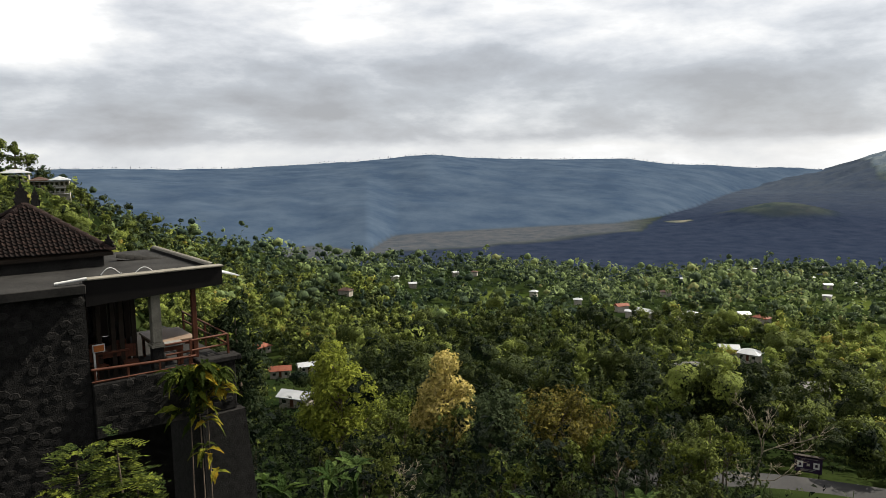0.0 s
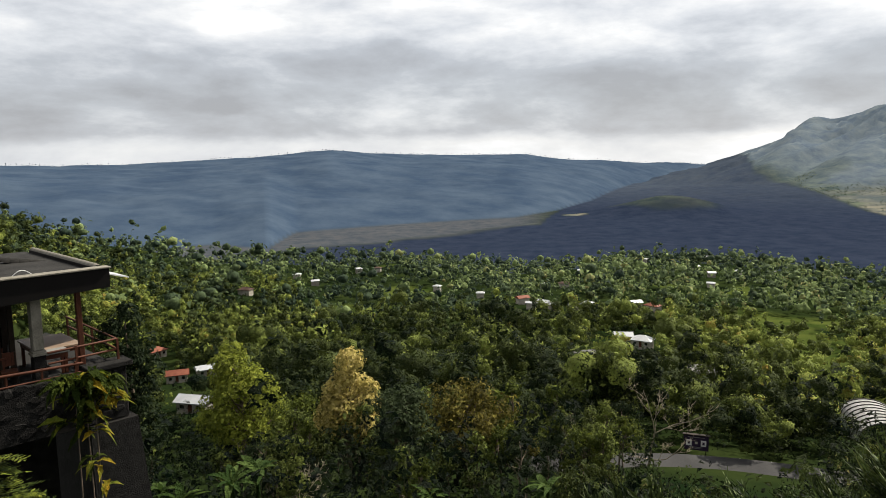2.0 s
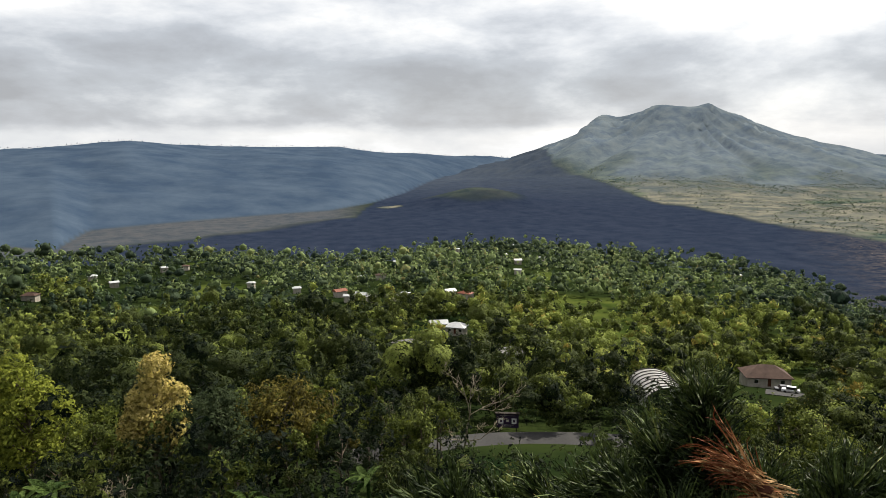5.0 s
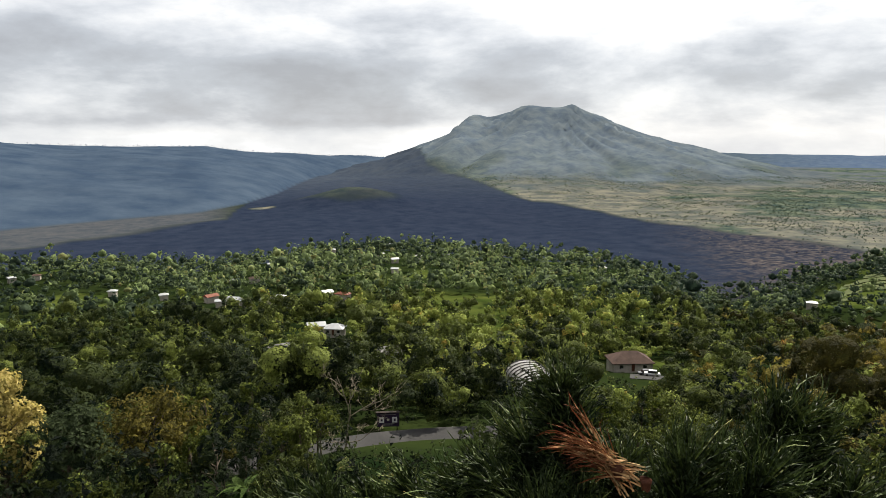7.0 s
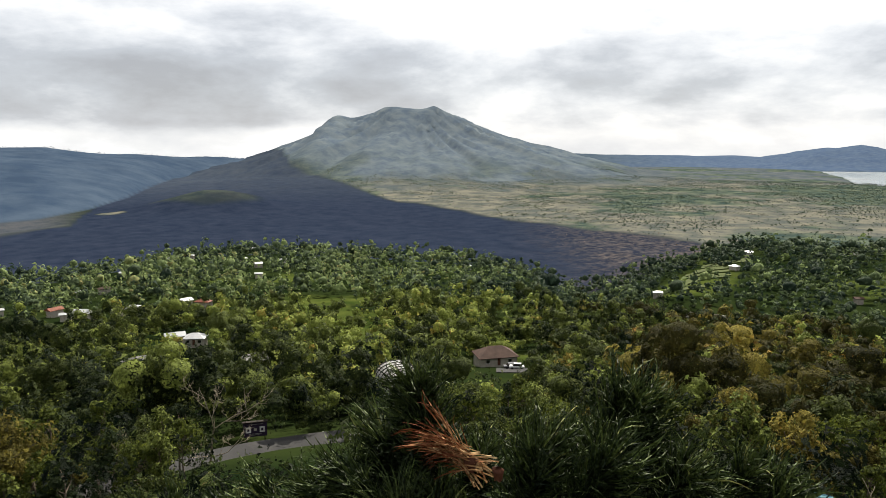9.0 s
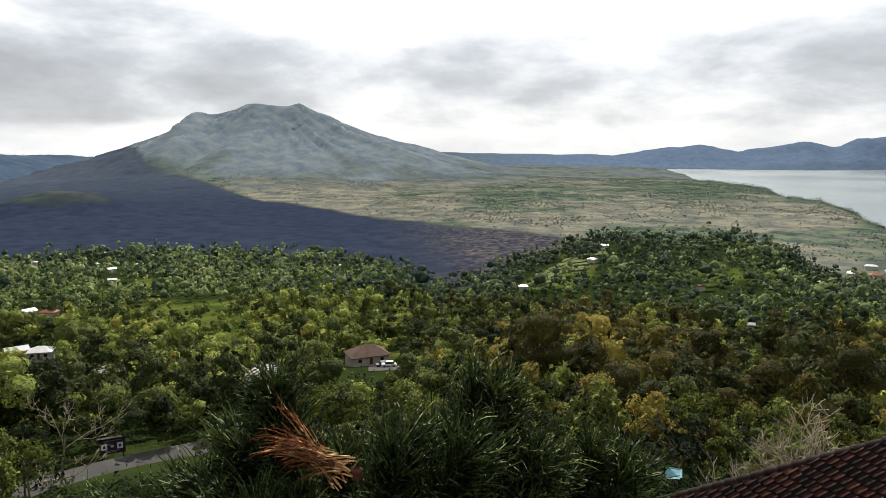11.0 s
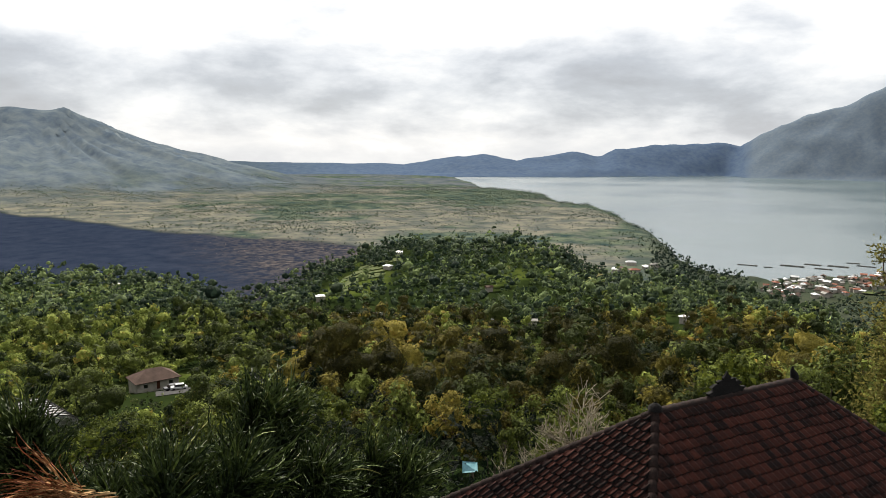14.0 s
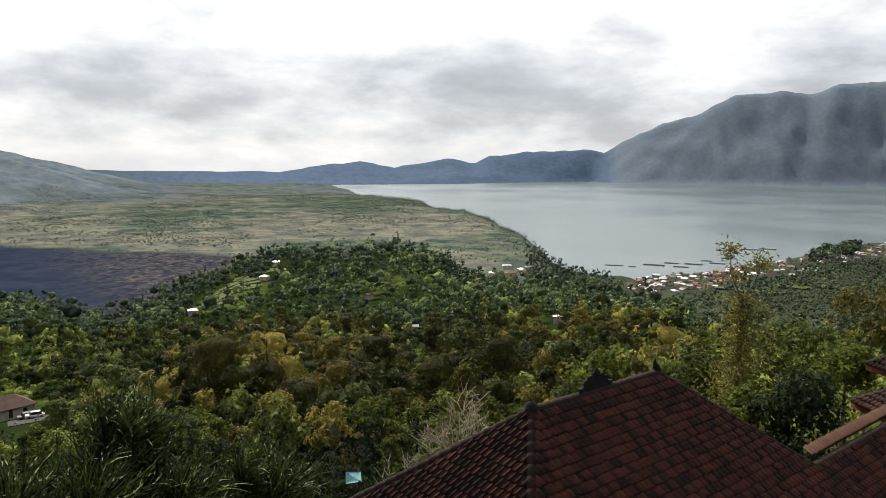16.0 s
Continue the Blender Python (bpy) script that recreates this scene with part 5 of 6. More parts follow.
def build_right_roof():
    """Hip roof below the eye: ridge from P1 to P2, planes of 39 degrees."""
    rng = np.random.default_rng(41)
    drop = 0.82
    P1, P2 = sight(88.15, -19.4, 19.0), sight(97.6, -15.9, 23.4)
    P2.z = P1.z
    rid = (P2 - P1).normalized()
    nrm = Vector((rid.y, -rid.x, 0))
    if nrm.dot(-P1) < 0:
        nrm = -nrm
    L = (P2 - P1).length
    t = thing("tiled_roof", Matrix.Identity(4), "dark red clay tiled hip roof with mossy ridge caps", "roof")
    depth = 6.4
    wing = 14.0
    down = (nrm - Vector((0, 0, drop))).normalized()
    k = math.sqrt(1 + drop * drop)      # slope length for one metre of plan
    # main plane, u along the ridge from P1, v down the slope; a lower wing goes on beyond the hip
    q = 3.45
    def main(u, v):
        s = v / k
        return u > -s + 0.05 and (u < L + s - 0.05 if s < q else u < L + wing) and s < depth
    tiled_face(t, P1, rid, down, main, tile_red, -6.5, L + wing, 0.05, depth * k, 230, rng)
    down2 = (-rid - Vector((0, 0, drop))).normalized()
    tiled_face(t, P1, nrm, down2, lambda u, v: abs(u) < v / k - 0.05 and v / k < depth, tile_red, -depth, depth, 0.05, depth * k, 70, rng)

    def at(u, s, lift=-0.03):
        return P1 + rid * u + nrm * s + Vector((0, 0, -drop * s + lift))
    A1, A2, A3 = at(-depth, depth), at(L + wing, depth), at(L + wing, q)
    part("roof_board", slab([at(0, 0), at(-depth, depth), at(L + wing, depth), at(L + wing, q), at(L + q, q), at(L, 0)]), dark_wood, t)
    B1 = P1 - rid * depth - nrm * depth + Vector((0, 0, -drop * depth - 0.03))
    part("roof_board", slab([at(0, 0), B1, A1]), dark_wood, t)
    back = P2 + rid * q - nrm * q + Vector((0, 0, -drop * q - 0.03))
    part("roof_board", slab([at(0, 0, -0.05), at(L, 0, -0.05), P2 + rid * depth - nrm * depth + Vector((0, 0, -drop * depth)), B1]), dark_wood, t)
    part("roof_board", slab([at(L, 0, -0.05), at(L + q, q, -0.05), back]), dark_wood, t)
    up = Vector((0, 0, 0.06))
    cap_row(t, P1 + up, P2 + up, ridge_clay, 0.115)
    cap_row(t, P1 + up, at(-depth, depth, 0.05), ridge_clay, 0.11)
    cap_row(t, P1 + up, B1 + up * 1.5, ridge_clay, 0.115)
    cap_row(t, P2 + up, at(L + q, q, 0.06), ridge_clay, 0.115)
    cap_row(t, at(L + q, q, 0.06), at(L + wing, q, 0.06), ridge_clay, 0.115)
    finial(t, P1 + rid * (L * 0.47) + Vector((0, 0, 0.12)), 0.62, math.degrees(math.atan2(rid.y, rid.x)), "ridge_ornament", 1.5)
    pts = [(0, 0, 0), (0.06, 0, 0.16), (0.13, 0, 0.27), (0.12, 0, 0.40)]
    horn = part("ridge_horn", mesh_from("ridge_horn", *tube_data(pts, [0.13, 0.10, 0.06, 0.01], 7)), ornament_and_edge_shade, t)
    horn.matrix_basis = Matrix.Translation(P2 + Vector((0, 0, 0.1))) @ pose(0, 0, 0, 0, 0, math.degrees(math.atan2(rid.y, rid.x)) + 180)
    horn2 = part("ridge_knob", mesh_from("ridge_knob", *tube_data([(0, 0, 0), (0, 0, 0.12), (0, 0, 0.2)], [0.2, 0.16, 0.04], 8)), ornament_and_edge_shade, t)
    horn2.matrix_basis = Matrix.Translation(P1 + Vector((0, 0, 0.08)))
    # walls that carry the roof
    w0 = [at(-depth + 1.2, depth - 1.2, -0.3), at(L + wing - 0.5, depth - 1.2, -0.3), at(L + wing - 0.5, q + 0.3), at(-q, q + 0.3)]
    pts = [Vector((p.x, p.y, w0[0].z)) for p in w0]
    part("wall", slab(pts, 9.0), stone, t)
    # sunlit lean-to roof behind the wing ridge
    t2 = thing("lean_to_roof", Matrix.Identity(4), "sunlit pale orange tiled lean-to roof behind the ridge", "roof")
    o = at(L + q + 0.25, q - 0.2, 0.10)
    d3 = (-nrm * 1.0 + Vector((0, 0, 0.16))).normalized()
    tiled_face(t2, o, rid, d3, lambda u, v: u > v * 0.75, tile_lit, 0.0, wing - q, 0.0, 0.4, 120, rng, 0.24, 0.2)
    part("roof_board", slab([o - Vector((0, 0, 0.03)), o + rid * (wing - q) - Vector((0, 0, 0.03)), o + rid * (wing - q) + d3 * 0.42 - Vector((0, 0, 0.03)), o + rid * 0.6 + d3 * 0.42 - Vector((0, 0, 0.03))], 0.08), dark_wood, t2)


build_right_roof()


def small_hip_roof(centre, w, d, rise, turn, label, mat, seed):
    """A free-standing tiled hip roof on a walled base."""
    rng = np.random.default_rng(seed)
    t = thing("pavilion", Matrix.Translation(centre) @ pose(0, 0, 0, 0, 0, turn), label, "building")
    x, y = w / 2, d / 2
    k = y
    e = [Vector((-x, -y, 0)), Vector((x, -y, 0)), Vector((x, y, 0)), Vector((-x, y, 0))]
    r0, r1 = Vector((-x + k, 0, rise)), Vector((x - k, 0, rise))
    for poly in ((e[0], e[1], r1, r0), (e[2], e[3], r0, r1), (e[1], e[2], r1), (e[3], e[0], r0)):
        part("roof_board", slab([p - Vector((0, 0, 0.03)) for p in poly], 0.12), dark_wood, t)
    sl = math.hypot(y, rise)
    for s in (1, -1):
        tiled_face(t, Vector((0, 0, rise)), (1, 0, 0), (0, -s * y, -rise), lambda u, v: abs(u) < x - k + v / sl * k and v < sl + 0.05, mat, -x, x, 0.0, sl + 0.1, 20, rng)
        base = Vector((s * (x - k), 0, rise))
        tiled_face(t, base, (0, 1, 0), (s * k, 0, -rise), lambda u, v: abs(u) < v / sl * y, mat, -y, y, 0.0, sl + 0.1, 20, rng)
    cap_row(t, r0, r1, ridge_clay, 0.13)
    for p, q in ((r0, e[0]), (r0, e[3]), (r1, e[1]), (r1, e[2])):
        cap_row(t, p, q + Vector((0, 0, 0.04)), ridge_clay, 0.12)
    part("eave_board", boxes((-x, x, -y - 0.03, -y + 0.03, -0.3, -0.04), (-x, x, y - 0.03, y + 0.03, -0.3, -0.04), (-x - 0.03, -x + 0.03, -y + 0.04, y - 0.04, -0.3, -0.04), (x - 0.03, x + 0.03, -y + 0.04, y - 0.04, -0.3, -0.04)), rust_roof, t)
    part("wall", boxes((-x + 0.9, x - 0.9, -y + 0.9, y - 0.9, -9.0, -0.1)), plaster, t)
    for p in (r0, r1):
        finial(t, p + Vector((0, 0, 0.1)), 0.55)
    return t


small_hip_roof(sight(118.0, -16.6, 33.0), 7.0, 5.0, 1.9, 20, "small pavilion with a dark clay tiled hip roof", tile_red, 51)
small_hip_roof(sight(117.6, -13.7, 38.0), 6.5, 5.0, 1.9, 28, "upper pavilion with a mossy clay tiled hip roof", tile_dark, 52)

# ---- stone restaurant with an open terrace ----


def build_restaurant():
    rng = np.random.default_rng(61)
    PR, PL = sight(-17.5, -8.3, 23.3), sight(-27.1, -8.5, 22.2)
    ex = Vector((PL.x - PR.x, PL.y - PR.y, 0)).normalized()
    ey = Vector((-ex.y, ex.x, 0))
    if ey.dot(Vector((PR.x, PR.y, 0))) < 0:
        ey = -ey
    base = Vector((PR.x, PR.y, EYE - 6.08))
    m = Matrix(((ex.x, ey.x, 0, base.x), (ex.y, ey.y, 0, base.y), (0, 0, 1, base.z), (0, 0, 0, 1)))
    W = 3.9
    t = thing("restaurant", m, "dark stone restaurant with open terrace and tiled roof", "building")
    # x runs along the front, away from the free corner; y into the building; z from the terrace rail
    bm = bmesh.new()
    c = [bm.verts.new(p) for p in ((-0.06, 0, 2.16), (-0.06, 0, 2.72), (W, 0, 2.72), (W, 0, 1.98), (-0.06, 0.28, 2.16), (-0.06, 0.28, 2.72), (W, 0.28, 2.72), (W, 0.28, 1.98))]
    for f in ((0, 1, 2, 3), (7, 6, 5, 4), (1, 5, 6, 2), (0, 4, 5, 1), (3, 2, 6, 7), (0, 3, 7, 4)):
        bm.faces.new([c[i] for i in f])
    bmesh.ops.recalc_face_normals(bm, faces=bm.faces)
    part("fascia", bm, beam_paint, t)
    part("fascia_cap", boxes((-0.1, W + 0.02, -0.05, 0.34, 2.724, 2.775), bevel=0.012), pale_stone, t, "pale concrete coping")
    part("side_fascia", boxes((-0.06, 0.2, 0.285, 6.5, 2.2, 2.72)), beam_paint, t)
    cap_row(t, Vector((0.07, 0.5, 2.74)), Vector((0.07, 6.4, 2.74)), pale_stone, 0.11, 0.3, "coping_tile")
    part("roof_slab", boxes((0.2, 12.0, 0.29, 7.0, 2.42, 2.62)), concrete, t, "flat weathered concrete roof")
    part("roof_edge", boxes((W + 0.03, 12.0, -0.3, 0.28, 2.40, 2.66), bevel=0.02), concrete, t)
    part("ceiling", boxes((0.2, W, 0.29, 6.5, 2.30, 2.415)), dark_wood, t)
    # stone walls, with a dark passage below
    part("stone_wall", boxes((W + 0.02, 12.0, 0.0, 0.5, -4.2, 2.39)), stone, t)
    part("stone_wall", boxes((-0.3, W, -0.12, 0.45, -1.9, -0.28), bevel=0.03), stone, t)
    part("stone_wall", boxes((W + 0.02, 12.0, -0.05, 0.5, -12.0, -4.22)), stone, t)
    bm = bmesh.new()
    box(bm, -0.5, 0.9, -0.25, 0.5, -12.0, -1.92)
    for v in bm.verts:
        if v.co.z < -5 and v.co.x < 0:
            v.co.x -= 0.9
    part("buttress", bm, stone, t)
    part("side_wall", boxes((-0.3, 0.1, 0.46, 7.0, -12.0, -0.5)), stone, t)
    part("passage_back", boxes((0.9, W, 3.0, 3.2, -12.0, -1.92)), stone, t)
    # rubble stones proud of the wall faces
    def rubble(x, z, y0):
        bm = bmesh.new()
        k = int(rng.integers(6, 9))
        w, h, dp = rng.uniform(0.12, 0.27), rng.uniform(0.09, 0.18), rng.uniform(0.006, 0.028)
        ring = [(w * rng.uniform(0.75, 1.15) * math.cos(2 * math.pi * i / k), h * rng.uniform(0.75, 1.15) * math.sin(2 * math.pi * i / k)) for i in range(k)]
        back = [bm.verts.new((x + u, y0 + 0.02, z + v)) for u, v in ring]
        face = [bm.verts.new((x + u * 0.7, y0 - dp * rng.uniform(0.7, 1.2), z + v * 0.7)) for u, v in ring]
        bm.faces.new(face)
        for i in range(k):
            bm.faces.new((back[i], back[(i + 1) % k], face[(i + 1) % k], face[i]))
        bmesh.ops.recalc_face_normals(bm, faces=bm.faces)
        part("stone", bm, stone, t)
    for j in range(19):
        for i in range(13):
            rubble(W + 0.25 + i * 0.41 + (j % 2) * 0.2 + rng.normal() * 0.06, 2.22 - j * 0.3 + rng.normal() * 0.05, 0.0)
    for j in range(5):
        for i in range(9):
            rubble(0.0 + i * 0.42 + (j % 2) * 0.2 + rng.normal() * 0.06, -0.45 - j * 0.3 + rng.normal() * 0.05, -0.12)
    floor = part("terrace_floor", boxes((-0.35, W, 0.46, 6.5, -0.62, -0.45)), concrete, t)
    part("floor_edge", boxes((-0.45, 0.9, -0.28, 0.45, -0.27, -0.12), bevel=0.02), stone, t)
    # posts, pilaster and rails
    part("wooden_post", boxes((0.70, 0.84, 0.30, 0.44, -0.12, 2.2), bevel=0.01), red_wood, t)
    pil = part("pilaster", boxes((1.78, 2.06, 0.32, 0.60, 0.55, 2.15), bevel=0.015), pale_stone, t, "pale carved stone pilaster")
    for z, o in ((0.47, 0.03), (0.40, 0.06)):
        part("moulding", boxes((1.78 - o, 2.06 + o, 0.32 - o, 0.60 + o, z, z + 0.07)), pale_stone, pil)
    part("pilaster_base", boxes((1.76, 2.08, 0.30, 0.62, -0.45, 0.40)), stone, t)
    rail = part("front_rail", mesh_from("front_rail", *tube_data([(W, -0.02, 0.14), (2.2, 0.0, 0.06), (0.9, 0.0, 0.02)], [0.045] * 3, 6)), red_wood, t)
    part("lower_rail", mesh_from("lower_rail", *tube_data([(W, -0.02, -0.22), (0.9, 0.0, -0.24)], [0.03] * 2, 6)), red_wood, t)
    for x in (3.8, 2.9, 2.0, 1.1):
        part("baluster", boxes((x - 0.025, x + 0.025, -0.03, 0.03, -0.30, 0.10)), red_wood, t)
    for z in (0.52, 0.2):
        part("side_rail", mesh_from("side_rail", *tube_data([(1.75, 0.2, z - 0.06), (-0.15, 0.1, z), (-0.2, 4.5, z)], [0.035] * 3, 6)), red_wood, t)
    for x, y in ((-0.17, 0.1), (1.0, 0.15), (-0.2, 2.2), (-0.2, 4.4)):
        part("rail_post", boxes((x - 0.03, x + 0.03, y - 0.03, y + 0.03, -0.3, 0.53)), red_wood, t)
    # dark glazed screen inside, with gaps of daylight between its frames
    for x in (2.25, 2.75, 3.2, 3.55, 3.85):
        part("door_frame", boxes((x - 0.06, x + 0.06, 2.4, 2.5, -0.44, 2.28)), dark_wood, t)
    for x0, x1 in ((2.31, 2.69), (3.26, 3.49), (3.61, 3.79)):
        part("door_panel", boxes((x0, x1, 2.43, 2.47, -0.44, 1.74)), window_dark, t)
    part("door_panel", boxes((2.81, 3.14, 2.43, 2.47, -0.44, 0.5)), window_dark, t)
    for x in (2.42, 2.78, 3.02, 3.42):
        part("screen_post", boxes((x - 0.07, x + 0.07, 0.95, 1.05, -0.44, 2.29), bevel=0.01), dark_wood, t)
    part("door_head", boxes((2.2, 3.9, 2.39, 2.5, 1.75, 1.95)), dark_wood, t)
    part("inner_wall", boxes((3.9, 6.0, 2.5, 2.7, -0.44, 2.29)), dark_wood, t)
    part("back_wall", boxes((1.2, 3.3, 5.9, 6.1, -0.44, 1.2)), dark_wood, t)
    part("hanging_board", boxes((0.2, W, 1.6, 1.7, 1.95, 2.28)), dark_wood, t)
    # pale ridge of the wing behind
    a0, a1 = m.inverted() @ sight(-24.7, -6.95, 27.0), m.inverted() @ sight(-19.1, -7.85, 27.0)
    cap_row(t, a0, a1, concrete, 0.16, 0.26, "pale_ridge_tile")
    part("wing_roof", slab([a0 + Vector((0, -0.05, -0.12)), a1 + Vector((0, -0.05, -0.12)), a1 + Vector((0, 2.2, -1.0)), a0 + Vector((0, 2.2, -1.0))], 0.1), tile_dark, t)
    # hip roof with its ornaments
    ap = m.inverted() @ sight(-30.3, -2.9, 27.5)
    cr = m.inverted() @ sight(-25.0, -6.5, 26.0)
    hw = ap.x - cr.x
    ze = cr.z
    e = [Vector((ap.x - hw, ap.y - hw, ze)), Vector((ap.x + hw, ap.y - hw, ze)), Vector((ap.x + hw, ap.y + hw, ze)), Vector((ap.x - hw, ap.y + hw, ze))]
    for i in range(4):
        part("roof_board", slab([ap - Vector((0, 0, 0.04)), e[i] - Vector((0, 0, 0.04)), e[(i + 1) % 4] - Vector((0, 0, 0.04))], 0.1), dark_wood, t)
    sl = math.hypot(hw, ap.z - ze)
    for way, al, n in (((0, -hw, ze - ap.z), (1, 0, 0), 200), ((-hw, 0, ze - ap.z), (0, 1, 0), 70)):
        tiled_face(t, ap, al, way, lambda u, v: abs(u) < v / sl * hw, tile_dark, -hw, hw, 0.0, sl + 0.05, n, rng, 0.175, 0.14, 0.65)
    for p in e:
        cap_row(t, ap, p + Vector((0, 0, 0.05)), ridge_clay, 0.13)
    part("eave_wall", boxes((ap.x - hw + 0.25, ap.x + hw, ap.y - hw + 0.25, ap.y + hw, 2.62, ze - 0.05)), concrete, t)
    finial(t, ap + Vector((0.05, 0, 0.05)), 0.75, 0, "roof_finial", 0.4)
    finial(t, ap + Vector((-0.35, 0, -0.02)), 0.6, 0, "roof_finial", 0.3)
    finial(t, e[0] + Vector((0.1, 0.1, 0.1)), 0.45, 45, "corner_ornament", 0.6)
    # loose things on the flat roof
    pipe = part("white_pipe", mesh_from("white_pipe", *tube_data([(W + 0.75, 0.0, 2.72), (W - 0.05, -0.1, 2.80)], [0.045] * 2, 8)), white_paint)
    pipe.matrix_basis = m
    tagged(pipe, "short white plastic pipe lying on the roof edge", "pipe")
    for k, (x0, x1, up) in enumerate(((2.3, 1.7, 0.16), (3.2, 2.6, 0.20))):
        hose = part("cable", mesh_from("cable", *tube_data([(x0 + (x1 - x0) * q, 0.9 + 0.3 * k, 2.66 + up * math.sin(math.pi * min(1, q * 1.1))) for q in np.linspace(0, 1, 12)], [0.016] * 12, 6)), white_paint)
        hose.matrix_basis = m
        tagged(hose, "looped white cable on the flat roof", "cable", "cables on the roof")
    aw = part("awning", slab([(-0.1, 0.9, 2.5), (-1.2, 1.4, 2.15), (-1.2, 2.6, 2.15), (-0.1, 2.6, 2.5)], 0.04), zinc)
    aw.matrix_basis = m
    tagged(aw, "small metal awning sheet beyond the terrace corner", "awning")
    # terrace furniture
    def table(x, y, w, d, mat):
        tb = thing("dining_table", m @ Matrix.Translation((x, y, -0.45)), "wooden dining table with a pale worn top", "table", "terrace tables")
        part("tabletop", boxes((-w / 2, w / 2, -d / 2, d / 2, 0.76, 0.82), bevel=0.01), mat, tb)
        part("apron", boxes((-w / 2 + 0.05, w / 2 - 0.05, -d / 2 + 0.05, d / 2 - 0.05, 0.62, 0.758)), red_wood, tb)
        for sx in (-1, 1):
            for sy in (-1, 1):
                part("leg", boxes((sx * (w / 2 - 0.1) - 0.04, sx * (w / 2 - 0.1) + 0.04, sy * (d / 2 - 0.1) - 0.04, sy * (d / 2 - 0.1) + 0.04, 0, 0.62)), red_wood, tb)

    def chair(x, y, turn):
        ch = thing("dining_chair", m @ pose(x, y, -0.45, 0, 0, turn), "dark wooden dining chair on the terrace", "chair", "terrace chairs")
        part("seat", boxes((-0.21, 0.21, -0.21, 0.21, 0.42, 0.47), bevel=0.01), red_wood, ch)
        part("backrest", boxes((-0.21, 0.21, 0.17, 0.21, 0.55, 0.95), bevel=0.01), red_wood, ch)
        for sx in (-1, 1):
            for sy in (-1, 1):
                part("leg", boxes((sx * 0.18 - 0.02, sx * 0.18 + 0.02, sy * 0.18 - 0.02, sy * 0.18 + 0.02, 0, 0.42 if sy < 0 else 0.95)), dark_wood, ch)
    table(1.15, 1.9, 1.3, 1.8, table_top)
    table(1.5, 0.75, 0.9, 0.5, grey_roof)
    table(3.1, 1.3, 1.0, 0.8, red_wood)
    for x, y, tr in ((2.6, 0.8, 10), (3.5, 0.9, -20), (2.7, 1.9, 180), (3.4, 1.9, 170)):
        chair(x, y, tr)
    sg = thing("notice_board", m @ pose(3.55, 0.5, 0.62), "small orange notice in a white frame on the terrace", "sign")
    part("frame", boxes((-0.17, 0.17, 0.0, 0.03, -0.12, 0.12), bevel=0.01), white_paint, sg)
    part("print", boxes((-0.14, 0.14, -0.015, -0.002, -0.09, 0.09)), orange_paper, sg)
    part("stand", boxes((0.10, 0.15, 0.0, 0.04, -1.07, -0.12)), white_paint, sg)


build_restaurant()


# ---- hotel on the far ridge ----


def build_hotel():
    r = 372
    p = sight(-29.4, -2.3, r)
    t = thing("hillside_hotel", Matrix.Translation(p) @ pose(0, 0, 0, 0, 0, 24), "tall hillside hotel with balconies and white roofs", "building")
    for x0, x1, fl, mat in ((-14, -3, 3, plaster), (-3, 5, 2, brown_roof), (5, 13, 2, plaster)):
        part("wall", boxes((x0 + 0.1, x1 - 0.1, 0, 7, -9, fl * 2.9)), mat, t)
        for f in range(fl + 1):
            bal = part("balcony", boxes((x0, x1, -1.4, 0, f * 2.9 - 0.2, f * 2.9)), white_paint, t)
            part("balcony_rail", boxes((x0, x1, -1.42, -1.36, f * 2.9 + 0.9, f * 2.9 + 1.0)), white_paint, bal)
        n = int((x1 - x0) / 2.0)
        for i in range(n + 1):
            x = x0 + (x1 - x0) * i / n
            part("column", boxes((x - 0.1, x + 0.1, -1.35, -1.15, -6, fl * 2.9)), pale_stone, t)
        for f in range(fl):
            for i in range(n):
                x = x0 + (x1 - x0) * (i + 0.5) / n
                part("window", boxes((x - 0.65, x + 0.65, -0.06, 0.05, f * 2.9 + 0.5, f * 2.9 + 2.3)), window_dark, t)
        rf = part("roof", roof_mesh(x1 - x0, 8.4, 1.6, 0.5, True), zinc if x0 != -3 else brown_roof, t)
        rf.location = ((x0 + x1) / 2, 2.8, fl * 2.9 + (1.0 if x0 == -14 else 0.3))
    rng = np.random.default_rng(3)
    for i, (a, rr, s) in enumerate(((-31.6, 392, 1.9), (-30.6, 395, 1.7), (-29.9, 398, 1.4), (-26.8, 372, 1.35), (-26.3, 380, 1.2), (-32.4, 360, 1.5), (-25.4, 360, 1.0))):
        tr = tree("ridge_tree", Matrix.Translation(spot(a, rr, 0)), SHAPES[i % 3], 420, 0.9, leaf_mix, "large green tree beside the hillside hotel", 400 + i, 0.5)
        tr.scale = (s, s, s)


build_hotel()

# ---- plants close by ----
strap_green = leafy("pine_needle", (0.0036, 0.0090, 0.0036), (0.062, 0.087, 0.0220), (0.19, 0.19, 0.065), 0.12, 0.1)
strap_green.node_tree.nodes["Principled BSDF"].inputs["Roughness"].default_value = 0.6
strap_green.node_tree.nodes["Principled BSDF"].inputs["Specular IOR Level"].default_value = 0.1
dead_straw = leafy("dead_strap_leaf", (0.0800, 0.0160, 0.0070), (0.2405, 0.1250, 0.0560), (0.3088, 0.2195, 0.1145), 0.3, 0.2)
big_leaf = leafy("large_leaf", (0.0105, 0.0192, 0.0028), (0.1000, 0.1200, 0.0150), (0.2200, 0.1400, 0.0100), 0.25, 0.35)
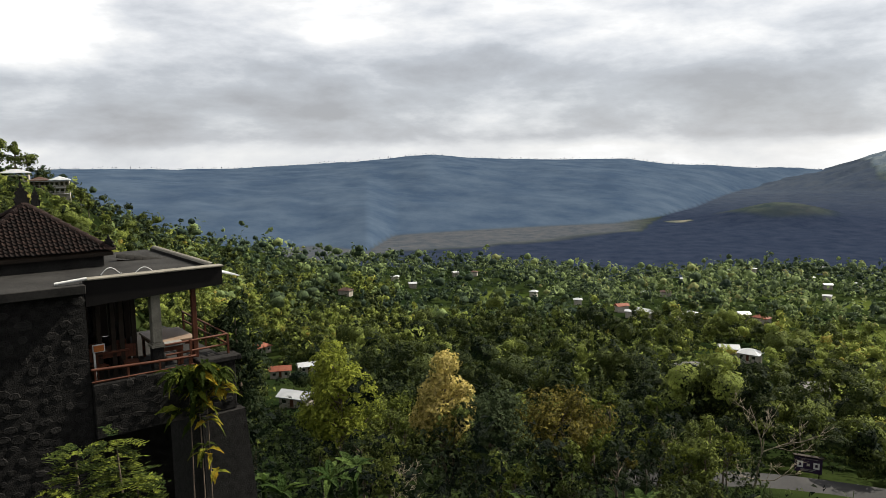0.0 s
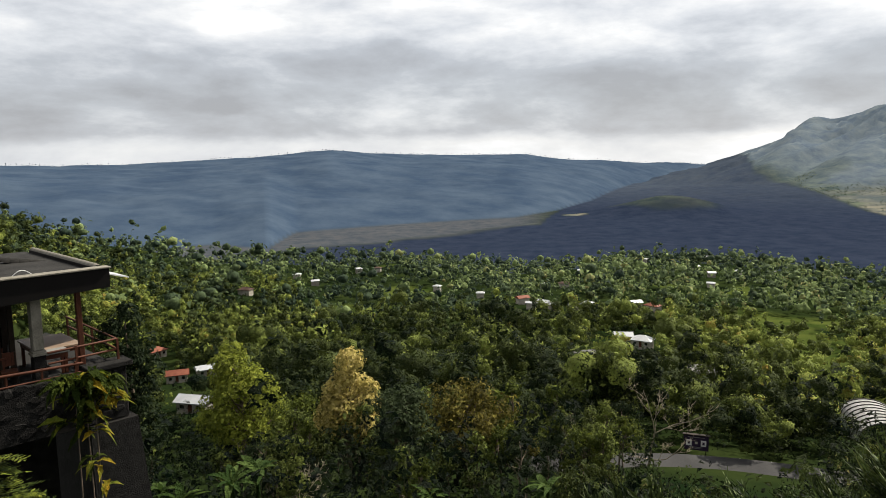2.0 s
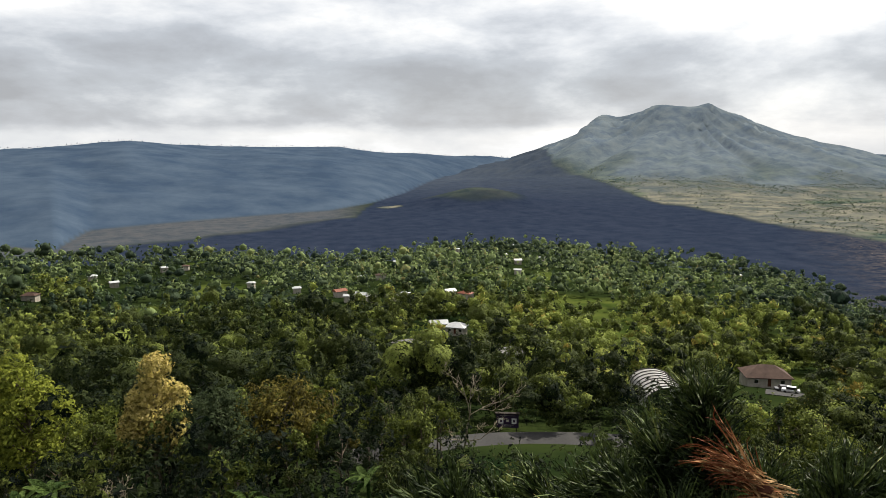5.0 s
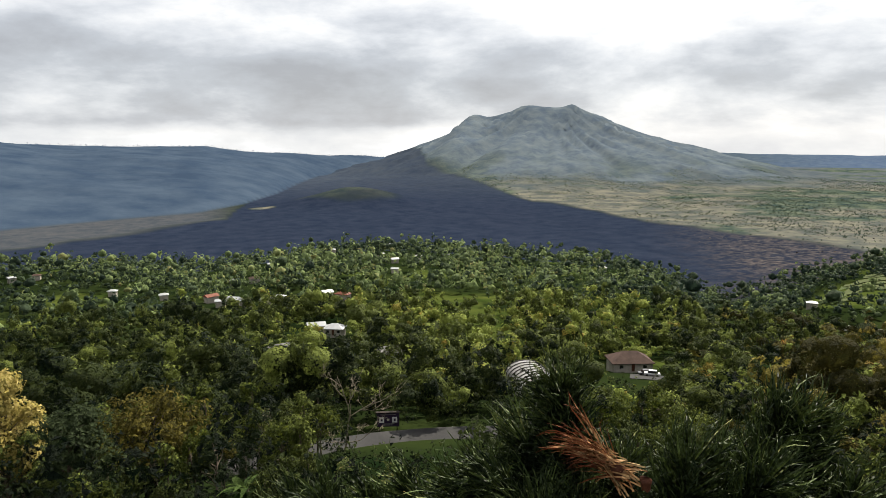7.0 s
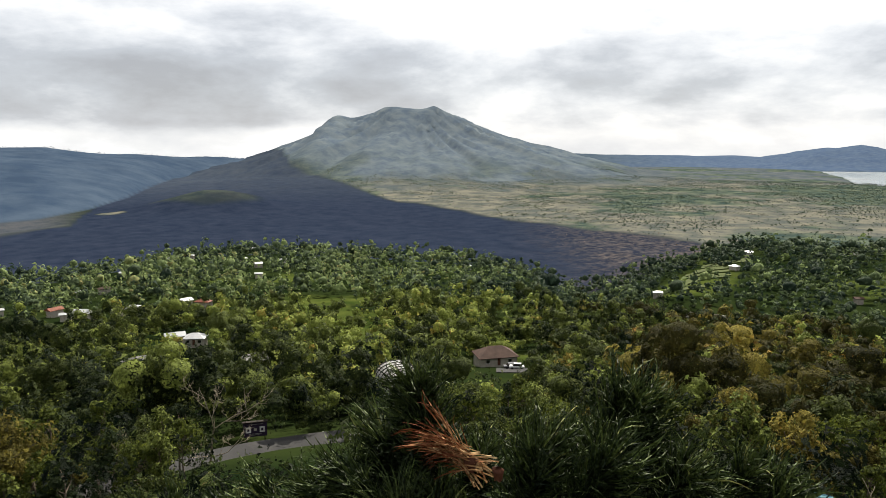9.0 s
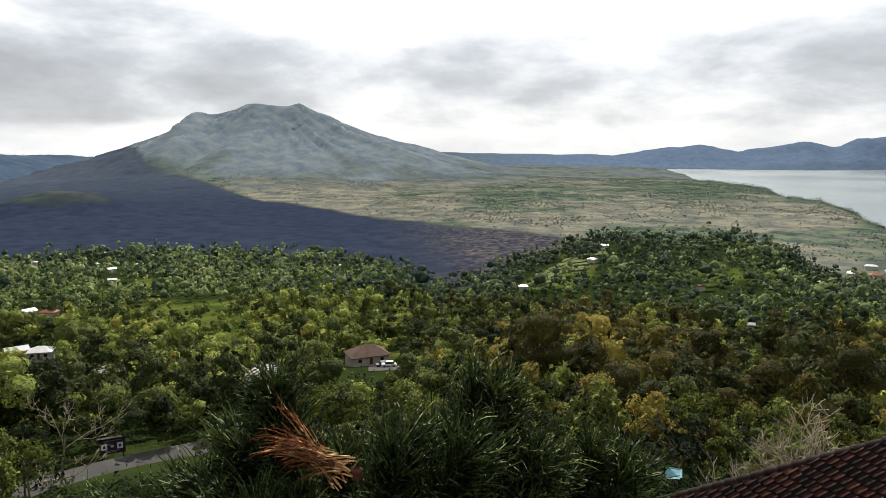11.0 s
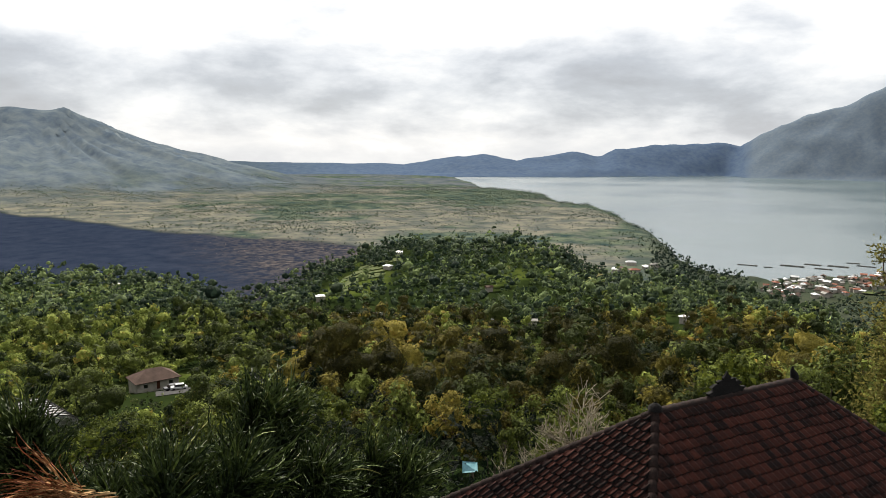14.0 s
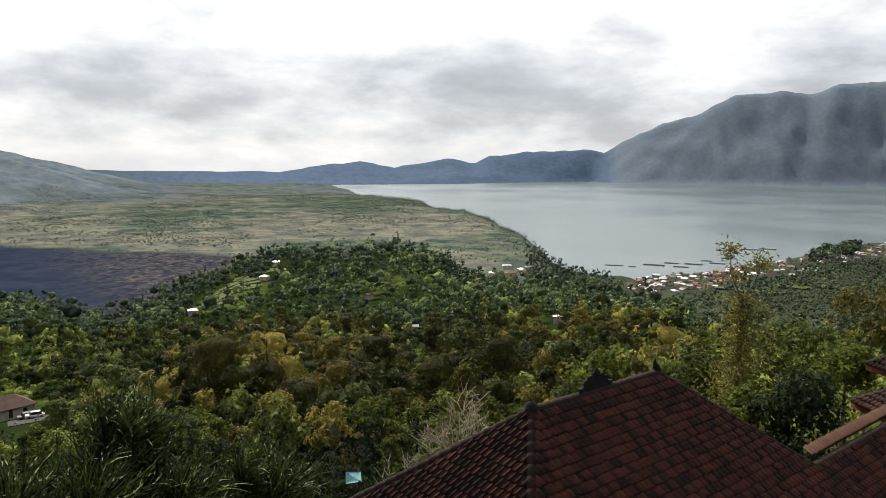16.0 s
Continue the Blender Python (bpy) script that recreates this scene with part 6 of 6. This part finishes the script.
banana_leaf = leafy("banana_leaf", (0.0140, 0.0300, 0.0060), (0.0640, 0.0960, 0.0240), None, 0.1, 0.35)


def strap_data(rng, n, length, axis, spread, droop, width=0.011, base=0.05, seg=6):
    """Long narrow leaves from one shoot, curving out and then hanging over."""
    axis = np.array(axis, float)
    axis /= np.linalg.norm(axis)
    d = axis + rng.normal(size=(n, 3)) * spread
    d /= np.linalg.norm(d, axis=1, keepdims=True)
    L = length * rng.uniform(0.6, 1.15, n)
    start = rng.normal(size=(n, 3)) * base + axis * rng.uniform(-0.18, 0.12, n)[:, None]
    side = np.cross(d, rng.normal(size=(n, 3)))
    side /= np.linalg.norm(side, axis=1, keepdims=True)
    curl = rng.normal(size=(n, 3)) * 0.09
    rows = []
    q = np.linspace(0, 1, seg)
    p = start.copy()
    dd = d.copy()
    for i in range(seg):
        w = width * (1.0 - 0.75 * q[i] ** 2)
        rows.append((p - side * w / 2, p + side * w / 2))
        dd = dd + np.array([0, 0, -droop / seg])[None] * (0.5 + 1.6 * q[i]) + curl * (q[i] > 0.4) * 1.6
        dd /= np.linalg.norm(dd, axis=1, keepdims=True)
        p = p + dd * (L / (seg - 1))[:, None]
    verts = np.stack([v for r in rows for v in r], 1).reshape(-1, 3)
    k = 2 * seg
    f = np.array([[2 * i, 2 * i + 1, 2 * i + 3, 2 * i + 2] for i in range(seg - 1)])
    faces = (f[None] + (np.arange(n) * k)[:, None, None]).reshape(-1, 4)
    return verts, faces, np.repeat(rng.uniform(0, 1, n), k)


def plume_data(rng, n, reach, needle, way, bow, width=0.012, seg=7):
    """A bushy shoot: needles all along a bowed twig, pointing forwards and curling at the tips."""
    way = np.array(way, float)
    way /= np.linalg.norm(way)
    u = rng.random(n) ** 0.8
    side0 = np.cross(way, np.array([0.3, 0.9, 0.1]))
    side0 /= np.linalg.norm(side0)
    side1 = np.cross(way, side0)
    th = rng.uniform(0, 2 * np.pi, n)
    radial = np.cos(th)[:, None] * side0 + np.sin(th)[:, None] * side1
    bow = np.array(bow, float)
    p = way[None] * (u * reach)[:, None] + bow[None] * (u ** 2)[:, None] * reach
    tang = way[None] + 2 * bow[None] * u[:, None]
    d = tang * (0.55 + 0.75 * u)[:, None] + radial * rng.uniform(0.6, 1.25, n)[:, None] + rng.normal(size=(n, 3)) * 0.10
    d /= np.linalg.norm(d, axis=1, keepdims=True)
    L = needle * rng.uniform(0.65, 1.2, n)
    s = np.cross(d, rng.normal(size=(n, 3)))
    s /= np.linalg.norm(s, axis=1, keepdims=True)
    hook = rng.normal(size=(n, 3)) * 0.44
    rows = []
    q = np.linspace(0, 1, seg)
    for i in range(seg):
        w = width * (1.0 - 0.8 * q[i] ** 3)
        rows.append((p - s * w / 2, p + s * w / 2))
        d = d + np.array([0, 0, -0.14])[None] * (q[i] < 0.6) + tang * 0.16 * (q[i] > 0.3) + hook * (q[i] > 0.5)
        d /= np.linalg.norm(d, axis=1, keepdims=True)
        p = p + d * (L / (seg - 1))[:, None]
    verts = np.stack([v for r in rows for v in r], 1).reshape(-1, 3)
    f = np.array([[2 * i, 2 * i + 1, 2 * i + 3, 2 * i + 2] for i in range(seg - 1)])
    faces = (f[None] + (np.arange(n) * 2 * seg)[:, None, None]).reshape(-1, 4)
    twig = tube_data([way * reach * k + bow * k * k * reach for k in np.linspace(-0.1, 1, 6)], np.linspace(0.016, 0.006, 6), 6)
    # tone climbs along the twig, so the lit tips are in the colour
    return verts, faces, np.repeat(np.clip(0.25 + 0.4 * u + rng.normal(size=n) * 0.25, 0, 1), 2 * seg), twig


def build_pine():
    rng = np.random.default_rng(88)
    t = thing("pine_tree", Matrix.Identity(4), "pine top with long dark green needles and one dead frond", "tree")
    top = np.array(sight(52, -33.0, 3.8))
    part("trunk", mesh_from("trunk", *tube_data([np.array(spot(52, 4.4, -0.5)), np.array(sight(52, -52, 4.2)), top], [0.15, 0.12, 0.08], 9)), bark, t)
    # bearing and height of each shoot's foot and of its tip, distance, needles
    shoots = [(46.3, -25.5, 45.0, -20.0, 3.75, 700), (43.6, -27.5, 42.6, -23.6, 3.9, 420), (58.5, -26.5, 60.6, -20.4, 3.9, 680), (61.0, -26.5, 63.0, -20.4, 4.0, 600),
              (56.0, -28.0, 57.4, -24.0, 4.1, 420), (45.0, -29.5, 39.9, -26.0, 3.6, 560), (43.0, -31.0, 36.8, -28.0, 3.6, 520), (39.0, -32.0, 32.6, -28.4, 3.7, 480),
              (35.0, -32.0, 28.6, -28.2, 3.8, 380), (54.0, -29.5, 55.6, -24.6, 3.4, 560), (57.0, -29.5, 60.0, -24.4, 3.5, 560), (62.0, -29.5, 66.4, -24.0, 3.8, 560),
              (66.0, -29.5, 70.4, -23.6, 4.1, 520), (68.0, -30.5, 72.6, -25.4, 4.0, 480), (48.0, -31.5, 47.0, -28.0, 3.6, 420), (49.5, -27.0, 49.6, -24.4, 4.4, 380),
              (27.0, -33.0, 22.6, -28.6, 3.8, 380), (28.5, -33.0, 25.4, -28.2, 3.7, 400), (40.0, -31.5, 39.4, -27.4, 3.8, 420),
              (63.0, -33.0, 65.5, -28.5, 3.5, 460), (46.0, -33.0, 43.6, -29.0, 3.4, 420)]
    for a0, e0, a1, e1, r, n in shoots:
        foot, tip = np.array(sight(a0, e0, r)), np.array(sight(a1, e1, r))
        way = tip - foot
        reach = float(np.linalg.norm(way))
        v, f, tone, twig = plume_data(rng, int(n * 1.15), reach, 0.27 + 0.06 * rng.random(), way, np.array([0, 0, 0.12]) + rng.normal(size=3) * 0.06)
        ob = part("needle_shoot", with_tone(mesh_from("needle_shoot", v, f), tone), strap_green, t)
        ob.location = foot
        tw = part("twig", mesh_from("twig", *twig), bark, ob)
        part("branch", mesh_from("branch", *tube_data([top, (foot + top) / 2 + np.array([0, 0, -0.10]), foot], [0.045, 0.030, 0.016], 6)), bark, t)
    # the dead frond fans out to the upper left of a broken stump
    c = sight(49.4, -23.6, 3.1)
    left = Vector((-math.cos(radians(52)), math.sin(radians(52)), 0))
    for k, (ax, n, ln, sp) in enumerate((((left.x, left.y, 0.55), 90, 0.21, 0.15), ((left.x * 0.55, left.y * 0.55, 1.0), 34, 0.21, 0.10), ((left.x, left.y, 0.15), 46, 0.20, 0.16))):
        v, f, tone = strap_data(rng, n, ln, ax, sp, 0.7, 0.0075, 0.02)
        tone = 0.25 * tone + np.tile(np.repeat(np.linspace(0.85, 0.0, 6), 2), n)
        ob = part("dead_frond", with_tone(mesh_from("dead_frond", v, f), tone), dead_straw, t, "dry orange-brown frond")
        ob.location = c
    for dx, sz, tall in ((0.0, 0.032, 0.06), (0.12, 0.025, 0.05)):
        pts = [(0, 0, -tall), (0.004, 0.003, -tall * 0.4), (-0.003, 0, 0.0), (0.004, 0, tall * 0.25)]
        bm = bmesh.new()
        bm.from_mesh(mesh_from("broken_stump", *tube_data(pts, [sz * 0.7, sz * 0.85, sz * 1.1, sz * 0.6], 14)))
        for v in bm.verts:
            v.co *= 1 + 0.22 * noise.noise(v.co * 60)
        ob = part("broken_stump", bm, red_wood, t, "broken scaly brown stump")
        ob.location = c - left * (0.05 + dx) + Vector((0, 0, -0.02 - dx * 0.35))
    return t


build_pine()


def leaf_blade(length, width, bend, seg=6, fold=0.25, notch=False):
    """A broad blade with a folded midrib: vertices and quads, along +x."""
    v = []
    for i in range(seg + 1):
        q = i / seg
        w = width * math.sin(math.pi * min(0.98, 0.10 + 0.88 * q)) ** 0.8
        if notch and i % 2:
            w *= 0.62
        x, z = length * q * (1 - 0.15 * bend * q), -bend * length * q * q * 0.6 + 0.25 * length * q
        v += [(x, -w / 2, z + fold * w), (x, 0, z), (x, w / 2, z + fold * w)]
    f = []
    for i in range(seg):
        for j in range(2):
            f.append((3 * i + j, 3 * i + j + 1, 3 * i + j + 4, 3 * i + j + 3))
    return np.array(v), np.array(f)


def rosette(rng, n, length, width, bend, tilt, notch=False):
    """Blades all round a stem."""
    chunks, tone = [], []
    for i in range(n):
        v, f = leaf_blade(length * rng.uniform(0.7, 1.15), width * rng.uniform(0.8, 1.15), bend * rng.uniform(0.6, 1.3), notch=notch)
        m = np.array(pose(0, 0, 0, rng.normal() * 14, -tilt * rng.uniform(0.3, 1.2), rng.uniform(0, 360)))[:3, :3]
        chunks.append((v @ m.T + np.array([0, 0, rng.uniform(-0.1, 0.1)]), f))
        tone.append(np.full(len(v), rng.uniform(0, 1)))
    v, f = merge(chunks)
    return v, f, np.concatenate(tone)


def build_close_plants():
    rng = np.random.default_rng(19)
    # climbing plant with large notched leaves on the restaurant's corner
    t = thing("climbing_plant", Matrix.Identity(4), "large-leaved climber, partly yellowed, hanging on the stone corner", "plant")
    for i in range(56):
        a, el = rng.uniform(-21.3, -17.6), -15.6 - abs(rng.normal()) * 2.0
        if el < -19.5:
            a = rng.uniform(-20.2, -18.6)
        c = sight(a, el, 22.0 + rng.uniform(-0.4, 0.2))
        v, f, tone = rosette(rng, 4, 0.62, 0.22, 1.5, 20, True)
        if a > -19.3 and el < -17:
            tone = tone * 0 + 1.0
        ob = part("leaf", with_tone(mesh_from("leaf", v, f), tone), big_leaf, t)
        ob.location = c
    for a, k in ((-19.6, 0.3), (-20.2, -0.4), (-19.0, 0.1)):
        pts = [np.array(sight(a + k * 0.3 * q, -15.5 - q * 10.5, 22.1 - 0.15 * math.sin(q * 5))) for q in np.linspace(0, 1, 8)]
        part("stem", mesh_from("stem", *tube_data(pts, [0.018] * 8, 6)), bark, t)
    # dark creeper over the far corner
    t = thing("creeper", Matrix.Translation(sight(-16.6, -14.5, 24.6)), "dark green creeper covering the terrace corner", "plant")
    (v, f), ends = crown_data(rng, 1500, 0.24, (1.15, 3.4, -1.0, 0.25))
    part("foliage", with_tone(mesh_from("foliage", v, f), np.full(len(v), 0.35)), leaf_dark, t)
    part("stem", mesh_from("stem", *tube_data([(0, 0, -6.5), (0.1, 0.1, -2.5), (0, 0, 1)], [0.12, 0.08, 0.03], 6)), bark, t)
    # feathery young tree below the stone wall
    for a, r, h, s in ((-25.6, 14.5, -20.0, 1.0), (-28.4, 15.2, -20.4, 1.05), (-24.4, 14.0, -22.5, 0.8)):
        c = sight(a, h, r)
        t = thing("young_tree", Matrix.Translation(c), "young feathery tree with light green leaflets", "tree")
        chunks, tone = [], []
        for i in range(58):
            th, q = rng.uniform(0, 2 * np.pi), rng.uniform(0, 1)
            rad, z = (0.15 + 0.5 * (1 - q)) * rng.uniform(0.3, 1), -1.3 + q * 1.35
            o = np.array([math.cos(th) * rad, math.sin(th) * rad, z])
            d = np.array([math.cos(th), math.sin(th), 0.35 - 0.5 * rng.random()])
            sd = np.array([-math.sin(th), math.cos(th), 0])
            ln = rng.uniform(0.3, 0.5)
            tn = rng.uniform(0.0, 0.6)
            for k in range(7):
                b = o + d * ln * (k + 1) / 7 - np.array([0, 0, 0.10 * (k / 7) ** 2])
                for s2 in (-1, 1):
                    cc = b + sd * s2 * 0.06
                    u = sd * s2 * 0.09 + d * 0.03
                    w = d * 0.036
                    chunks.append((np.array([cc - u, cc + w, cc + u, cc - w]), np.array([[0, 1, 2, 3]])))
                    tone.append(np.full(4, tn))
        v, f = merge(chunks)
        part("leaves", with_tone(mesh_from("leaves", v * s, f), np.concatenate(tone)), leaf_bright, t)
        ground_z = float(land(np.array([a]), np.array([r]))[0]) - c.z
        part("trunk", mesh_from("trunk", *tube_data([(0, 0, ground_z - 0.4), (0.1, 0, -2.5), (0, 0, -0.2)], [0.06, 0.04, 0.012], 6)), bark, t)
    # banana plants in front of the wooded slope
    for a, el, r, s in ((-7.6, -24.4, 27, 1.0), (-9.6, -24.9, 26, 0.9), (-13.5, -25.6, 24, 0.8), (-15.0, -24.6, 25, 0.7), (16.5, -26.4, 26, 0.8), (6.5, -27.0, 30, 0.8)):
        c = sight(a, el, r)
        t = thing("banana_plant", Matrix.Translation(c), "banana plant with broad pale green leaves", "plant", "banana plants below")
        v, f, tone = rosette(rng, 10, 1.35 * s, 0.32 * s, 0.9, 42)
        part("leaves", with_tone(mesh_from("leaves", v, f), tone), banana_leaf, t)
        gz = float(land(np.array([a]), np.array([r]))[0]) - c.z
        part("stem", mesh_from("stem", *tube_data([(0, 0, gz - 0.4), (0.05, 0, gz / 2), (0, 0, 0.1)], [0.16, 0.13, 0.07], 8)), banana_leaf, t)
    # tall thin tree with two tufted tops, and dense bushes beside the roof
    r = 36.0
    c = spot(103.2, r)
    top = sight(102.4, -6.2, r).z - c.z
    t = thing("tall_thin_tree", Matrix.Translation(c), "tall thin tree with feathery olive foliage and tufted top", "tree")
    side = Vector((math.cos(radians(103)), -math.sin(radians(103)), 0))
    sd = np.array(side)
    fork = top - 2.6
    tr = [tube_data([(0, 0, -0.5), tuple(-sd * 0.05 + [0, 0, fork * 0.5]), (0, 0, fork)], [0.16, 0.11, 0.06], 7),
          tube_data([(0, 0, fork), tuple(-sd * 0.55 + [0, 0, fork + 1.3]), tuple(-sd * 0.62 + [0, 0, top - 0.2])], [0.05, 0.035, 0.012], 6),
          tube_data([(0, 0, fork), tuple(sd * 0.5 + [0, 0, fork + 0.9]), tuple(sd * 0.75 + [0, 0, top - 0.7])], [0.045, 0.03, 0.012], 6)]
    for i in range(26):
        z = rng.uniform(top * 0.42, top - 0.8)
        th = rng.uniform(0, 2 * np.pi)
        ln = rng.uniform(0.7, 1.5) * (1.25 - z / top * 0.6)
        tr.append(tube_data([(0, 0, z), (math.cos(th) * ln * 0.5, math.sin(th) * ln * 0.5, z + 0.25), (math.cos(th) * ln, math.sin(th) * ln, z + 0.35)], [0.03, 0.02, 0.008], 5))
    part("trunk", mesh_from("trunk", *merge(tr)), bark, t)
    n = 4600
    z = rng.uniform(top * 0.38, fork + 0.3, n)
    rad = np.abs(rng.normal(size=n)) * 1.05 * (1.5 - z / top)
    th = rng.uniform(0, 2 * np.pi, n)
    cc = np.stack([np.cos(th) * rad, np.sin(th) * rad, z], 1)
    # two open tufts at the top
    for o, zz in ((-sd * 0.62, top - 0.25), (sd * 0.75, top - 0.75), (-sd * 0.3, top - 1.4)):
        k = 150
        cc = np.concatenate([cc, o + np.array([0, 0, zz]) + rng.normal(size=(k, 3)) * np.array([0.3, 0.3, 0.22])])
    v, f = cards(cc, rng.normal(size=cc.shape), rng.uniform(0.12, 0.26, len(cc)), rng, 0.45)
    part("foliage", with_tone(mesh_from("foliage", v, f), np.full(len(v), 0.6)), leaf_olive, t)
    for a, el, rr, sh, leaf, label in ((107.8, -17.6, 32, (2.1, 2.0, -0.4, 0.3), leaf_dark, "dense dark green conifer bush beside the roof"), (104.8, -17.6, 33, (1.3, 0.9, 0.0, 0.2), leaf_bright, "bright leafy bush beside the roof"),
                                       (110.2, -14.2, 40, (1.6, 1.1, 0.0, 0.2), leaf_bright, "leafy green bush between the pavilions"), (106.5, -13.8, 46, (2.6, 2.4, 0, 0.3), leaf_mix, "green tree behind the tiled roofs"),
                                       (111.5, -10.8, 52, (3.0, 2.2, 0, 0.2), leaf_rust, "olive tree behind the upper pavilion"), (99.8, -16.2, 40, (2.2, 2.4, 0, 0.3), leaf_mix, "green tree behind the tiled roof"),
                                       (93.5, -17.0, 36, (2.0, 1.8, 0, 0.3), leaf_bright, "fresh green tree behind the tiled roof")):
        c = sight(a, el, rr)
        t = thing("bush", Matrix.Translation(c), label, "bush")
        (v, f), ends = crown_data(rng, 1500, 0.30, sh)
        part("foliage", with_tone(mesh_from("foliage", v, f), np.full(len(v), 0.45)), leaf, t)
        gz = float(land(np.array([a]), np.array([rr]))[0]) - c.z
        part("trunk", mesh_from("trunk", *tube_data([(0, 0, gz - 0.5), (0.1, 0, gz / 2), (0, 0, 0)], [0.16, 0.12, 0.05], 6)), bark, t)
    tarp = part("tarpaulin", slab([(-0.45, -0.3, 0), (0.4, -0.35, 0.1), (0.5, 0.3, 0.0), (-0.35, 0.35, 0.12)], 0.03), blue_sheet)
    tarp.matrix_basis = Matrix.Translation(sight(73.0, -24.6, 38)) @ pose(0, 0, 0, 35, 0, -60)
    tagged(tarp, "pale blue tarpaulin roof among the trees", "tarpaulin")


build_close_plants()
